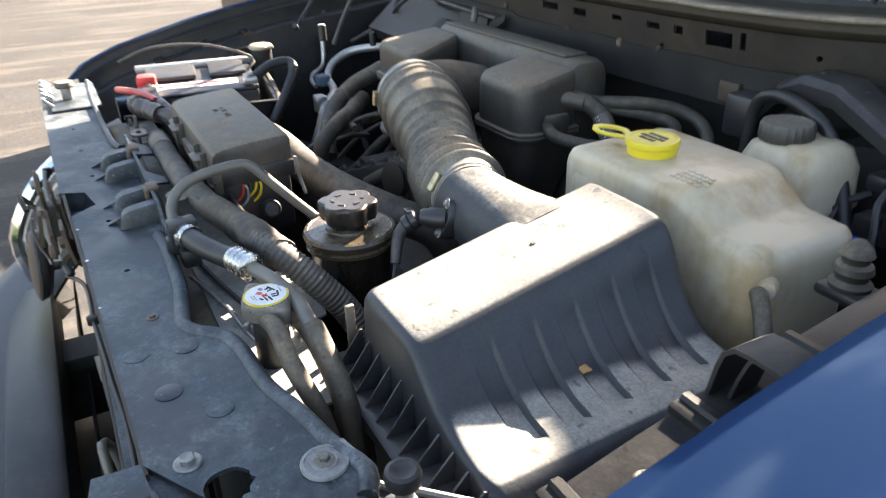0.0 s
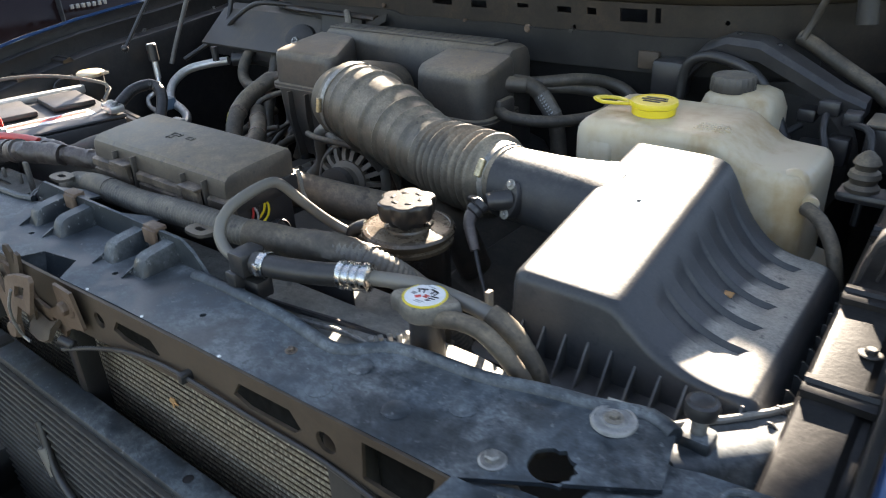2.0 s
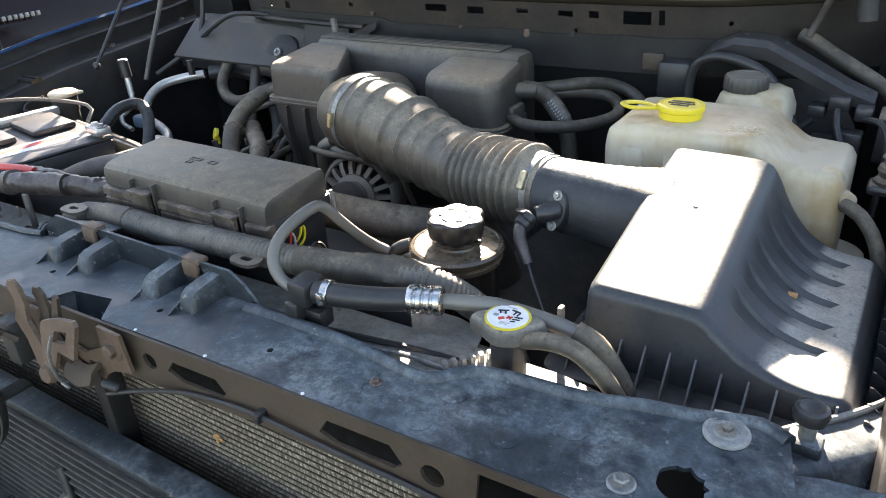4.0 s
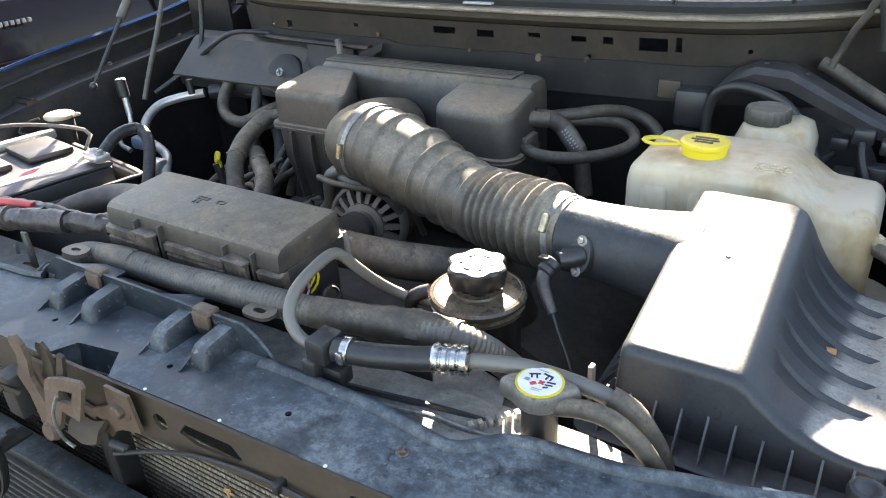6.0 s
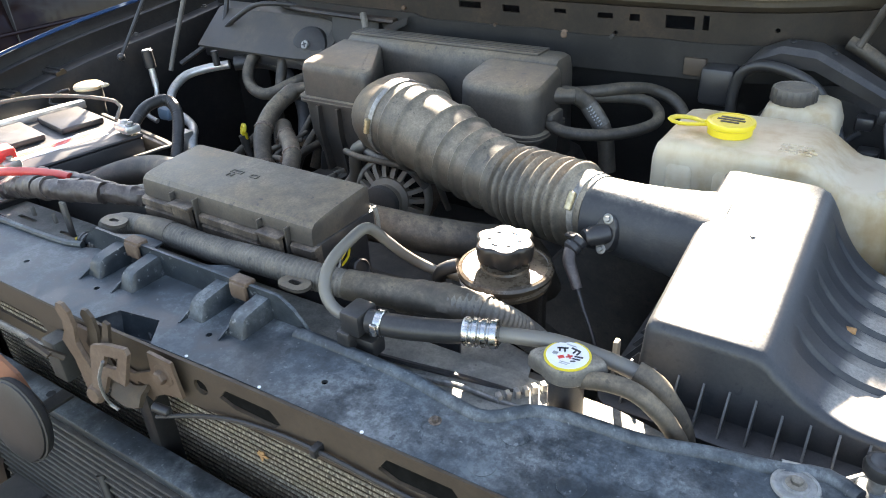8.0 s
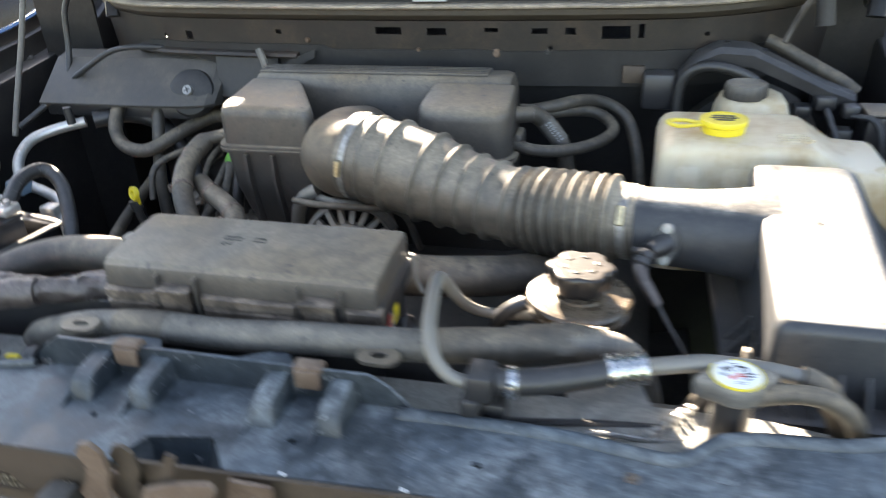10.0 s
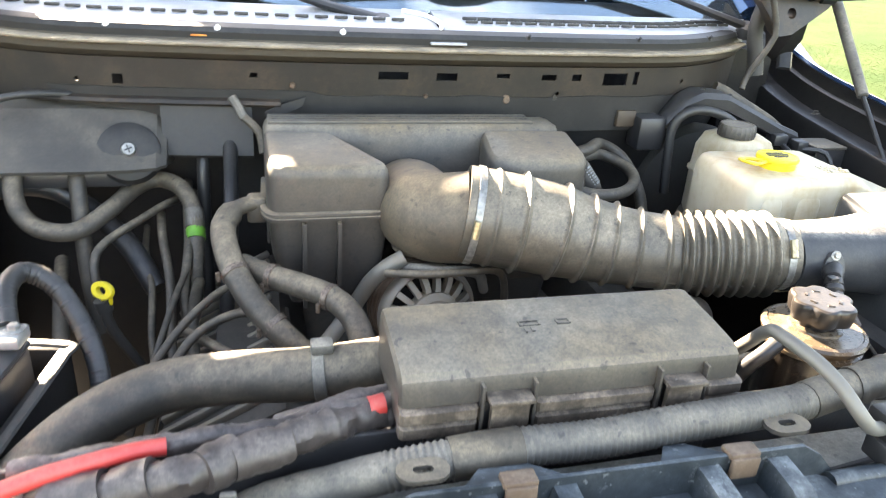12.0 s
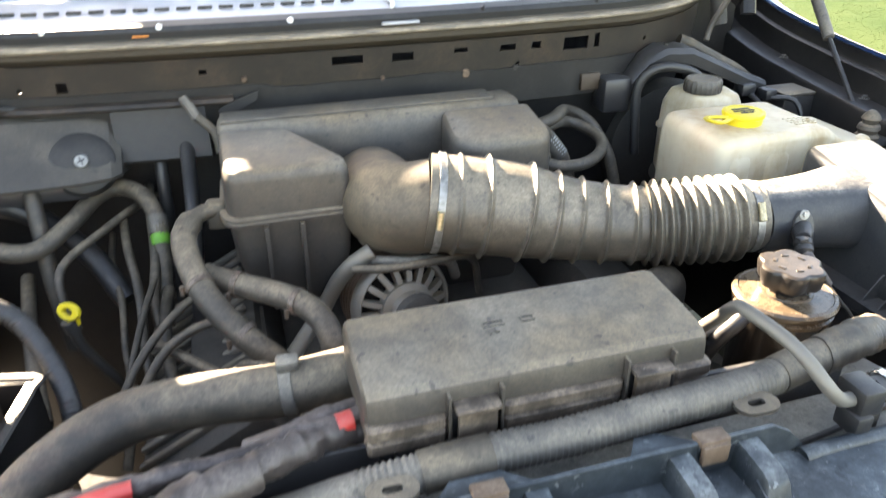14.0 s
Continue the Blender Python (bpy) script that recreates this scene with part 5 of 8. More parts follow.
# ---- air intake ----
def air_filter_box():
    root = thing("air_filter_box", "grey black plastic air filter box with a ribbed sloping lid", "air filter box", (0.63, 0.35, 1.0))

    def top_z(y):
        t = (y - 0.218) / 0.25
        return 1.196 + 0.053 * t

    def section(y, g, h):
        """Lid outline at depth y; g pulls the walls in, h lowers the top."""
        zt = top_z(min(max(y, 0.215), 0.48)) - h
        # shallow sawtooth recesses: the floor sinks towards a sharp far wall
        flute, far = 0.0, min(max((y - 0.22) / 0.25, 0.0), 1.0)
        if 0.250 < y < 0.458:
            q = (y - 0.253) / 0.0445 % 1.0
            flute = -0.0012 - 0.0050 * q / 0.5 if q < 0.5 else -0.0062 * max(0.0, 1 - (q - 0.5) / 0.05)
        pts = [(0.500 + g, 1.128), (0.503 + g, 1.16), (0.504 + g, zt - 0.014), (0.506 + g, zt - 0.006), (0.5105 + g, zt - 0.0015), (0.518 + g, zt)]
        for x in (0.552, 0.578):
            pts.append((x, zt))
        slope = [(0.602, -0.0004), (0.613, -0.0022), (0.6225, -0.0068), (0.6285, -0.0145)]
        pts += [(x, zt + d) for x, d in slope]
        z0, z1 = zt - 0.015, 1.1405 + 0.009 * far - 0.5 * h
        for k in range(1, 19):
            t = k / 18
            x = 0.629 + 0.104 * t
            # concave sweep from the shoulder to the low shelf
            z = z1 + (z0 - z1) * ((1 - t) ** 2.8) + 0.003 * (1 - t)
            pts.append((x - g * t, z + flute * min(1.0, max(0.0, t - 0.06) * 20) * min(1.0, max(0.0, 0.90 - t) * 14)))
        pts += [(0.743 - g, z1 - 0.002), (0.751 - g, z1 - 0.0065), (0.757 - g, z1 - 0.014), (0.760 - g, z1 - 0.023), (0.764 - g, 1.105), (0.50 + g, 1.105)]
        return [(x, y, z) for x, z in pts]

    rings = []
    r = 0.013
    for i in range(7):
        a = math.pi / 2 * i / 6
        rings.append(section(0.205 + r * (1 - math.cos(a)) + 0.0, r * (1 - math.sin(a)) * 0.8, r * (1 - math.sin(a))))
    y = 0.228
    while y < 0.468:
        rings.append(section(y, 0, 0))
        y += 0.0445 / 40
    for i in range(7):
        a = math.pi / 2 * (1 - i / 6)
        rings.append(section(0.489 - r * (1 - math.cos(a)), r * (1 - math.sin(a)) * 0.8, r * (1 - math.sin(a))))
    bm = B()
    loft(bm, rings)
    lid = part("lid", bm, "airbox", root, "scuffed grey lid, flat on top and fluted on its slope", 50)
    bm = B()
    box(bm, -0.026, 0.026, -0.008, 0.008, -0.002, 0.0012, 0.0008, pose(0.641, 0.2385, 1.1675, 0, 50, 0))
    part("raised_tab", bm, "airbox", lid, "pale rubbed tab")
    bm = B()
    lathe(bm, (0.565, 0.368, top_z(0.368) - 0.001), [(0.003, 0), (0.003, 0.0015)], (0, 0, 1), 8)
    part("pin_mark", bm, "ink", lid)
    # flange and lower half
    bm = B()
    loft(bm, [rrect(0.637, 0.345, w, d, 0.02, z) for w, d, z in ((0.33, 0.345, 1.088), (0.335, 0.35, 1.09), (0.335, 0.35, 1.104), (0.328, 0.345, 1.106))])
    part("flange", bm, "blackplastic", root)
    bm = B()
    loft(bm, [rrect(0.637, 0.345, w, d, 0.03, z) for w, d, z in ((0.24, 0.25, 0.86), (0.27, 0.28, 0.90), (0.285, 0.30, 1.089))])
    part("lower_box", bm, "blackplastic", root)

    def fin(m, h, d):
        bm = B()
        t = 0.0011
        tri = [(0, 0), (d, 0), (d * 0.94, 0.004), (0.003, h), (0, h)]
        loft(bm, [[(-t, -u, v) for u, v in tri], [(t, -u, v) for u, v in tri]])
        bmesh.ops.transform(bm, matrix=m, verts=bm.verts)
        part("flange_fin", bm, "finplastic", root)
    for i in range(11):
        fin(pose(0.497 + 0.0245 * i, 0.207, 1.103), 0.040 if i < 6 else 0.032, 0.032)
    for i in range(11):
        fin(pose(0.764, 0.205 + 0.026 * i, 1.105, 0, 0, 90), 0.024, 0.028)
    for i in range(4):
        fin(pose(0.500, 0.225 + 0.026 * i, 1.105, 0, 0, -90), 0.034, 0.026)
    part("spring_clip", bx(0.478, 0.484, 0.196, 0.206, 1.10, 1.165, 0.002), "cast", root)
    # outlet neck
    rings = []
    for t in np.linspace(0, 1, 9):
        c = Vector((0.530 - 0.165 * t, 0.405 + 0.004 * t, 1.190 + 0.002 * t))
        w, h, p = 0.053 - 0.0058 * t, 0.0465 + 0.0007 * t, 2.0 + 1.6 * (1 - t) ** 3
        ring = []
        for k in range(32):
            a = 2 * math.pi * k / 32
            ca, sa = math.cos(a), math.sin(a)
            ring.append(c + Vector((0, w * math.copysign(abs(ca) ** (2 / p), ca), h * math.copysign(abs(sa) ** (2 / p), sa) + 0.21 * (1 - t) ** 2 * w * math.copysign(abs(ca) ** (2 / p), ca))))
        rings.append(ring)
    bm = B()
    loft(bm, rings)
    part("outlet_neck", bm, "neckplastic", root, "short grey duct neck")
    return root


air_filter_box()
single("dry_leaf", bx(0.670, 0.684, 0.342, 0.352, 1.1545, 1.157, 0.001, None), "leaf", "tiny dry brown leaf on the filter box lid", "leaf")


def airflow_sensor():
    root = thing("airflow_sensor", "black airflow sensor plug with a cable on the intake neck", "sensor", (0.40, 0.36, 1.19))
    bm = B()
    ax = Vector((-0.18, -0.93, 0.32))
    m = Matrix.Translation((0.404, 0.357, 1.194)) @ ax.to_track_quat("Z", "X").to_matrix().to_4x4()
    oval = [(0.024 * math.cos(math.tau * k / 24), 0.015 * math.sin(math.tau * k / 24)) for k in range(24)]
    loft(bm, [[m @ Vector((u * k, v * k, z)) for u, v in oval] for k, z in ((1.0, -0.012), (1.0, 0.002), (0.93, 0.004))])
    part("flange", bm, "blackplastic", root)
    for d in (-0.019, 0.019):
        hexbolt(root, m @ Vector((d, 0, 0.004)), 0.0038, ax, "zinc")
    bm = B()
    lathe(bm, (0.404, 0.357, 1.194), [(0.0125, 0), (0.0125, 0.020), (0.0105, 0.023), (0.0105, 0.028), (0.0085, 0.031)], (-0.62, -0.78, 0.05), 20)
    part("sensor_body", bm, "blackplastic", root, "round sensor barrel")
    bm = B()
    lathe(bm, (0.3825, 0.331, 1.195), [(0.0088, 0), (0.0112, 0.002), (0.0112, 0.009), (0.0098, 0.0105), (0.0112, 0.012), (0.0112, 0.018), (0.007, 0.022)], (-0.35, -0.75, -0.56), 18)
    part("plug", bm, "blackplastic", root, "ringed cable plug")
    part("latch_tab", bx(0.367, 0.379, 0.318, 0.328, 1.199, 1.203, 0.001), "blackplastic", root)
    part("boot", tube([(0.376, 0.316, 1.184), (0.379, 0.306, 1.176), (0.388, 0.298, 1.164), (0.398, 0.291, 1.150)], lambda s: 0.0085 - 0.05 * s, 10, 0.005), "tape", root, "ragged taped cable boot")
    part("lead", tube([(0.397, 0.292, 1.152), (0.412, 0.280, 1.13), (0.430, 0.268, 1.105), (0.447, 0.256, 1.06), (0.45, 0.245, 0.98)], 0.0026, 8), "cleanrubber", root)


airflow_sensor()


def intake_hose():
    root = thing("intake_hose", "dusty grey ribbed rubber air intake hose with steel clamps", "intake hose", (0.15, 0.47, 1.19))
    pts = [(0.375, 0.409, 1.194), (0.30, 0.428, 1.189), (0.22, 0.456, 1.183), (0.14, 0.487, 1.187), (0.05, 0.513, 1.204), (-0.045, 0.535, 1.217)]
    fine_len, L = 0.150, 0.445

    def body(s):
        return float(np.interp(s, (0.0, 0.018, 0.026, 0.150, 0.205, 0.240, 0.275, 0.310, 0.365, 0.410), (0.0465, 0.0468, 0.0495, 0.0500, 0.0520, 0.0545, 0.0580, 0.0628, 0.0645, 0.0650)))

    def rad(s):
        r = body(s)
        if 0.026 < s < fine_len:
            r += 0.0092 * (0.5 + 0.5 * math.cos(2 * math.pi * (s - 0.034) / 0.0146)) ** 1.4
        for at, high in ((0.166, 0.0062), (0.203, 0.0055), (0.238, 0.0055), (0.274, 0.0058), (0.311, 0.0060), (0.366, 0.0062), (0.403, 0.0035)):
            d = s - at
            r += high * math.exp(-(d / (0.0026 if d > 0 else 0.0034)) ** 2)
        return r
    part("ribbed_hose", tube(pts, rad, 40, 0.0015), "hoserubber", root, "", 60)
    line = []
    for k, p in enumerate(spline(pts[:-1] + [pts[-1]], 0.02)):
        t = k * 0.02
        line.append(Vector(p) + Vector((-0.12, -0.84, -0.53)).normalized() * (body(t) + 0.0008))
    part("mould_seam", tube(line[1:-1], 0.0012, 6, 0.02), "rubber", root)
    for i, s in ((0, -1), (1, 1)):
        c = Vector(pts[0]) if i == 0 else Vector(pts[-1])
        ax = (Vector(pts[1]) - Vector(pts[0])).normalized() if i == 0 else (Vector(pts[-1]) - Vector(pts[-2])).normalized()
        r = 0.0470 if i == 0 else 0.0660
        start = c + ax * (0.008 if i == 0 else -0.020)
        bm = B()
        lathe(bm, start, [(r, 0), (r + 0.0012, 0.0005), (r + 0.0012, 0.0095), (r, 0.010)], ax, 40, False, False)
        band = part("clamp_band", bm, "zinc", root, "steel worm-drive clamp")
        n = Vector((0.25, -0.85, 0.5)) if i == 0 else Vector((0.1, -1.0, 0.05))
        n = (n - ax * n.dot(ax)).normalized()
        u = ax.cross(n)
        p = start + ax * 0.006 + n * (r + 0.004)
        part("clamp_screw", cyl(p - u * 0.012, p + u * 0.012, 0.0048, 10, 0.001), "brass", band)
    # elbow towards the throttle body
    part("elbow", tube([(-0.03, 0.531, 1.213), (-0.056, 0.540, 1.208), (-0.077, 0.556, 1.203), (-0.090, 0.585, 1.200), (-0.092, 0.63, 1.196), (-0.088, 0.69, 1.18)], 0.0615, 28, 0.012), dusty("brown_dusty_rubber", (0.024, 0.021, 0.018), (0.26, 0.20, 0.13), 0.62, 0.55, side=0.4), root, "smooth dusty elbow")
    part("elbow_seam", tube([(-0.10, 0.525, 1.16), (-0.125, 0.57, 1.15), (-0.12, 0.63, 1.14)], 0.004, 6), "rubber", root)


intake_hose()


def soft_outline(poly, r, k=5):
    """A polygon with its corners rounded, as 2D points."""
    pts = []
    n = len(poly)
    for i in range(n):
        p, a, b = Vector(poly[i]), Vector(poly[i - 1]), Vector(poly[(i + 1) % n])
        q = r[i] if isinstance(r, tuple) else r
        p0, p1 = p + (a - p).normalized() * q, p + (b - p).normalized() * q
        for j in range(k + 1):
            t = j / k
            pts.append(p0 * (1 - t) ** 2 + p * (2 * t * (1 - t)) + p1 * t ** 2)
    return pts


def shrunk(pts, g):
    """The outline pulled in by g metres towards its middle."""
    c = sum(pts, Vector((0, 0))) / len(pts)
    return [p - (p - c).normalized() * g for p in pts]


def resonator():
    root = thing("intake_resonator", "dusty grey plastic two-lobed intake resonator on the engine", "resonator", (-0.05, 0.68, 1.1))
    # rear bar with a flat grooved rail
    prof = [(0.716, 1.10), (0.714, 1.20), (0.718, 1.262), (0.724, 1.279), (0.732, 1.2845), (0.780, 1.2845), (0.788, 1.279), (0.795, 1.262), (0.80, 1.10)]
    bm = B()
    rings = []
    for x, g in ((-0.300, 0.012), (-0.297, 0.004), (-0.290, 0.0), (0.148, 0.0), (0.160, 0.003), (0.166, 0.014)):
        rings.append([(x, y + g * (1 if y < 0.75 else -1), z - (g if z > 1.15 else 0)) for y, z in prof])
    loft(bm, rings)
    part("rear_bar", bm, "plastic", root)
    part("top_rail", bx(-0.293, 0.121, 0.7355, 0.7825, 1.2835, 1.2885, 0.0012), "plastic", root, "lighter flat top rail")
    for y in (0.743, 0.754, 0.765, 0.775):
        part("rail_groove", bx(-0.288, 0.117, y - 0.0009, y + 0.0009, 1.2880, 1.2890), "blackplastic", root)

    def lobe(poly, r, top, zs, zb, taper):
        """top: height at a plan point; zs: seam; zb: bottom of the lower shell."""
        out = soft_outline(poly, r)
        bm = B()
        rings = [[(p.x, p.y, zs) for p in out]]
        for g, d in ((0.0012, 0.016), (0.0028, 0.0085), (0.0065, 0.0030), (0.0125, 0.0004), (0.026, 0.0)):
            rings.append([(p.x, p.y, top(p) - d) for p in shrunk(out, g)])
        loft(bm, rings)
        part("upper_lobe", bm, "plastic", root, "", 30)
        bm = B()
        loft(bm, [[(p.x, p.y, zs + dz) for p in shrunk(out, -g)] for dz, g in ((-0.011, 0.004), (-0.0105, 0.0085), (-0.006, 0.009), (-0.0045, 0.0075), (-0.003, 0.009), (0.0005, 0.0085), (0.002, 0.004))])
        part("seam_flange", bm, "plastic", root, "", 25)
        bm = B()
        loft(bm, [[(p.x, p.y, z) for p in shrunk(out, g)] for z, g in ((zb, taper), (zb + 0.02, taper * 0.75), (zs - 0.07, 0.006), (zs - 0.010, 0.001))])
        part("lower_shell", bm, "plastic", root)

    lobe([(-0.290, 0.577), (-0.137, 0.577), (-0.134, 0.600), (-0.205, 0.722), (-0.300, 0.722), (-0.300, 0.60)], (0.012, 0.014, 0.012, 0.012, 0.006, 0.012), lambda p: 1.2690 + 0.09 * (p.y - 0.577) - 0.015 * (p.x + 0.29), 1.206, 1.06, 0.03)
    lobe([(0.022, 0.640), (0.045, 0.612), (0.160, 0.612), (0.178, 0.634), (0.174, 0.722), (0.030, 0.722)], (0.016, 0.020, 0.016, 0.014, 0.006, 0.006), lambda p: 1.2600 + 0.19 * (p.y - 0.612), 1.186, 1.06, 0.03)
    for x in (-0.252, -0.205):
        bm = B()
        t = 0.0028
        loft(bm, [[(x + q, 0.592, 1.194), (x + q, 0.568, 1.193), (x + q * 1.0, 0.566, 1.15), (x + q, 0.580, 1.06), (x + q, 0.61, 1.06)] for q in (-t, t)])
        part("stiffening_rib", bm, "plastic", root)
    part("side_lug", bx(-0.326, -0.298, 0.612, 0.640, 1.178, 1.216, 0.006), "plastic", root)
    part("side_lug", bx(0.176, 0.190, 0.655, 0.70, 1.180, 1.215, 0.006), "plastic", root)
    part("outlet_spigot", cyl((0.165, 0.70, 1.232), (0.195, 0.725, 1.228), 0.014, 16, 0.002), "plastic", root)


resonator()


# ---- bottles ----
def coolant_tank():
    root = thing("coolant_tank", "cloudy white plastic coolant tank with a yellow cap", "coolant tank", (0.56, 0.6, 1.0))
    bm = B()
    rings = []
    for x, top, g, d in ((0.394, 1.232, 0.012, 0.0), (0.398, 1.243, 0.005, 0.0), (0.406, 1.2505, 0.001, 0.0), (0.418, 1.2530, 0.0, 0.0), (0.575, 1.2532, 0.0, 0.0), (0.587, 1.2520, 0.0, 0.0005), (0.596, 1.2475, 0.0, 0.002),
                         (0.630, 1.2260, 0.0, 0.007), (0.638, 1.2225, 0.0, 0.008), (0.683, 1.2190, 0.0, 0.006), (0.691, 1.2155, 0.002, 0.007), (0.697, 1.2070, 0.005, 0.009), (0.6985, 1.1980, 0.010, 0.012)):
        y0, y1 = 0.530 + g + d, 0.692 - g - d
        rings.append([(x, y, z) for y, z in ((y0 + 0.004, 1.062), (y0, 1.072), (y0, top - 0.014), (y0 + 0.002, top - 0.007), (y0 + 0.006, top - 0.002), (y0 + 0.014, top), (y1 - 0.014, top), (y1 - 0.006, top - 0.002), (y1 - 0.002, top - 0.007), (y1, top - 0.014), (y1, 1.072), (y1 - 0.004, 1.062))])
    loft(bm, rings)
    part("tank_body", bm, "tank", root, "cloudy yellowed white plastic with a lower shoulder", 42)
    # upright flutes of the front wall
    for x, w in ((0.435, 0.030), (0.50, 0.034), (0.567, 0.030)):
        bm = B()
        loft(bm, [rrect(x, 0.535, w * 1.25, 0.018, 0.008, z, 4) for z in (1.066, 1.215)] + [rrect(x, 0.540, w * 1.1, 0.012, 0.005, 1.232, 4)])
        part("flute", bm, "tank", root, "", 50)
    bm = B()
    loft(bm, [rrect(0.648, 0.60, w, d, 0.05, z, 6) for w, d, z in ((0.165, 0.185, 1.062), (0.172, 0.192, 1.064), (0.172, 0.192, 1.069), (0.15, 0.17, 1.072))])
    part("foot_rim", bm, "tank", root)
    bm = B()
    lathe(bm, (0.680, 0.547, 1.2155), [(0.016, -0.008), (0.0125, -0.0015), (0.0085, 0.0006), (0.005, -0.0006), (0.002, -0.001)], (0.12, -0.85, 0.5), 24)
    part("moulded_boss", bm, "tank", root, "", 60)
    bm = B()
    lathe(bm, (0.700, 0.548, 1.190), [(0.0105, -0.006), (0.0095, 0.006), (0.0088, 0.010)], (0.5, -0.8, 0.1), 18)
    part("hose_port", bm, "tank", root)
    rng = random.Random(3)
    for k in range(4):
        x = 0.548
        while x < 0.586:
            w = 0.003 + 0.006 * rng.random()
            part("moulded_text_bar", bx(x, x + w, 0.560 + 0.009 * k, 0.565 + 0.009 * k, 1.2515, 1.2546, 0.0006), "tank", root, "raised unreadable moulded lettering")
            x += w + 0.0025
    c = Vector((0.479, 0.597, 1.252))
    bm = B()
    lathe(bm, c, [(0.027, 0), (0.029, 0.002), (0.0295, 0.011), (0.0315, 0.0125), (0.032, 0.0165), (0.0310, 0.0195), (0.026, 0.0205), (0.025, 0.0195), (0.005, 0.0195)], (0, 0, 1), 40)
    cap = part("cap", bm, "yellow", root, "bright yellow push-on cap")
    for k, w in enumerate((0.030, 0.036, 0.024)):
        y = c.y + 0.009 - 0.009 * k
        part("print_bar", bx(c.x - w / 2, c.x + w / 2, y - 0.0025, y + 0.0025, c.z + 0.0193, c.z + 0.0202), "ink", cap, "unreadable black print")
    part("tether", tube([(0.448, 0.590, 1.266), (0.425, 0.600, 1.266), (0.408, 0.590, 1.268), (0.405, 0.572, 1.270), (0.418, 0.566, 1.268), (0.438, 0.578, 1.266), (0.450, 0.586, 1.265)], 0.0045, 8, 0.008, 0.6), "yellow", cap, "yellow tether loop")
    part("overflow_hose", tube([(0.70, 0.536, 1.187), (0.72, 0.518, 1.184), (0.742, 0.50, 1.160), (0.756, 0.49, 1.11), (0.76, 0.485, 1.04)], 0.0085, 12), "rubber", root)


coolant_tank()


def brake_reservoir():
    root = thing("brake_fluid_reservoir", "white plastic brake fluid reservoir with a black ribbed cap", "reservoir", (0.55, 0.78, 1.1))
    bm = B()
    loft(bm, [rrect(0.541, 0.785, 0.9 * w, 0.9 * d, 0.023, z, 5) for w, d, z in ((0.11, 0.12, 1.08), (0.125, 0.135, 1.10), (0.125, 0.135, 1.17), (0.132, 0.142, 1.173), (0.132, 0.142, 1.179), (0.125, 0.135, 1.182), (0.122, 0.13, 1.222), (0.105, 0.11, 1.246), (0.075, 0.075, 1.255))])
    part("reservoir_body", bm, "tank", root, "", 50)
    bm = B()
    n = 48
    c = Vector((0.527, 0.772, 1.252))
    rr = [0.0312 + (0.0012 if i % 2 else 0) for i in range(n)]
    loft(bm, [[c + Vector((r * k * math.cos(2 * math.pi * i / n), r * k * math.sin(2 * math.pi * i / n), z)) for i, r in enumerate(rr)] for k, z in ((1.0, 0), (1.02, 0.003), (1.0, 0.018), (0.94, 0.022), (0.86, 0.0225), (0.83, 0.021), (0.05, 0.021))])
    part("cap", bm, "plastic", root, "black ribbed screw cap", 25)
    part("master_cylinder", cyl((0.55, 0.66, 1.04), (0.55, 0.92, 1.06), 0.03, 18, 0.004), "cast", root)


brake_reservoir()


def steering_reservoir():
    root = thing("power_steering_reservoir", "oily black power steering reservoir with a lobed cap", "reservoir", (0.313, 0.269, 1.05))
    c = Vector((0.313, 0.269, 0))
    bm = B()
    lathe(bm, c + Vector((0, 0, 1.02)), [(0.03, 0), (0.045, 0.01), (0.050, 0.03), (0.051, 0.122), (0.053, 0.129)], (0, 0, 1), 40)
    part("reservoir_body", bm, "oily", root, "oily dark reservoir with grime", 40)
    bm = B()
    lathe(bm, c + Vector((0, 0, 1.147)), [(0.0522, 0), (0.0558, 0.003), (0.0558, 0.007), (0.0522, 0.009), (0.0527, 0.013), (0.0576, 0.015), (0.0585, 0.019), (0.0563, 0.0225), (0.0522, 0.0238), (0.0512, 0.0230), (0.0500, 0.0230), (0.0315, 0.0230), (0.0300, 0.0234), (0.0290, 0.026), (0.0200, 0.0265)], (0, 0, 1), 48)
    part("flange_lid", bm, "oilylid", root, "glossy oily round lid")
    bm = B()
    n = 72
    prof = [0.0295 + 0.006 * (0.5 + 0.5 * math.cos(6 * 2 * math.pi * i / n)) ** 0.7 for i in range(n)]
    loft(bm, [[c + Vector((r * k * math.cos(2 * math.pi * i / n), r * k * math.sin(2 * math.pi * i / n), z)) for i, r in enumerate(prof)] for k, z in ((0.62, 1.168), (0.64, 1.175), (0.72, 1.182), (0.96, 1.183), (1.0, 1.186), (1.06, 1.200), (1.03, 1.2045), (0.97, 1.206), (0.94, 1.2062), (0.90, 1.2062), (0.1, 1.2062))])
    cap = part("cap", bm, "capblack", root, "six-lobed black cap")
    for k in range(6):
        a = 2 * math.pi * k / 6 + 0.3
        p = c + Vector((0.018 * math.cos(a), 0.018 * math.sin(a), 1.205))
        bm = B()
        box(bm, -0.004, 0.004, -0.002, 0.002, 0.0005, 0.0022, 0.0004, Matrix.Translation(p) @ pose(0, 0, 0, 0, 0, math.degrees(a) + 90))
        part("raised_mark", bm, "capblack", cap)
    part("return_hose", tube([(0.255, 0.255, 1.16), (0.235, 0.25, 1.15), (0.22, 0.26, 1.12), (0.21, 0.28, 1.05)], 0.009, 10), "cleanrubber", root)


steering_reservoir()


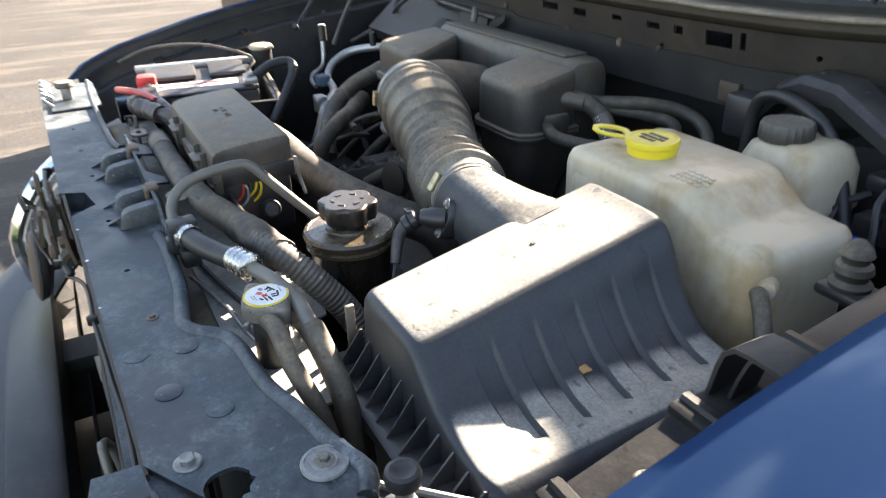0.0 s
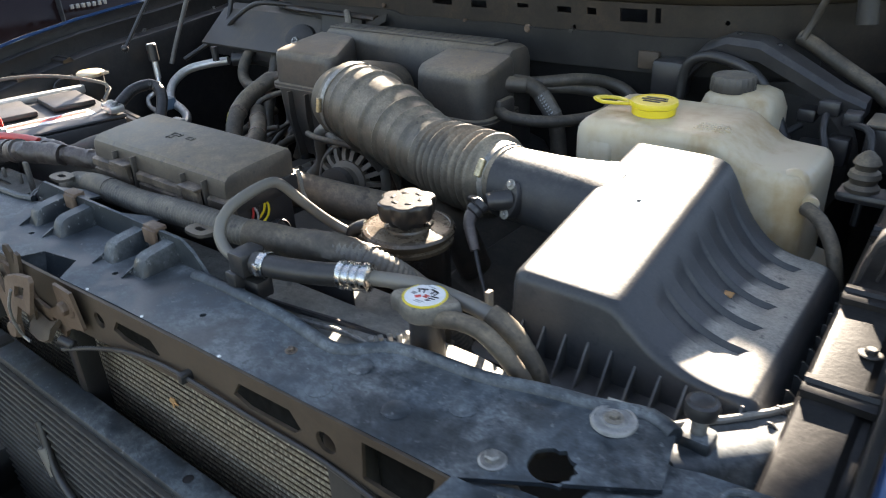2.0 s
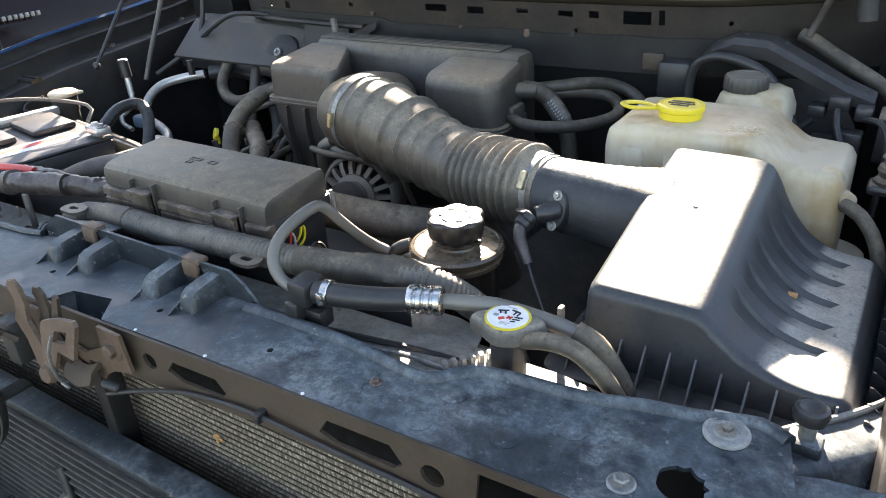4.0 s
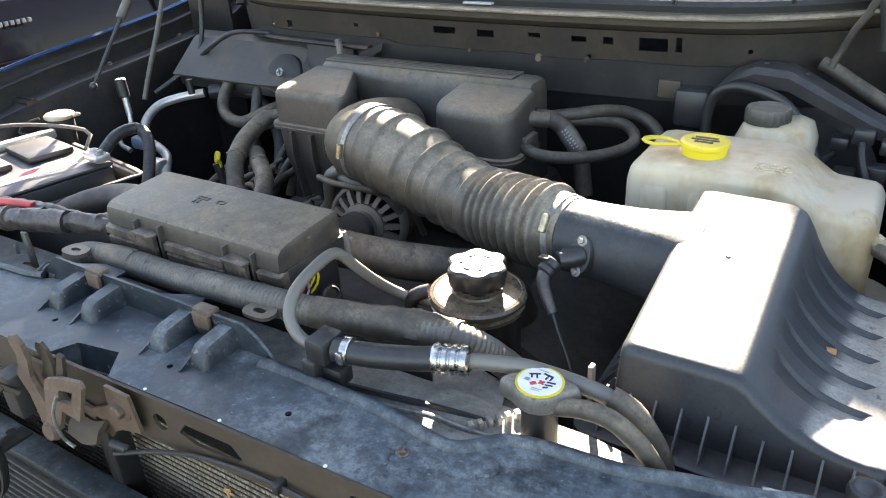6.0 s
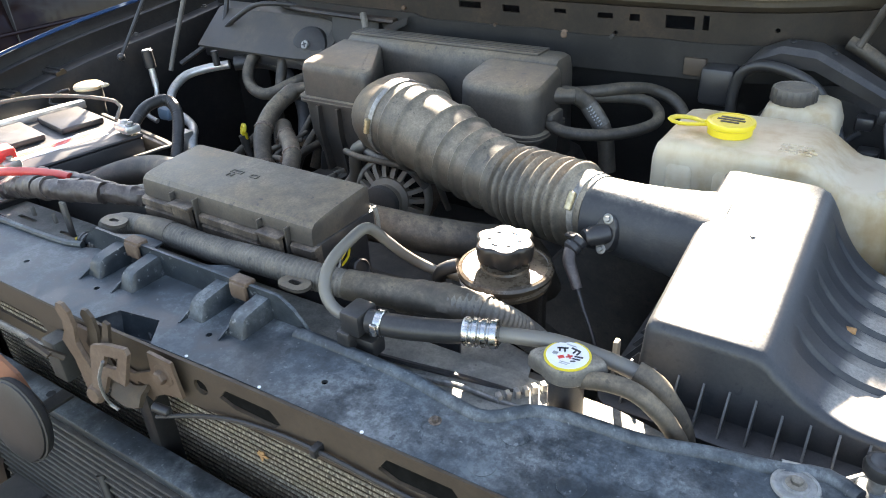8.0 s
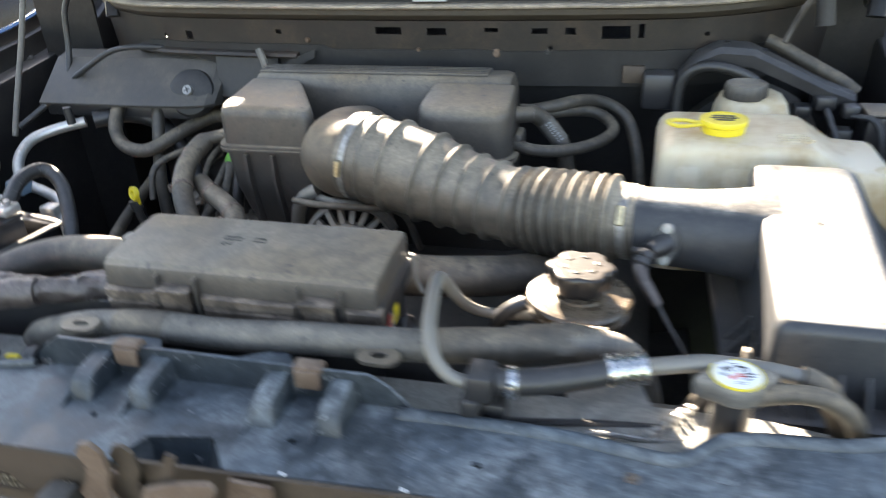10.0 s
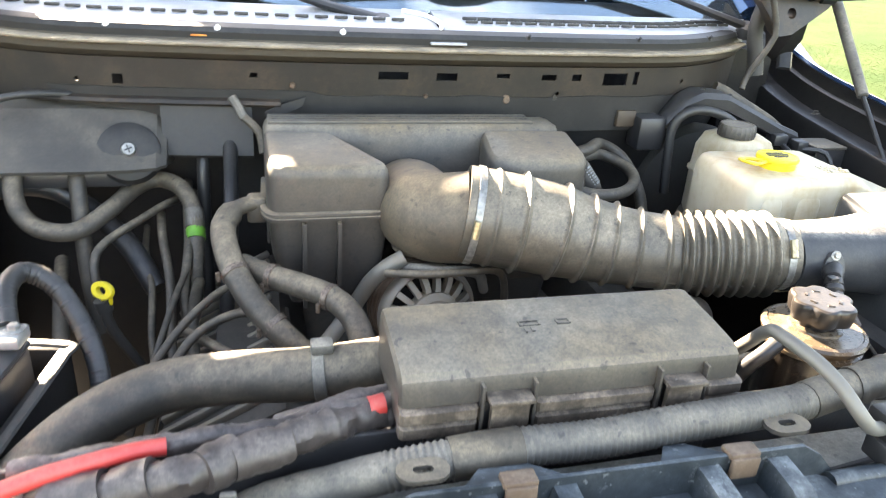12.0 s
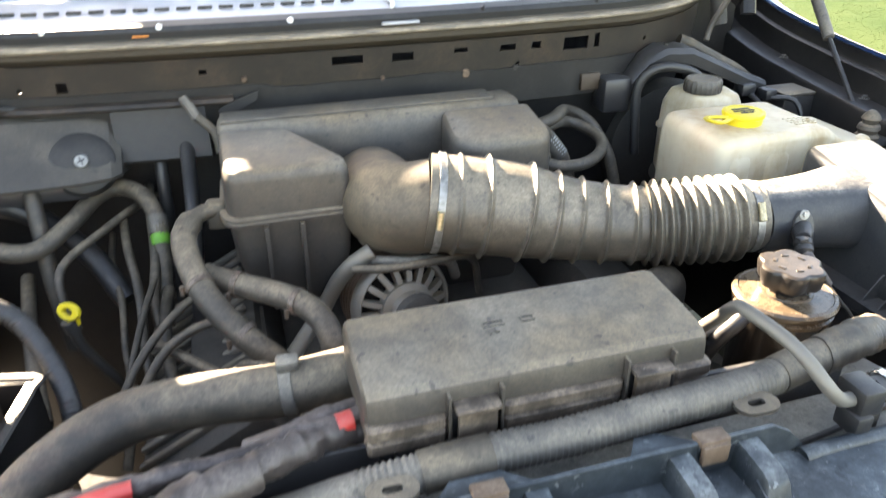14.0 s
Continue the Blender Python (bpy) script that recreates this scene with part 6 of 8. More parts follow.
# ---- fuse box, battery ----
def fuse_box():
    root = thing("fuse_box", "dusty black plastic fuse box with a clipped lid", "fuse box", (-0.03, 0.2, 1.1))
    x0, x1, y0, y1 = -0.198, 0.119, 0.148, 0.262
    prof = [(y1, 1.180), (y1, 1.231), (y1 - 0.0025, 1.2365), (y1 - 0.008, 1.2390), (0.20, 1.2360), (0.166, 1.2325), (0.157, 1.2300), (0.1515, 1.2250), (0.1495, 1.2185), (0.1488, 1.2015), (0.153, 1.2010), (0.153, 1.180)]

    def slab(x, g):
        return [(x, y + (g if y < 0.2 else -g if y > 0.2 else 0), z - (g if z > 1.21 else 0)) for y, z in prof]
    bm = B()
    loft(bm, [slab(x0 - 0.004, 0.006), slab(x0 - 0.0015, 0.0015), slab(x0 + 0.004, 0.0), slab(x1 - 0.006, 0.0), slab(x1 - 0.0015, 0.0012), slab(x1, 0.005)])
    lid = part("lid", bm, "plastic", root, "dusty lid with worn edges", 24)
    part("end_wall", bx(x1 - 0.004, x1 + 0.0025, y0 + 0.006, y1 + 0.001, 1.178, 1.202, 0.002), "blackplastic", root, "black end wall")
    for a, b, name in (((x0 - 0.004), -0.134, "skirt"), (-0.082, 0.032, "skirt"), (0.084, x1 + 0.004, "skirt")):
        ring = [(0.156, 1.171), (0.1445, 1.172), (0.1435, 1.183), (0.147, 1.1845), (0.147, 1.188), (0.1425, 1.189), (0.1425, 1.1985), (0.1480, 1.2005), (0.156, 1.2005)]
        bm = B()
        loft(bm, [[(x, y + g, z) for y, z in ring] for x, g in ((a, 0.003), (a + 0.003, 0), (b - 0.003, 0), (b, 0.003))])
        part(name, bm, "wornplastic", root, "stepped scuffed skirt", 26)
    part("base", bx(x0 + 0.006, x1 - 0.006, 0.160, 0.258, 1.095, 1.182, 0.006), "blackplastic", root)
    for x in (-0.108, 0.058):
        bm = B()
        rings = [[(x + sx * 0.017, y0 + dy, z) for sx in (-1, 1)] + [(x + sx * 0.017, y0 + dy + 0.006, z) for sx in (1, -1)] for dy, z in ((-0.004, 1.158), (-0.008, 1.164), (-0.011, 1.180), (-0.0115, 1.2035), (-0.0115, 1.207))]
        loft(bm, rings)
        latch = part("latch", bm, "wornplastic", root, "sloping clip", 26)
        part("latch_hook", bx(x - 0.020, x + 0.020, y0 - 0.0160, y0 + 0.004, 1.2065, 1.2108, 0.0012), "wornplastic", latch)
        for sx in (-1, 1):
            part("guide_rib", bx(x + sx * 0.0235 - 0.0015, x + sx * 0.0235 + 0.0015, y0 - 0.0065, y0 + 0.003, 1.172, 1.221, 0.0008), "plastic", root)
        part("latch_recess", bx(x - 0.022, x + 0.022, y0 + 0.001, y0 + 0.008, 1.168, 1.2005, 0.001), "blackplastic", root)
    rng = random.Random(5)
    for i in range(9):
        x = x0 + 0.02 + i * 0.033
        part("connector_stub", bx(x, x + 0.016 + 0.006 * rng.random(), y0 - 0.001, y0 + 0.014, 1.150, 1.170, 0.002), "blackplastic", root)
    zt = 1.2372
    for px, py, a, b in ((-0.045, 0.007, 0.020, 0.0015), (-0.045, 0.001, 0.020, 0.0015), (-0.055, 0.004, 0.0015, 0.008), (-0.036, 0.004, 0.0015, 0.008), (-0.045, -0.006, 0.003, 0.007),
                         (-0.052, -0.007, 0.002, 0.007), (-0.012, 0.0, 0.012, 0.0015), (-0.012, 0.007, 0.012, 0.0015), (-0.018, 0.0035, 0.0015, 0.008), (-0.006, 0.0035, 0.0015, 0.008)):
        x, y = -0.024 + px, 0.208 + py
        part("moulded_mark", bx(x - a / 2, x + a / 2, y - b / 2, y + b / 2, zt - 0.0015, zt + 0.0005 + 0.05 * py), "plastic", lid, "moulded lid symbol")
    for col, y, z in (("yellow", 0.203, 1.176), ("red", 0.184, 1.172), ("cleanrubber", 0.193, 1.170), ("yellow", 0.209, 1.168), ("greyprint", 0.190, 1.163)):
        part("wire", tube([(x1 - 0.004, y, z + 0.012), (x1 - 0.002, y + 0.003, z + 0.004), (x1 - 0.002, y, z - 0.010), (x1 - 0.008, y - 0.010, z - 0.022), (x1 - 0.03, y - 0.018, z - 0.04)], 0.0017, 6, 0.006), col, root)
    bm = B()
    lathe(bm, (x1 - 0.010, 0.222, 1.130), [(0.013, 0), (0.014, 0.003), (0.014, 0.020), (0.012, 0.022), (0.010, 0.018)], (0.9, -0.1, 0.3), 18)
    part("round_socket", bm, "blackplastic", root, "round black socket under the end")
    part("strap_end", tube([(x1 + 0.003, 0.264, 1.206), (x1 + 0.005, 0.266, 1.190), (x1 + 0.004, 0.268, 1.172), (x1 + 0.010, 0.272, 1.150)], 0.0028, 6, 0.006), "pale", root, "pale loose strap end")


fuse_box()


def battery():
    root = thing("battery", "dusty black car battery with clamps in a plastic tray", "battery", (-0.64, 0.28, 0.98))
    M = pose(-0.66, 0.305, 0, 0, 0, -9)
    def pb(name, a, mat, parent, label="", bevel=0.004):
        bm = B()
        box(bm, *a, bevel, M)
        return part(name, bm, mat, parent, label)
    case = pb("case", (-0.17, 0.10, -0.16, 0.10, 0.97, 1.144), "blackplastic", root)
    pb("lid", (-0.172, 0.102, -0.162, 0.102, 1.144, 1.152), "blackplastic", root, "dusty black lid")
    pb("cell_cover", (-0.14, -0.02, -0.145, -0.03, 1.152, 1.165), "blackplastic", root)
    pb("cell_cover", (-0.14, -0.02, 0.0, 0.085, 1.152, 1.165), "blackplastic", root)
    pb("label", (0.0, 0.05, -0.13, 0.06, 1.152, 1.1526), "white", root, "white and red worn label", 0)
    pb("label_band", (0.012, 0.03, -0.12, 0.05, 1.1526, 1.1531), "redink", root, "", 0)
    pb("hold_down", (-0.175, -0.155, -0.17, 0.11, 1.150, 1.168), "alu", root, "bright metal hold-down bar")
    for x, y, col in ((0.07, 0.085, "alu"), (0.06, -0.13, "alu")):
        bm = B()
        lathe(bm, M @ Vector((x, y, 1.152)), [(0.010, 0), (0.009, 0.022), (0.006, 0.025)], (0, 0, 1), 16)
        post = part("terminal_post", bm, "alu", root)
        bm = B()
        box(bm, x - 0.018, x + 0.035, y - 0.015, y + 0.015, 1.156, 1.172, 0.004, M)
        part("terminal_clamp", bm, col, post)
        hexbolt(post, M @ Vector((x + 0.026, y, 1.172)), 0.006, mat="zinc")
    bm = B()
    box(bm, 0.045, 0.085, -0.155, -0.115, 1.168, 1.192, 0.006, M)
    part("terminal_cover", bm, "red", root, "red terminal cover")
    # tray
    tray = B()
    for a in ((0.112, 0.122, -0.19, 0.14, 0.98, 1.12), (-0.19, 0.122, 0.13, 0.14, 0.98, 1.12), (-0.19, 0.122, -0.19, 0.14, 0.955, 0.968)):
        box(tray, *a, 0.002, M)
    part("tray", tray, "innerblack", root, "black plastic tray with an open corner")
    rim = [M @ Vector(p) for p in ((-0.19, 0.145, 1.12), (0.0, 0.145, 1.12), (0.118, 0.14, 1.12), (0.124, 0.12, 1.12), (0.124, 0.0, 1.12), (0.124, -0.19, 1.12))]
    part("tray_rim", tube(rim, 0.006, 8, 0.02, 0.6), "dark", root, "scuffed tray rim")
    part("vent_tube", tube([M @ Vector(p) for p in ((0.05, 0.08, 1.175), (0.02, 0.10, 1.20), (-0.05, 0.0, 1.225), (-0.1, -0.12, 1.22), (-0.12, -0.2, 1.19))], 0.0035, 8), "loom", root)


battery()


def washer_filler():
    root = thing("washer_filler", "cream washer bottle filler neck with a flip cap", "filler neck", (-0.852, 0.478, 1.1))
    bm = B()
    lathe(bm, (-0.84, 0.478, 1.08), [(0.024, 0), (0.024, 0.06), (0.027, 0.065), (0.027, 0.095)], (0, 0, 1), 24)
    part("neck", bm, "dark", root, "dirty dark neck")
    bm = B()
    lathe(bm, (-0.84, 0.478, 1.176), [(0.029, 0), (0.031, 0.003), (0.031, 0.007), (0.026, 0.011), (0.008, 0.012)], (0, 0, 1), 28)
    part("cap", bm, "tank", root)
    part("lift_tab", bx(-0.812, -0.796, 0.486, 0.502, 1.180, 1.187, 0.003), "tank", root)
    part("tether", tube([(-0.87, 0.45, 1.178), (-0.895, 0.43, 1.17), (-0.89, 0.41, 1.155), (-0.86, 0.43, 1.15)], 0.003, 6), "cleanrubber", root)


washer_filler()

# ---- engine, hoses and wiring ----
def hose(name, pts, r, mat, label, category="hose", n=16, step=0.01, group="", lump=0.0):
    return single(name, lumpy(tube(pts, r, n, step), lump) if lump else tube(pts, r, n, step), mat, label, category, group)


def engine():
    root = thing("engine", "grimy engine block with ribbed cover deep in the bay", "engine", (0, 0.6, 0.6))
    bm = B()
    loft(bm, [rrect(-0.02, 0.62, w, d, 0.05, z, 4) for w, d, z in ((0.46, 0.46, 0.5), (0.55, 0.5, 0.8), (0.5, 0.46, 0.93), (0.36, 0.4, 0.97))])
    part("block", bm, "dark", root)
    for s in (-1, 1):
        M = pose(s * 0.33 - 0.02, 0.66, 0.93, 0, s * 28, 0)
        bm = B()
        box(bm, -0.10, 0.10, -0.24, 0.24, -0.06, 0.045, 0.025, M)
        cover = part("valve_cover", bm, "dark", root, "dirty valve cover")
        for k in range(14 if s < 0 else 0):
            bm = B()
            y = -0.21 + 0.032 * k
            box(bm, -0.085, 0.085, y, y + 0.010, 0.044, 0.055, 0.003, M)
            part("cooling_rib", bm, "cast", cover)
    bm = B()
    loft(bm, [rrect(0.02, 0.80, w, d, 0.03, z, 4) for w, d, z in ((0.30, 0.16, 0.95), (0.32, 0.18, 1.03), (0.28, 0.15, 1.08), (0.2, 0.12, 1.10))])
    part("intake_manifold", bm, "dark", root)
    part("front_cover", bx(-0.18, 0.20, 0.36, 0.42, 0.6, 1.0, 0.03), "dark", root)
    bm = B()
    lathe(bm, (0.02, 0.36, 0.86), [(0.02, 0), (0.07, 0.005), (0.075, 0.02), (0.06, 0.03), (0.075, 0.04), (0.07, 0.05)], (0, -1, 0), 28)
    part("pulley", bm, "dark", root)
    part("throttle_body", cyl((0.02, 0.72, 1.16), (0.10, 0.78, 1.14), 0.05, 20, 0.006), "cast", root)
    part("coil_cover", bx(-0.38, -0.27, 0.55, 0.70, 0.98, 1.0, 0.006), "dark", root)


engine()


def alternator():
    root = thing("alternator", "dirty aluminium alternator with vented housing and rusty core", "alternator", (-0.055, 0.53, 1.0))
    c, ax = Vector((-0.088, 0.597, 1.046)), Vector((0.22, -1.0, 0.14)).normalized()
    q = ax.to_track_quat("Z", "Y")
    bm = B()
    lathe(bm, c - ax * 0.03, [(0.066, 0), (0.0705, 0.008), (0.0705, 0.056), (0.067, 0.062)], ax, 40)
    core = part("rusty_core", bm, "rust", root, "rusty laminated core")
    for h in (0.012, 0.022, 0.032, 0.042):
        bm = B()
        lathe(bm, c + ax * (h - 0.03), [(0.0702, 0), (0.0716, 0.0006), (0.0716, 0.004), (0.0702, 0.0046)], ax, 40, False, False)
        part("lamination", bm, "rust", core)
    bm = B()
    lathe(bm, c + ax * 0.030, [(0.071, 0), (0.0755, 0.003), (0.0755, 0.014), (0.0725, 0.020), (0.068, 0.0225), (0.0655, 0.0205), (0.064, 0.010)], ax, 44, True, False)
    part("housing", bm, "cast", root, "dull aluminium end ring")
    # black disc painting shade into the gaps between the ribs
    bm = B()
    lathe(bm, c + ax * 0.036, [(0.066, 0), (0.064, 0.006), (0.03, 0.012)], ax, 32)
    part("rib_gap_shade", bm, "shadeblack", root, "black disc painting the shade behind the ribs")
    for k in range(18):
        a = 2 * math.pi * k / 18
        M = Matrix.Translation(c + ax * 0.030) @ q.to_matrix().to_4x4() @ pose(0, 0, 0, 0, 0, math.degrees(a))
        bm = B()
        side = [(0.030, 0.034), (0.052, 0.030), (0.063, 0.024), (0.070, 0.017), (0.070, 0.010), (0.060, 0.014), (0.030, 0.022)]
        loft(bm, [[M @ Vector((u, w, v)) for u, v in side] for w in (-0.0042, 0.0042)])
        part("vent_rib", bm, "cast", root)
    bm = B()
    lathe(bm, c + ax * 0.048, [(0.040, 0), (0.042, 0.006), (0.040, 0.018), (0.030, 0.022), (0.026, 0.03), (0.01, 0.031)], ax, 32)
    part("hub", bm, "cast", root)
    bm = B()
    lathe(bm, c + ax * 0.086, [(0.03, 0), (0.034, 0.004), (0.028, 0.012), (0.034, 0.02), (0.02, 0.024)], ax, 24)
    part("pulley", bm, "dark", root)


alternator()

# corrugated wiring loom along the back of the support
L1 = [(-0.35, 0.165, 1.09), (-0.305, 0.143, 1.126), (-0.26, 0.130, 1.146), (-0.215, 0.120, 1.163), (-0.165, 0.116, 1.172), (-0.105, 0.116, 1.176), (-0.03, 0.117, 1.175), (0.057, 0.116, 1.183), (0.12, 0.119, 1.184),
      (0.184, 0.130, 1.180), (0.25, 0.147, 1.177), (0.305, 0.156, 1.181), (0.345, 0.172, 1.170), (0.368, 0.20, 1.14), (0.385, 0.235, 1.09), (0.40, 0.26, 1.02)]


def main_loom():
    root = thing("wiring_loom", "fat dusty grey corrugated wiring loom along the radiator support", "wiring loom", (0.05, 0.13, 1.15))
    part("conduit", tube(L1, lambda s: 0.0168 + 0.0010 * noise.noise((s * 60, 0, 0)) if s < 0.16 else ribbed(0.0156, 0.0058, 0.0019)(s), 18, 0.00145), "loom", root, "", 70)
    for i, s in enumerate((4, 9)):
        a, b = Vector(L1[s]), Vector(L1[s + 1])
        part("tape_wrap", tube([a, (a + b) / 2 + Vector((0, 0, 0.001)), b], 0.0182, 16, 0.01), "rubber", root, "brittle tape wrap")
    rag = B()
    line = spline(L1[10:13], 0.004)
    rings = []
    for k, p in enumerate(line):
        rings.append([p + Vector((0, 0.0198 * math.cos(a), 0.0198 * math.sin(a))) * (1 + 0.05 * noise.noise((k * 0.5, a, 0))) for a in [2 * math.pi * j / 16 for j in range(16)]])
    loft(rag, rings)
    part("tape_wrap", lumpy(rag, 0.0025), "rubber", root, "ragged dusty tape")


main_loom()

RADHOSE = hose("upper_radiator_hose", [(-0.58, 0.20, 1.04), (-0.52, 0.245, 1.095), (-0.47, 0.28, 1.122), (-0.41, 0.305, 1.135), (-0.34, 0.298, 1.145), (-0.27, 0.275, 1.158), (-0.20, 0.272, 1.165), (-0.08, 0.292, 1.165), (0.04, 0.305, 1.152), (0.13, 0.335, 1.136), (0.20, 0.375, 1.120), (0.26, 0.42, 1.10), (0.28, 0.45, 1.02)],
     0.0265, "rubber", "thick dusty black upper radiator hose", n=22)


def hose_band():
    bm = B()
    lathe(bm, (-0.262, 0.2735, 1.1585), [(0.0275, 0), (0.029, 0.001), (0.029, 0.012), (0.0275, 0.013)], (1, -0.12, 0.12), 24, False, False)
    root = part("hose_strap", bm, "loom", RADHOSE, "grey plastic strap")
    part("strap_head", bx(-0.266, -0.244, 0.262, 0.280, 1.186, 1.197, 0.003), "loom", root)


hose_band()


def ac_line():
    root = thing("air_conditioning_line", "aluminium air conditioning pipe with a crimped black hose", "refrigerant line", (0.25, 0.1, 1.15))
    part("bent_pipe", tube([(0.236, 0.082, 1.180), (0.212, 0.078, 1.186), (0.196, 0.082, 1.202), (0.187, 0.100, 1.218), (0.182, 0.128, 1.226), (0.176, 0.172, 1.228), (0.177, 0.190, 1.222), (0.180, 0.215, 1.193), (0.184, 0.240, 1.164), (0.195, 0.262, 1.140), (0.222, 0.272, 1.130), (0.27, 0.272, 1.134)], 0.0068, 12, 0.006), "pipe", root, "dull bent aluminium pipe")
    part("rubber_hose", tube([(0.252, 0.084, 1.182), (0.29, 0.092, 1.182), (0.33, 0.110, 1.180), (0.352, 0.120, 1.181)], 0.0128, 18, 0.008), "cleanrubber", root, "clean black rubber hose")
    a, b = Vector((0.348, 0.119, 1.181)), Vector((0.385, 0.131, 1.182))
    ax = b - a
    bm = B()
    lathe(bm, a, [(0.0145, 0), (0.0155, 0.002), (0.0155, 0.006), (0.0132, 0.0075), (0.0132, 0.009), (0.0155, 0.0105), (0.0155, 0.015), (0.0132, 0.0165), (0.0132, 0.018), (0.0155, 0.0195), (0.0155, 0.024), (0.0132, 0.0255), (0.0132, 0.027), (0.0155, 0.0285), (0.0155, 0.035), (0.010, 0.038)], ax, 28)
    part("crimp_ferrule", bm, "steel", root, "shiny ringed crimp ferrule")
    part("metal_pipe", tube([(0.38, 0.130, 1.182), (0.41, 0.137, 1.184), (0.438, 0.142, 1.186), (0.468, 0.150, 1.180), (0.50, 0.150, 1.178), (0.522, 0.150, 1.174)], 0.0082, 14, 0.008), "pipe", root)
    part("sleeve", tube([(0.518, 0.150, 1.175), (0.538, 0.151, 1.166), (0.553, 0.156, 1.142), (0.566, 0.160, 1.112), (0.575, 0.165, 1.05)], 0.0118, 14, 0.008), "rubber", root)
    for t, rr in ((0.262, 0.0142),):
        bm = B()
        lathe(bm, (t, 0.0862, 1.182), [(rr, 0), (rr + 0.001, 0.0008), (rr + 0.001, 0.008), (rr, 0.0088)], (1, 0.2, 0), 24, False, False)
        part("band_clamp", bm, "steel", root)
        part("band_screw", bx(t + 0.001, t + 0.009, 0.069, 0.075, 1.176, 1.19, 0.002), "steel", root)
    bm = B()
    box(bm, 0.226, 0.252, 0.066, 0.100, 1.168, 1.196, 0.004)
    box(bm, 0.222, 0.240, 0.062, 0.090, 1.150, 1.172, 0.003)
    box(bm, 0.236, 0.262, 0.074, 0.096, 1.140, 1.162, 0.003)
    part("connector_block", bm, "cleanrubber", root, "black quick-connect block")


ac_line()
hose("cooler_hose_upper", [(0.475, 0.118, 1.172), (0.505, 0.118, 1.180), (0.53, 0.117, 1.180), (0.548, 0.117, 1.170), (0.562, 0.123, 1.150), (0.575, 0.135, 1.11), (0.58, 0.145, 1.04)], 0.0088, "rubber", "dusty rubber hose from the radiator neck")
hose("vent_hose", [(0.46, 0.150, 1.16), (0.445, 0.165, 1.13), (0.43, 0.18, 1.08), (0.42, 0.19, 1.0)], 0.011, "rubber", "dusty rubber hose beside the radiator cap")


def shroud_edge():
    root = thing("fan_shroud", "black fan shroud with bright sunlit edge behind the radiator", "fan shroud", (0, 0.2, 0.7))
    outer = [(-0.55, 0.55), (0.44, 0.55), (0.44, 1.085), (-0.55, 1.085)]
    part("shroud_panel", plate(outer, [ring2d(-0.05, 0.80, 0.23, 40)], 0.006, lambda u, v, w: (u, 0.19 + w, v)), "blackplastic", root)
    # added lip, tall enough to keep the low sun off the radiator top
    part("sun_block_lip", bx(-0.55, 0.31, 0.165, 0.171, 1.085, 1.166, 0.002), "blackplastic", root, "upright black lip added on the shroud to block the sun")
    part("shroud_top", bx(-0.55, 0.44, 0.132, 0.196, 1.082, 1.09, 0.003), "plastic", root)
    for k in range(7):
        a = 2 * math.pi * k / 7
        bm = B()
        box(bm, 0.04, 0.215, -0.03, 0.03, -0.002, 0.002, 0.001, pose(-0.05, 0.24, 0.80, 90, 0, 0) @ pose(0, 0, 0, 0, 0, math.degrees(a)) @ pose(0, 0, 0, 25, 0, 0))
        part("fan_blade", bm, "blackplastic", root)
    part("fan_hub", cyl((-0.05, 0.21, 0.8), (-0.05, 0.29, 0.8), 0.06, 24, 0.005), "dark", root)


shroud_edge()

# passenger side: battery leads and taped loom
LOOM = hose("taped_loom", [(-0.56, 0.13, 1.14), (-0.495, 0.122, 1.160), (-0.43, 0.118, 1.176), (-0.37, 0.118, 1.184), (-0.32, 0.133, 1.186), (-0.285, 0.152, 1.182), (-0.25, 0.172, 1.176), (-0.205, 0.19, 1.17), (-0.17, 0.20, 1.16)],
     lambda s: 0.0165 + 0.0026 * noise.noise((s * 45, 0, 0)) + 0.0016 * noise.noise((s * 170, 3, 0)) - 0.004 * min(1, s / 0.42), "tape", "lumpy tape-wrapped wiring loom", "wiring loom", 20, 0.003, lump=0.0035)
hose("battery_cable", [(-0.62, 0.100, 1.168), (-0.507, 0.113, 1.188), (-0.463, 0.128, 1.191), (-0.41, 0.143, 1.191), (-0.385, 0.148, 1.189)], 0.0070, "red", "thick red positive battery cable", "cable")
hose("battery_cable", [(-0.50, 0.16, 1.17), (-0.40, 0.155, 1.184), (-0.34, 0.16, 1.184), (-0.29, 0.175, 1.176), (-0.24, 0.195, 1.18), (-0.19, 0.21, 1.175)], 0.009, "tape", "black taped battery cable entering the fuse box", "cable", 14, 0.004, lump=0.0025)
hose("battery_cable", [(-0.30, 0.20, 1.16), (-0.26, 0.188, 1.178), (-0.225, 0.185, 1.180), (-0.19, 0.195, 1.182)], 0.0085, "tape", "short black fuse box cable", "cable")


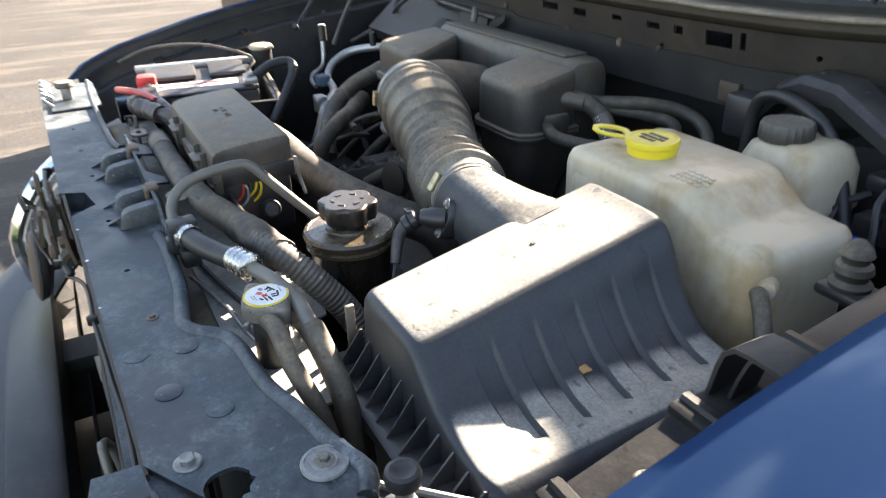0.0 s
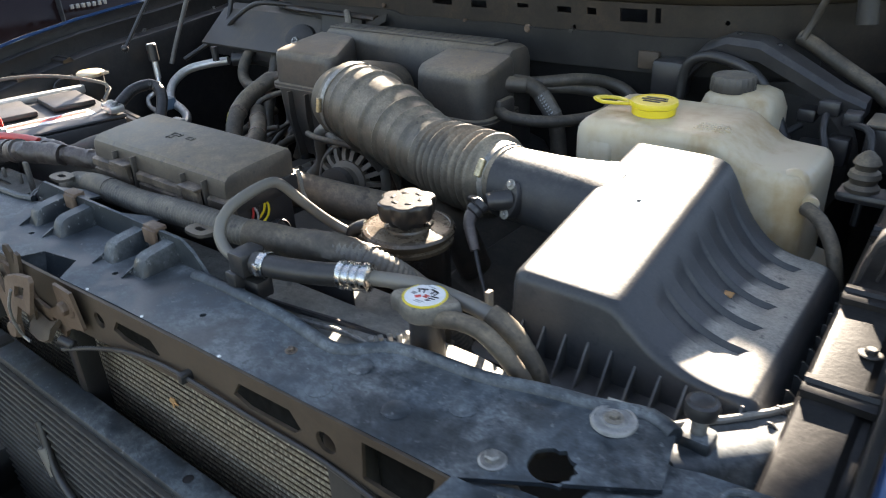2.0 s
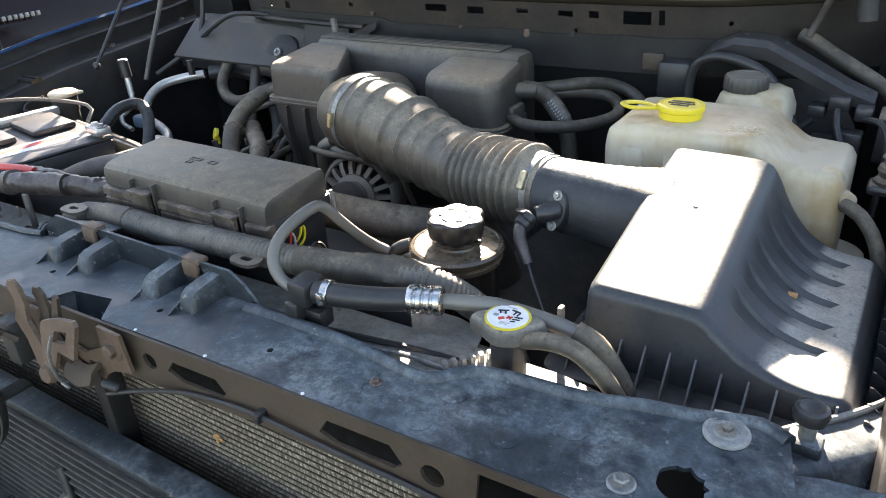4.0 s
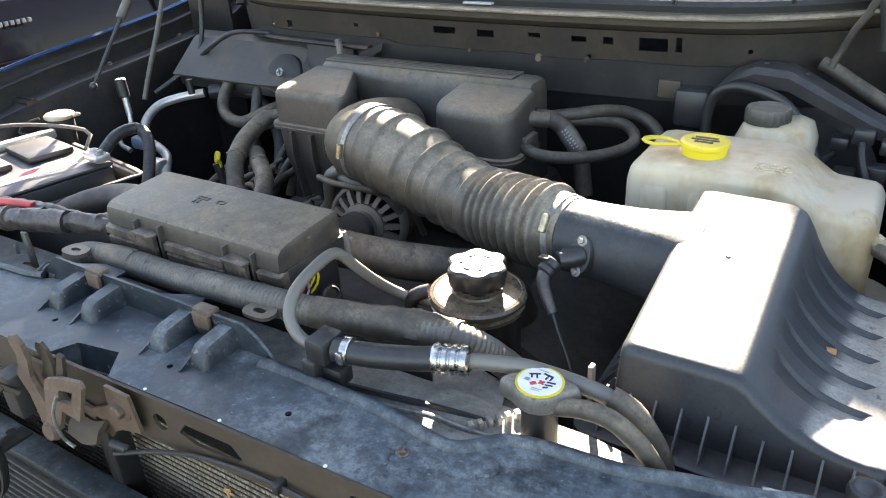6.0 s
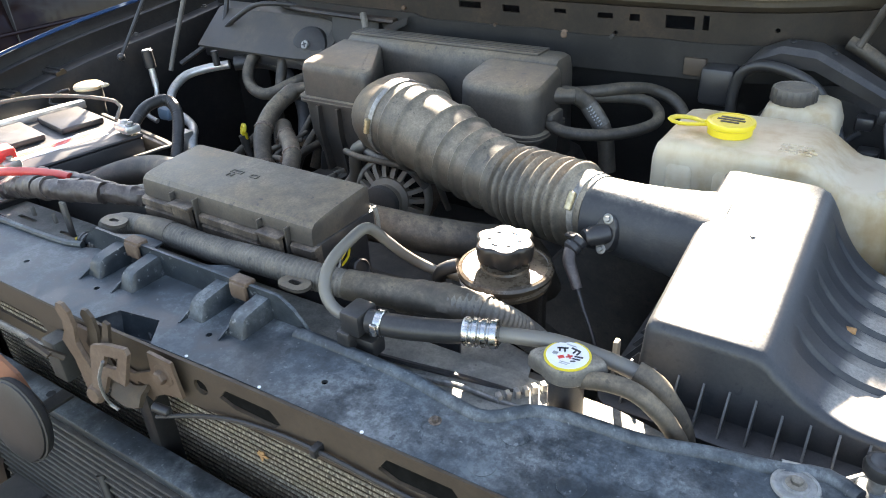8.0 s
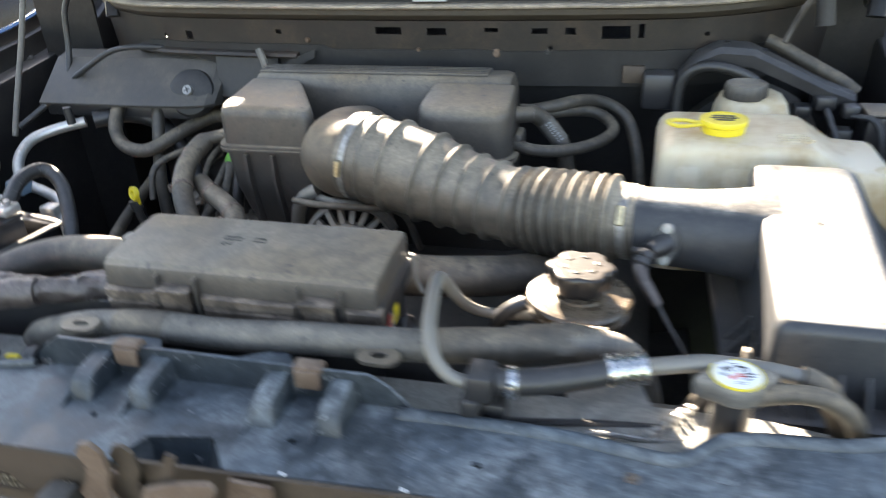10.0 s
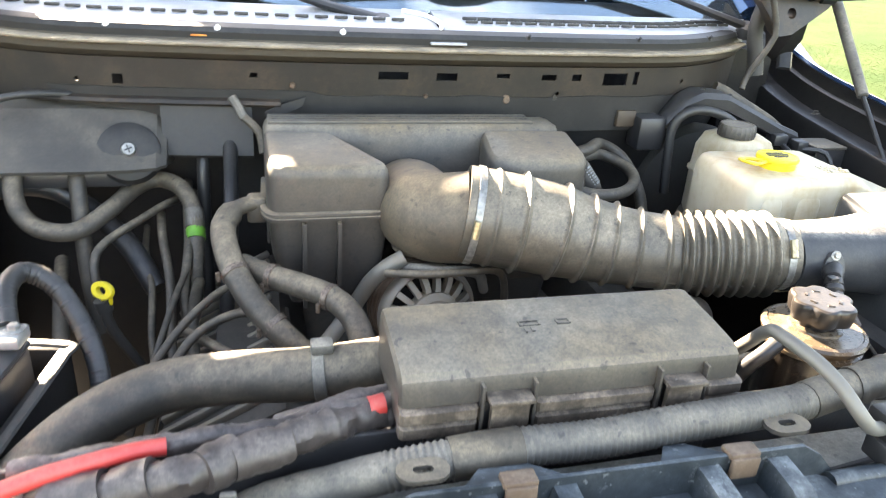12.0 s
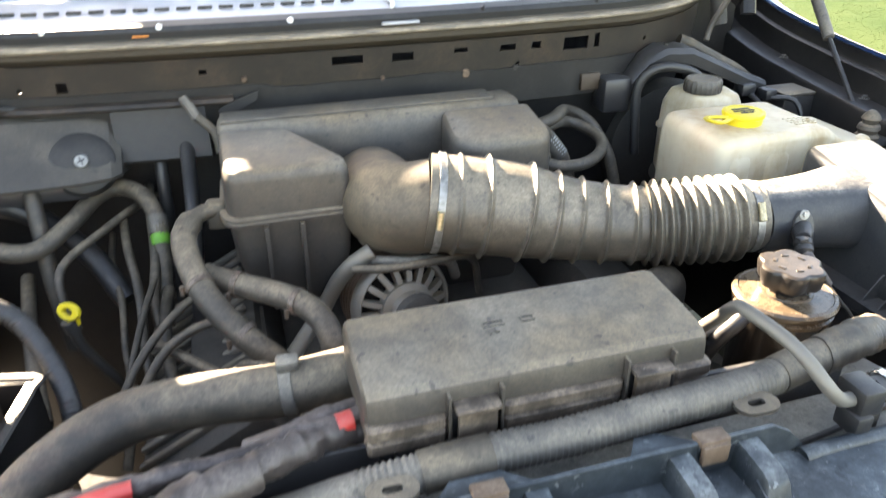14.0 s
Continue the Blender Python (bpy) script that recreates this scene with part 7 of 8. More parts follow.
def red_sleeves():
    single("red_tape", tube([(-0.222, 0.183, 1.181), (-0.208, 0.185, 1.182)], 0.0095, 14, 0.004), "red", "red tape ring on a cable beside the fuse box", "tape")
    part("loom_clip", bx(-0.345, -0.332, 0.098, 0.104, 1.12, 1.178, 0.002, None), "loom", LOOM, "grey flat clip")
    for x, y in ((-0.43, 0.10), (-0.375, 0.102)):
        part("loom_clip", bx(x, x + 0.006, y - 0.006, y, 1.135, 1.152, 0.002), "cast", LOOM, "small pale clip")
    for a, b, c, d, r in ((-0.405, 0.118, 1.179, 0.014, 0.0185), (-0.445, 0.119, 1.173, 0.02, 0.0185), (-0.315, 0.135, 1.186, 0.022, 0.0165), (-0.345, 0.125, 1.186, 0.012, 0.018), (-0.49, 0.122, 1.161, 0.016, 0.0188)):
        part("tape_wrap", lumpy(tube([(a - d, b + (0.001 if a < -0.37 else -0.008), c - (0.004 if a < -0.38 else 0)), (a + d, b + (0 if a < -0.37 else 0.008), c + (0.004 if a < -0.38 else -0.001))], lambda s: r + 0.0014 * noise.noise((s * 90, a * 50, 0)), 18, 0.003)), "tape", LOOM, "wrinkled cloth tape")
    single("yellow_tag", bx(-0.312, -0.295, 0.088, 0.096, 1.126, 1.131, 0.002), "yellow", "small yellow plastic tag behind the support", "tag")
    for x in (-0.262, -0.236):
        bm = B()
        lathe(bm, (x, 0.078, 1.145), [(0.012, 0), (0.014, 0.002), (0.014, 0.006), (0.011, 0.008), (0.014, 0.010), (0.014, 0.014), (0.01, 0.016)], (1, 0, 0), 18)
        single("rubber_grommet", bm, "cleanrubber", "ribbed black rubber grommet behind the support", "grommet")


red_sleeves()
hose("battery_ground_cable", [(-0.562, 0.385, 1.168), (-0.572, 0.43, 1.188), (-0.565, 0.470, 1.190), (-0.535, 0.468, 1.172), (-0.505, 0.437, 1.135), (-0.488, 0.405, 1.095), (-0.485, 0.37, 1.04)],
     ribbed(0.0108, 0.006, 0.0010), "cleanrubber", "corrugated black negative battery cable", "cable", 14, 0.0025)

# hoses at the passenger rear
HEATER = hose("heater_hose", [(-0.655, 0.84, 1.215), (-0.662, 0.80, 1.185), (-0.652, 0.765, 1.150), (-0.625, 0.75, 1.125), (-0.575, 0.748, 1.120), (-0.53, 0.785, 1.140), (-0.50, 0.845, 1.153), (-0.468, 0.865, 1.158), (-0.432, 0.842, 1.150), (-0.413, 0.81, 1.122), (-0.410, 0.775, 1.085), (-0.412, 0.74, 1.045), (-0.42, 0.71, 0.98)],
     0.0135, "rubber", "dusty rubber heater hose looping to the firewall")
hose("heater_hose", [(-0.575, 0.865, 1.215), (-0.578, 0.82, 1.19), (-0.575, 0.79, 1.13), (-0.57, 0.76, 1.05), (-0.56, 0.74, 0.95)], 0.0125, "rubber", "dusty vertical heater hose")
part("green_band", tube([(-0.4108, 0.790, 1.099), (-0.4102, 0.777, 1.087)], 0.0153, 16, 0.004), "green", HEATER, "bright green tape band")
part("pale_sleeve", tube([(-0.4125, 0.812, 1.1235), (-0.411, 0.793, 1.102)], 0.0150, 16, 0.004), "loom", HEATER, "pale sleeve")
BREATHER = hose("breather_hose", [(-0.315, 0.622, 1.205), (-0.338, 0.612, 1.203), (-0.356, 0.590, 1.188), (-0.352, 0.545, 1.172), (-0.338, 0.505, 1.150), (-0.315, 0.475, 1.122), (-0.285, 0.45, 1.095), (-0.25, 0.44, 1.06)],
     lambda s: 0.0165 if s > 0.03 else 0.011, "rubber", "fat dusty breather hose bending down from the resonator", n=18)
COOLANT = hose("coolant_hose", [(-0.335, 0.555, 1.145), (-0.30, 0.525, 1.142), (-0.26, 0.495, 1.140), (-0.225, 0.462, 1.138), (-0.203, 0.430, 1.125), (-0.195, 0.405, 1.095), (-0.20, 0.395, 1.02)],
     0.0158, "rubber", "dusty coolant hose turning down behind the fuse box", n=18)


def hose_clamp(parent, a, b, r):
    a, b = Vector(a), Vector(b)
    bm = B()
    lathe(bm, a, [(r, 0), (r + 0.0012, 0.0006), (r + 0.0012, 0.008), (r, 0.0086)], b - a, 20, False, False)
    band = part("hose_clamp", bm, "bolt", parent, "dull brown spring clamp")
    n = (b - a).normalized().cross(Vector((0, -0.5, 0.8))).normalized()
    part("clamp_ear", cyl(a + n * (r + 0.004) - Vector((0, 0, 0.006)), a + n * (r + 0.004) + Vector((0, 0, 0.006)), 0.003, 8), "bolt", band)


hose_clamp(BREATHER, (-0.343, 0.516, 1.156), (-0.338, 0.505, 1.150), 0.0168)
hose_clamp(BREATHER, (-0.300, 0.463, 1.109), (-0.292, 0.456, 1.102), 0.0168)
hose_clamp(COOLANT, (-0.300, 0.525, 1.142), (-0.29, 0.518, 1.1415), 0.0162)
hose_clamp(COOLANT, (-0.232, 0.468, 1.1385), (-0.225, 0.462, 1.138), 0.0162)
hose("metal_pipe", [(-0.12, 0.545, 1.150), (-0.145, 0.545, 1.135), (-0.165, 0.56, 1.105), (-0.185, 0.575, 1.06), (-0.22, 0.56, 1.02), (-0.27, 0.52, 0.98)], 0.0115, "cast", "dirty metal coolant pipe with joints beside the alternator", "pipe")
hose("alternator_cable", [(-0.15, 0.52, 1.14), (-0.10, 0.50, 1.145), (-0.04, 0.51, 1.14), (0.02, 0.54, 1.12), (0.04, 0.56, 1.05)], 0.0055, "rubber", "dusty cable arching over the alternator", "cable")
hose("alternator_cable", [(-0.13, 0.55, 1.135), (-0.08, 0.525, 1.137), (-0.02, 0.53, 1.128), (0.0, 0.55, 1.09)], 0.0075, "loom", "thick dusty alternator lead", "cable")
hose("vertical_hose", [(-0.352, 0.94, 1.235), (-0.352, 0.88, 1.232), (-0.352, 0.835, 1.205), (-0.352, 0.74, 1.14), (-0.36, 0.70, 1.06), (-0.37, 0.68, 0.95)], 0.0115, "cleanrubber", "dusty upright hose behind the resonator")
hose("vertical_hose", [(-0.395, 0.945, 1.222), (-0.395, 0.90, 1.218), (-0.397, 0.865, 1.18), (-0.40, 0.85, 1.08), (-0.40, 0.82, 0.95)], 0.0105, "cleanrubber", "dusty upright hose on the firewall")
for pts, r, lab in (
        ([(-0.335, 0.60, 1.10), (-0.375, 0.575, 1.09), (-0.42, 0.54, 1.06), (-0.455, 0.50, 1.02), (-0.48, 0.46, 0.96)], 0.0058, "dusty sheathed wire dropping beside the valve cover"),
        ([(-0.31, 0.52, 1.09), (-0.35, 0.53, 1.085), (-0.40, 0.52, 1.06), (-0.44, 0.48, 1.01), (-0.46, 0.44, 0.95)], 0.0062, "dusty sheathed wire curving over the valve cover"),
        ([(-0.425, 0.595, 1.03), (-0.40, 0.55, 1.045), (-0.365, 0.50, 1.052), (-0.325, 0.44, 1.06), (-0.30, 0.40, 1.05)], 0.0068, "grey hose lying across the valve cover"),
        ([(-0.42, 0.70, 1.07), (-0.435, 0.64, 1.05), (-0.45, 0.58, 1.02), (-0.47, 0.53, 0.97)], 0.005, "thin brown cable beside the heater hose"),
        ([(-0.405, 0.72, 1.04), (-0.41, 0.66, 1.03), (-0.41, 0.60, 1.0), (-0.40, 0.55, 0.96)], 0.009, "taped loom branch going down"),
        ([(-0.545, 0.69, 1.04), (-0.548, 0.71, 1.085), (-0.535, 0.735, 1.105), (-0.49, 0.79, 1.119), (-0.455, 0.85, 1.122), (-0.42, 0.93, 1.11)], 0.0065, "thin metal pipe crossing to the firewall"),
        ([(-0.56, 0.52, 0.98), (-0.58, 0.60, 1.0), (-0.60, 0.70, 1.02), (-0.62, 0.82, 1.04)], 0.011, "dark hose low on the passenger side"),
        ([(-0.47, 0.86, 1.10), (-0.46, 0.78, 1.09), (-0.445, 0.70, 1.05), (-0.44, 0.62, 1.0), (-0.43, 0.55, 0.95)], 0.007, "dusty loom branch dropping behind the dipstick"),
        ([(-0.50, 0.90, 1.06), (-0.49, 0.80, 1.06), (-0.475, 0.72, 1.03), (-0.47, 0.64, 0.99), (-0.46, 0.58, 0.93)], 0.0055, "thin dusty cable low on the passenger side"),
        ([(-0.43, 0.93, 1.13), (-0.425, 0.84, 1.11), (-0.42, 0.76, 1.08), (-0.425, 0.69, 1.03), (-0.41, 0.62, 0.97)], 0.008, "dusty grey vapour hose dropping from the firewall"),
        ([(-0.34, 0.47, 1.02), (-0.30, 0.45, 1.07), (-0.26, 0.40, 1.08), (-0.24, 0.36, 1.05)], 0.006, "small dusty hose loop behind the radiator hose")):
    hose("sheathed_wire", pts, r, "rubber", lab, "wire", 10)


def ac_fittings():
    root = thing("service_port_pipe", "aluminium refrigerant pipe with capped service port", "refrigerant pipe", (-0.80, 0.6, 1.0))
    part("port_stem", cyl((-0.853, 0.652, 1.13), (-0.860, 0.656, 1.175), 0.0075, 12, 0.001), "alu", root)
    part("port_cap", cyl((-0.860, 0.656, 1.172), (-0.864, 0.657, 1.214), 0.0125, 16, 0.002), "cleanrubber", root, "black cap with a bright top")
    part("cap_top", cyl((-0.8638, 0.657, 1.212), (-0.8642, 0.657, 1.2155), 0.0105, 16, 0.001), "white", root)
    part("thin_pipe", tube([(-0.853, 0.652, 1.135), (-0.848, 0.645, 1.11), (-0.86, 0.635, 1.095), (-0.865, 0.62, 1.085), (-0.85, 0.61, 1.07), (-0.82, 0.61, 1.06)], 0.006, 10, 0.008), "alu", root)
    part("fat_pipe", tube([(-0.74, 0.79, 1.160), (-0.79, 0.755, 1.152), (-0.815, 0.71, 1.142), (-0.808, 0.66, 1.118), (-0.785, 0.635, 1.088), (-0.74, 0.632, 1.070), (-0.69, 0.610, 1.064), (-0.655, 0.575, 1.05), (-0.64, 0.55, 1.0), (-0.63, 0.52, 0.94)], 0.0105, 14, 0.008), "alu", root)
    part("low_port", cyl((-0.745, 0.757, 1.165), (-0.747, 0.757, 1.20), 0.0085, 14, 0.001), "cleanrubber", root)
    part("clamp_block", bx(-0.69, -0.655, 0.555, 0.585, 1.03, 1.075, 0.006), "alu", root)
    part("blue_clip", bx(-0.80, -0.76, 0.60, 0.635, 1.07, 1.10, 0.008), dusty("slate_clip", (0.08, 0.14, 0.2), GREYDUST, 0.4), root)
    part("suction_hose", tube([(-0.715, 0.785, 1.166), (-0.66, 0.83, 1.165), (-0.60, 0.845, 1.14), (-0.52, 0.80, 1.08), (-0.47, 0.74, 1.02)], 0.017, 16, 0.01), "cleanrubber", root, "fat black suction hose")


ac_fittings()


def dipstick():
    root = thing("dipstick", "yellow plastic dipstick handle on a thin tube", "dipstick", (-0.52, 0.611, 1.0))
    m = Matrix.Translation((-0.519, 0.610, 1.090)) @ Vector((-0.55, -0.75, 0.35)).to_track_quat("Z", "Y").to_matrix().to_4x4()
    bm = B()
    loft(bm, [[(0.0185 * k * math.cos(math.tau * i / 24), 0.0120 * k * math.sin(math.tau * i / 24), z) for i in range(24)] for k, z in ((0.42, 0.0), (0.48, -0.004), (0.90, -0.004), (1.0, -0.0025), (1.0, 0.0025), (0.92, 0.004), (0.48, 0.004), (0.42, 0.0))], False, False)
    bmesh.ops.transform(bm, matrix=m, verts=bm.verts)
    part("handle", bm, "yellow", root, "small yellow oval ring handle")
    part("tab", bx(-0.523, -0.508, 0.606, 0.611, 1.068, 1.084, 0.002), "yellow", root)
    part("guide_tube", tube([(-0.520, 0.61, 1.072), (-0.515, 0.612, 1.03), (-0.48, 0.62, 0.95)], 0.0075, 10), "dark", root)
    part("collar", tube([(-0.5225, 0.61, 1.076), (-0.519, 0.611, 1.058)], 0.0105, 14, 0.004), "dark", root)


dipstick()


def heater_box():
    root = thing("heater_box", "grey dusty sloping heater housing on the firewall", "heater box", (-0.63, 0.86, 1.2))
    rings = []
    for x, g in ((-0.845, 0.02), (-0.838, 0.0), (-0.56, 0.0), (-0.50, 0.004), (-0.462, 0.014), (-0.448, 0.030)):
        rings.append([(x, y, z) for y, z in ((0.805 + g, 1.192), (0.789 + g, 1.1935), (0.786 + g, 1.199), (0.792 + g, 1.204), (0.862 + g * .6, 1.262 - g * .5), (0.875 + g * .4, 1.272 - g * .5), (0.915, 1.280), (0.94, 1.27), (0.94, 1.165))])
    bm = B()
    loft(bm, rings)
    part("housing", bm, "heater", root, "sloping dusty grey housing", 20)
    # recessed darker panel between the housing and the resonator
    rings = []
    for x in np.linspace(-0.455, -0.315, 8):
        y = lip_y(x) - 0.012
        rings.append([(x, y + dy, z) for dy, z in ((0.03, 1.196), (0.0, 1.199), (-0.004, 1.204), (0.0, 1.210), (0.012, 1.286), (0.03, 1.290))])
    bm = B()
    loft(bm, rings)
    part("side_panel", bm, "pad", root, "dark recessed panel")
    rings = []
    for x in np.linspace(-0.66, -0.27, 14):
        y = lip_y(x) + 0.004
        rings.append([(x, y + dy, z) for dy, z in ((0.012, 1.283), (-0.010, 1.282), (-0.014, 1.286), (-0.010, 1.291), (0.012, 1.294))])
    bm = B()
    loft(bm, rings)
    part("ledge", bm, "firewall", root, "brown rolled ledge above the housing")
    bm = B()
    lathe(bm, (-0.500, 0.811, 1.226), [(0.050, -0.03), (0.046, -0.014), (0.036, -0.009), (0.022, -0.006), (0.005, -0.005)], (0.1, -0.85, 0.5), 30)
    part("blower_bulge", bm, "pad", root, "dark round bulge")
    bm = B()
    lathe(bm, (-0.5000, 0.8150, 1.2240), [(0.0105, -0.004), (0.0108, 0.003), (0.009, 0.006), (0.002, 0.006)], (0.1, -0.85, 0.5), 20)
    screw = part("screw", bm, "zinc", root, "bright cross-head screw")
    for a in (0, 90):
        bm = B()
        box(bm, -0.006, 0.006, -0.001, 0.001, -0.001, 0.0012, 0, Matrix.Translation((-0.4995, 0.8097, 1.2271)) @ Vector((0.1, -0.85, 0.5)).to_track_quat("Z", "Y").to_matrix().to_4x4() @ pose(0, 0, 0, 0, 0, a + 20))
        part("screw_slot", bm, "ink", screw)
    part("flange", bx(-0.845, -0.50, 0.81, 0.90, 1.165, 1.192, 0.004), "blackplastic", root)


heater_box()


def wall_bits():
    root = thing("wiring_plug", "pale connector plug hanging on the firewall", "connector", (-0.33, 0.84, 1.27))
    part("plug", tube([(-0.345, 0.84, 1.30), (-0.335, 0.832, 1.285), (-0.328, 0.825, 1.27)], 0.0075, 8, 0.006), "loom", root)
    part("lead", tube([(-0.328, 0.825, 1.272), (-0.305, 0.815, 1.25), (-0.30, 0.80, 1.22)], 0.007, 8), "rubber", root)
    bm = plate([(0, 0), (0.06, 0.03), (0.065, 0.045), (0.02, 0.03), (0.0, 0.02)], [], 0.003, lambda u, v, w: (-0.295 + u, 0.845 + w, 1.255 + v))
    single("torn_flap", bm, "seal", "torn dark insulation flap on the firewall", "flap")
    bm = B()
    sweep(bm, [(-0.80, 0.84, 1.225), (-0.74, 0.835, 1.26), (-0.69, 0.845, 1.288), (-0.65, 0.85, 1.298), (-0.61, 0.875, 1.295), (-0.57, 0.905, 1.285)], 0.0058, 10, 0.01)
    single("wrapped_cable", bm, "seal", "wrapped dark cable on the firewall", "cable")
    hose("dark_cable", [(-0.86, 0.74, 1.16), (-0.83, 0.79, 1.19), (-0.80, 0.83, 1.22), (-0.805, 0.87, 1.28), (-0.80, 0.885, 1.36), (-0.78, 0.89, 1.40)], 0.006, "cleanrubber", "black hose rising at the firewall corner")
    hose("washer_hose", [(-0.80, 0.665, 1.17), (-0.80, 0.69, 1.22), (-0.80, 0.745, 1.32), (-0.80, 0.79, 1.41), (-0.80, 0.85, 1.52), (-0.79, 0.87, 1.60)], 0.0055, "loom", "black washer hose running up to the hood", step=0.02)


wall_bits()


# driver side rear
def driver_corner():
    hose("vacuum_hose", [(0.175, 0.665, 1.198), (0.20, 0.655, 1.192), (0.235, 0.655, 1.190), (0.275, 0.68, 1.187), (0.31, 0.72, 1.187), (0.328, 0.765, 1.190), (0.318, 0.80, 1.197), (0.295, 0.815, 1.205), (0.268, 0.80, 1.212), (0.245, 0.775, 1.218), (0.215, 0.757, 1.219), (0.18, 0.745, 1.215)], 0.0098, "rubber", "looped dusty vacuum hose beside the resonator")
    hose("vacuum_hose", [(0.175, 0.745, 1.224), (0.21, 0.752, 1.229), (0.235, 0.762, 1.232), (0.255, 0.78, 1.233), (0.275, 0.81, 1.228), (0.295, 0.835, 1.220), (0.325, 0.845, 1.207), (0.352, 0.835, 1.185), (0.37, 0.80, 1.14), (0.38, 0.78, 1.08)], 0.0105, "rubber", "dusty vacuum hose arching to the firewall")
    hose("vent_duct", [(0.175, 0.715, 1.232), (0.195, 0.728, 1.228), (0.213, 0.74, 1.213), (0.232, 0.742, 1.192), (0.25, 0.738, 1.16), (0.262, 0.73, 1.10)], 0.0145, "rubber", "dusty ribbed vent tube with a printed sleeve")
    single("printed_sleeve", tube([(0.216, 0.7405, 1.210), (0.243, 0.7405, 1.176)], 0.0155, 14, 0.006), "loom", "pale sleeve with worn marks on the vent tube", "sleeve")
    sleeve = bpy.data.objects["printed_sleeve"]
    for k in range(7):
        p = Vector((0.219 + 0.0035 * k, 0.7405, 1.206 - 0.0044 * k)) + Vector((0.22, -0.93, 0.28)).normalized() * 0.0156
        for q in (-0.004, 0.0035):
            bm = B()
            box(bm, -0.0011, 0.0011, -0.0006, 0.0006, -0.0024, 0.0024, 0, Matrix.Translation(p + Vector((q * 0.78, 0, q * 0.62))) @ pose(0, 0, 0, 0, 40, 0))
            part("print_bar", bm, "greyprint", sleeve, "worn unreadable print")
    # brake booster and its bracket
    root = thing("brake_booster", "black round brake booster on the firewall behind the tank", "brake booster", (0.56, 0.93, 1.1))
    bm = B()
    lathe(bm, (0.56, 0.99, 1.10), [(0.11, 0), (0.125, 0.02), (0.13, 0.05), (0.12, 0.075), (0.06, 0.095), (0.04, 0.10)], (0, -1, 0), 40)
    part("drum", bm, "dark", root)
    # moulded wiring cover along the corner
    root = thing("wiring_cover", "dusty dark plastic wiring cover across the firewall corner", "wiring cover", (0.5, 0.86, 1.25))
    bm = B()
    box(bm, 0.370, 0.425, 0.835, 0.885, 1.205, 1.268, 0.008)
    part("junction_block", bm, "blackplastic", root)
    part("bracket", bx(0.335, 0.372, 0.86, 0.872, 1.245, 1.275, 0.002), "brownsteel", root, "rusty bracket")
    rings = []
    for p, w, h in (((0.425, 0.862, 1.250), 0.022, 0.014), ((0.455, 0.862, 1.285), 0.026, 0.016), ((0.49, 0.865, 1.300), 0.032, 0.016), ((0.54, 0.865, 1.298), 0.034, 0.015), ((0.60, 0.855, 1.272), 0.030, 0.014), ((0.66, 0.845, 1.245), 0.026, 0.013), ((0.70, 0.84, 1.232), 0.022, 0.012)):
        c = Vector(p)
        rings.append([c + Vector((dx * 0.2, dy * w, dz * h)) for dx, dy, dz in ((0, -1, -1), (0, -1.05, 0.3), (0, -0.8, 0.9), (0, 0, 1.05), (0, 0.8, 0.9), (0, 1.05, 0.3), (0, 1, -1))])
    bm = B()
    loft(bm, rings)
    part("trough", bm, "blackplastic", root, "raised moulded trough")
    for x in (0.50, 0.56):
        bm = B()
        lathe(bm, (x, 0.862, 1.314 - (x - 0.5) * 0.2), [(0.005, 0), (0.005, 0.004), (0.003, 0.005)], (0, 0, 1), 10)
        part("stud", bm, "ink", root)
    hose("black_cable", [(0.432, 0.815, 1.13), (0.430, 0.822, 1.19), (0.430, 0.826, 1.245), (0.442, 0.822, 1.275), (0.47, 0.818, 1.287), (0.51, 0.815, 1.282), (0.545, 0.815, 1.266), (0.57, 0.815, 1.236), (0.60, 0.80, 1.19), (0.64, 0.77, 1.13)], 0.0085, "cleanrubber", "black cable bent round the brake fluid reservoir", "cable")
    # bulkhead connector cluster
    root = thing("connector_cluster", "black wiring connectors on the driver-side firewall corner", "connector", (0.66, 0.82, 1.2))
    for x, y, z, w, h in ((0.655, 0.82, 1.232, 0.03, 0.022), (0.69, 0.80, 1.225, 0.024, 0.02), (0.625, 0.83, 1.215, 0.026, 0.02), (0.68, 0.79, 1.18, 0.03, 0.04), (0.64, 0.80, 1.16, 0.03, 0.05)):
        part("connector", bx(x - w / 2, x + w / 2, y - 0.015, y + 0.015, z - h / 2, z + h / 2, 0.004), "blackplastic", root)
    part("blue_insert", bx(0.632, 0.652, 0.775, 0.79, 1.15, 1.158, 0.002), "blue", root)
    for pts in ([(0.655, 0.80, 1.225), (0.66, 0.77, 1.21), (0.675, 0.75, 1.17), (0.67, 0.74, 1.1)], [(0.69, 0.79, 1.22), (0.72, 0.76, 1.22), (0.73, 0.74, 1.18), (0.73, 0.72, 1.1)], [(0.62, 0.82, 1.20), (0.60, 0.79, 1.18), (0.61, 0.76, 1.12), (0.62, 0.74, 1.06)]):
        part("lead", tube(pts, 0.005, 8), "cleanrubber", root)
    # steering shaft like pipe and cable towards the hood hinge
    hose("corner_tube", [(0.572, 0.93, 1.306), (0.593, 0.925, 1.298), (0.624, 0.918, 1.281), (0.655, 0.912, 1.265), (0.695, 0.905, 1.244), (0.72, 0.90, 1.226)], 0.0115, "rubber", "grey tube slanting down at the firewall corner", "tube")
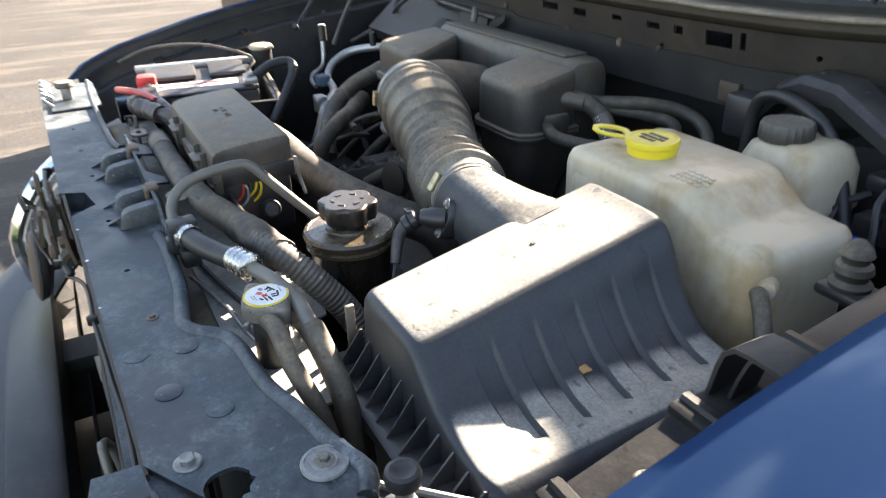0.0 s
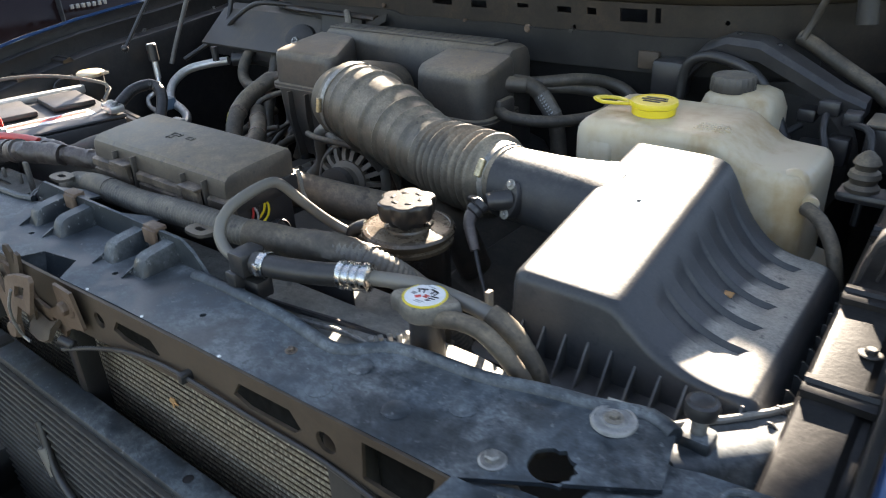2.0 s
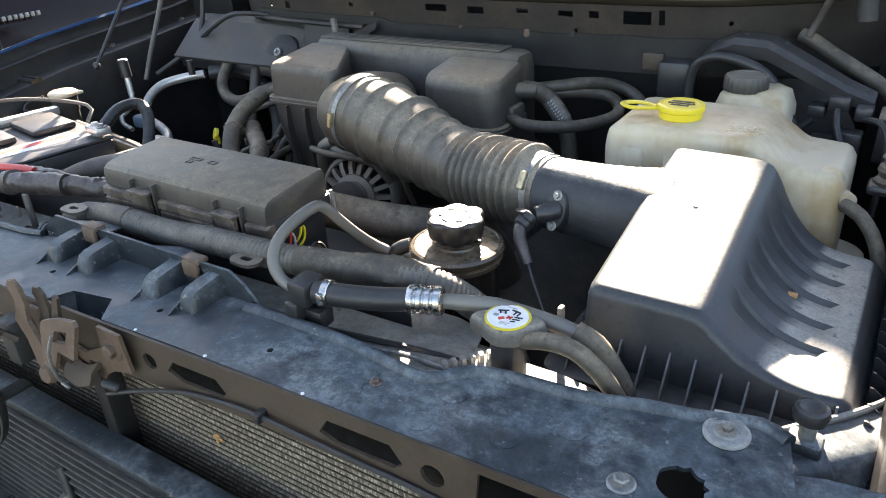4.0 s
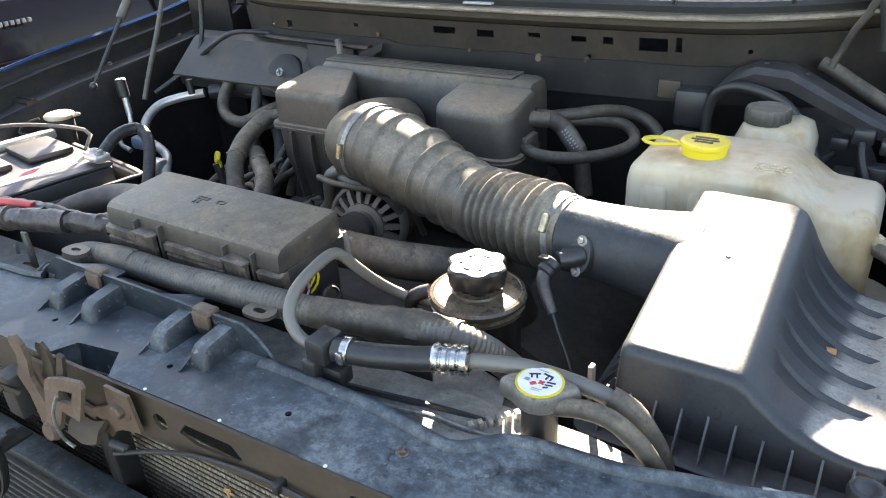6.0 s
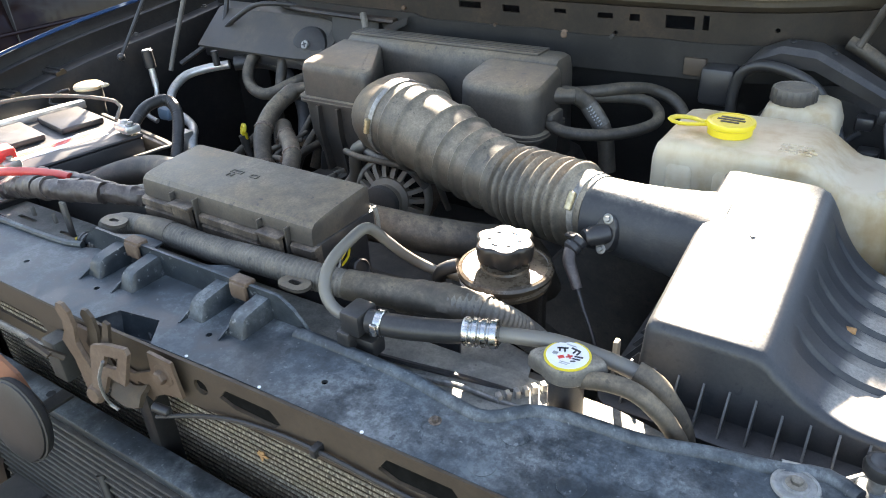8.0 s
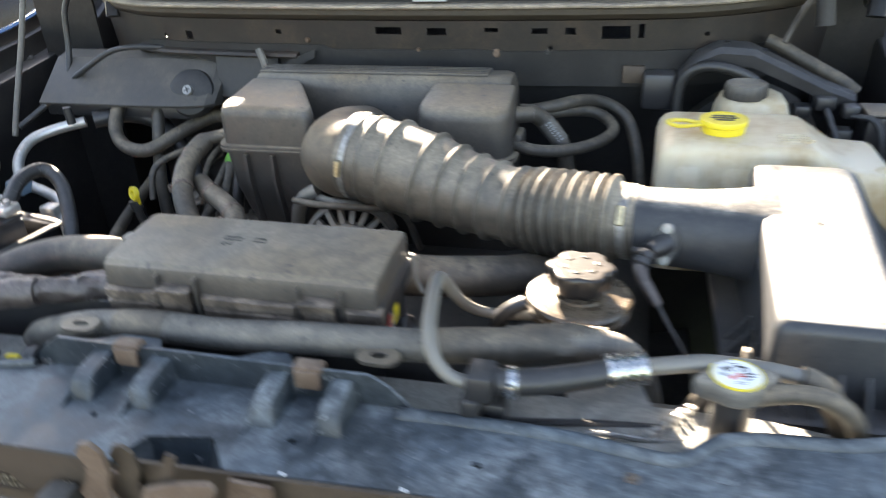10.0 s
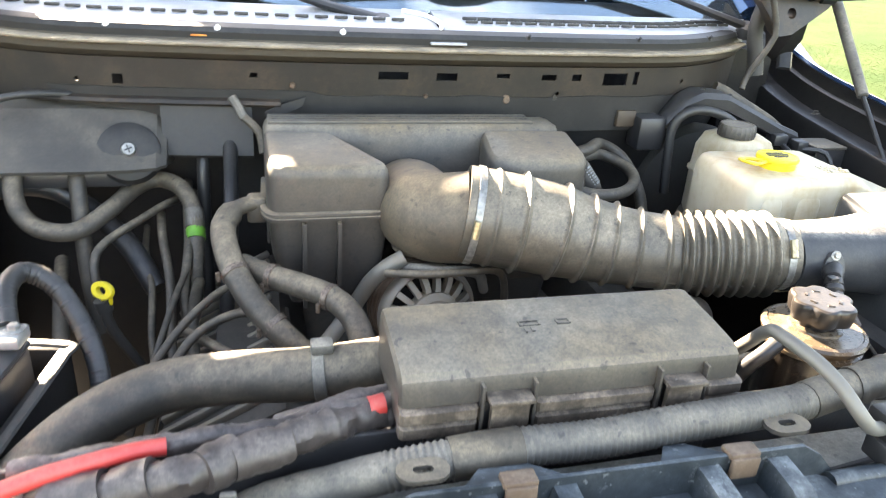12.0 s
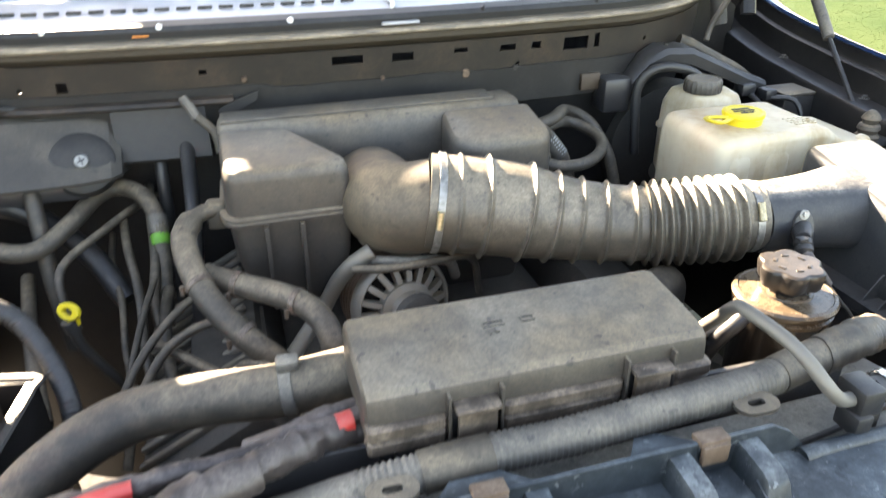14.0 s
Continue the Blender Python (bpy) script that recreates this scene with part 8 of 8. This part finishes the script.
    hose("hood_cable", [(0.590, 0.87, 1.315), (0.600, 0.876, 1.34), (0.612, 0.868, 1.372), (0.632, 0.866, 1.415), (0.618, 0.866, 1.46), (0.596, 0.866, 1.515), (0.59, 0.87, 1.60)], 0.0055, "rubber", "grey cable rising from the firewall to the hood", "cable", step=0.02)
    hose("hinge_cover", [(0.66, 0.935, 1.33), (0.655, 0.94, 1.37), (0.645, 0.945, 1.42), (0.66, 0.94, 1.50), (0.70, 0.93, 1.58)], lambda s: 0.016 - 0.02 * s, "dark", "dark hood hinge gooseneck", "hinge", step=0.02)
    # relay box on the inner fender
    root = thing("relay_box", "black rectangular relay box on the inner fender", "relay box", (0.75, 0.80, 1.2))
    part("case", bx(0.712, 0.788, 0.775, 0.835, 1.16, 1.222, 0.004, None), "blackplastic", root)
    part("lid", bx(0.71, 0.79, 0.772, 0.838, 1.222, 1.228, 0.002), "plastic", root, "flat dusty lid")
    # body mount boot
    root = thing("ribbed_rubber_boot", "stepped black rubber boot on a bracket by the fender", "rubber boot", (0.743, 0.607, 1.2))
    bm = B()
    lathe(bm, (0.743, 0.607, 1.195), [(0.019, 0), (0.0195, 0.005), (0.015, 0.010), (0.0155, 0.014), (0.0182, 0.018), (0.0165, 0.024), (0.012, 0.027), (0.0125, 0.031), (0.0155, 0.035), (0.012, 0.042), (0.006, 0.048), (0.002, 0.050)], (0, 0, 1), 28)
    part("boot", bm, "rubber", root)
    bm = B()
    box(bm, 0.718, 0.80, 0.588, 0.628, 1.182, 1.196, 0.006)
    box(bm, 0.785, 0.83, 0.59, 0.62, 1.19, 1.235, 0.006)
    part("bracket", bm, "blackplastic", root)
    # fender edge catch
    root = thing("filter_box_latch", "black plastic bracket between the filter box and fender", "bracket", (0.80, 0.42, 1.16))
    def strap(line, wide, thick):
        rings = []
        for i, (x, z) in enumerate(line):
            a, b = Vector(line[max(i - 1, 0)]), Vector(line[min(i + 1, len(line) - 1)])
            n = Vector((-(b - a).y, (b - a).x)).normalized() * thick
            rings.append([(x, 0.400 - wide, z), (x, 0.400 + wide, z), (x + n.x, 0.400 + wide, z + n.y), (x + n.x, 0.400 - wide, z + n.y)])
        bm = B()
        loft(bm, rings)
        return bm
    part("arch", strap([(0.784, 1.16), (0.787, 1.190), (0.791, 1.214), (0.795, 1.228), (0.803, 1.2355), (0.818, 1.237), (0.838, 1.2365), (0.85, 1.234)], 0.020, 0.004), "blackplastic", root, "flat black plastic arch")
    part("stay", strap([(0.8015, 1.19), (0.806, 1.21), (0.812, 1.228), (0.816, 1.235)], 0.014, 0.003), "blackplastic", root)


driver_corner()


def side_braces():
    for s in (1, -1):
        root = thing("bay_brace", "dark steel brace between the support and inner fender", "brace", (s * 0.8, 0.2, 1.1), group="bay braces")
        part("brace_bar", bx(s * 0.775, s * 0.83, 0.10, 0.34, 1.05, 1.11, 0.006), "innerpaint", root)
        part("lower_wall", bx(s * 0.60, s * 0.82, 0.02, 0.05, 0.6, 1.04, 0.01), "innerpaint", root)


side_braces()


def passenger_front():
    root = thing("support_end_bracket", "bright bent bracket at the passenger end of the support", "bracket", (-0.66, 0.0, 1.15))
    part("plate", bx(-0.80, -0.56, -0.035, 0.06, 1.150, 1.156, 0.002), "support", root)
    part("post", bx(-0.655, -0.635, -0.01, 0.01, 1.156, 1.185, 0.003), "zinc", root)
    bm = B()
    lathe(bm, (-0.645, 0.0, 1.183), [(0.018, 0), (0.02, 0.004), (0.018, 0.012)], (0, 0, 1), 20)
    part("rubber_pad", bm, "loom", root)
    for k in range(5):
        x = -0.58 - 0.045 * k
        part("hook", tube([(x, -0.03, 1.16), (x - 0.01, -0.045, 1.172), (x - 0.03, -0.045, 1.172), (x - 0.035, -0.03, 1.16)], 0.004, 6, 0.008), "zinc", root)


passenger_front()
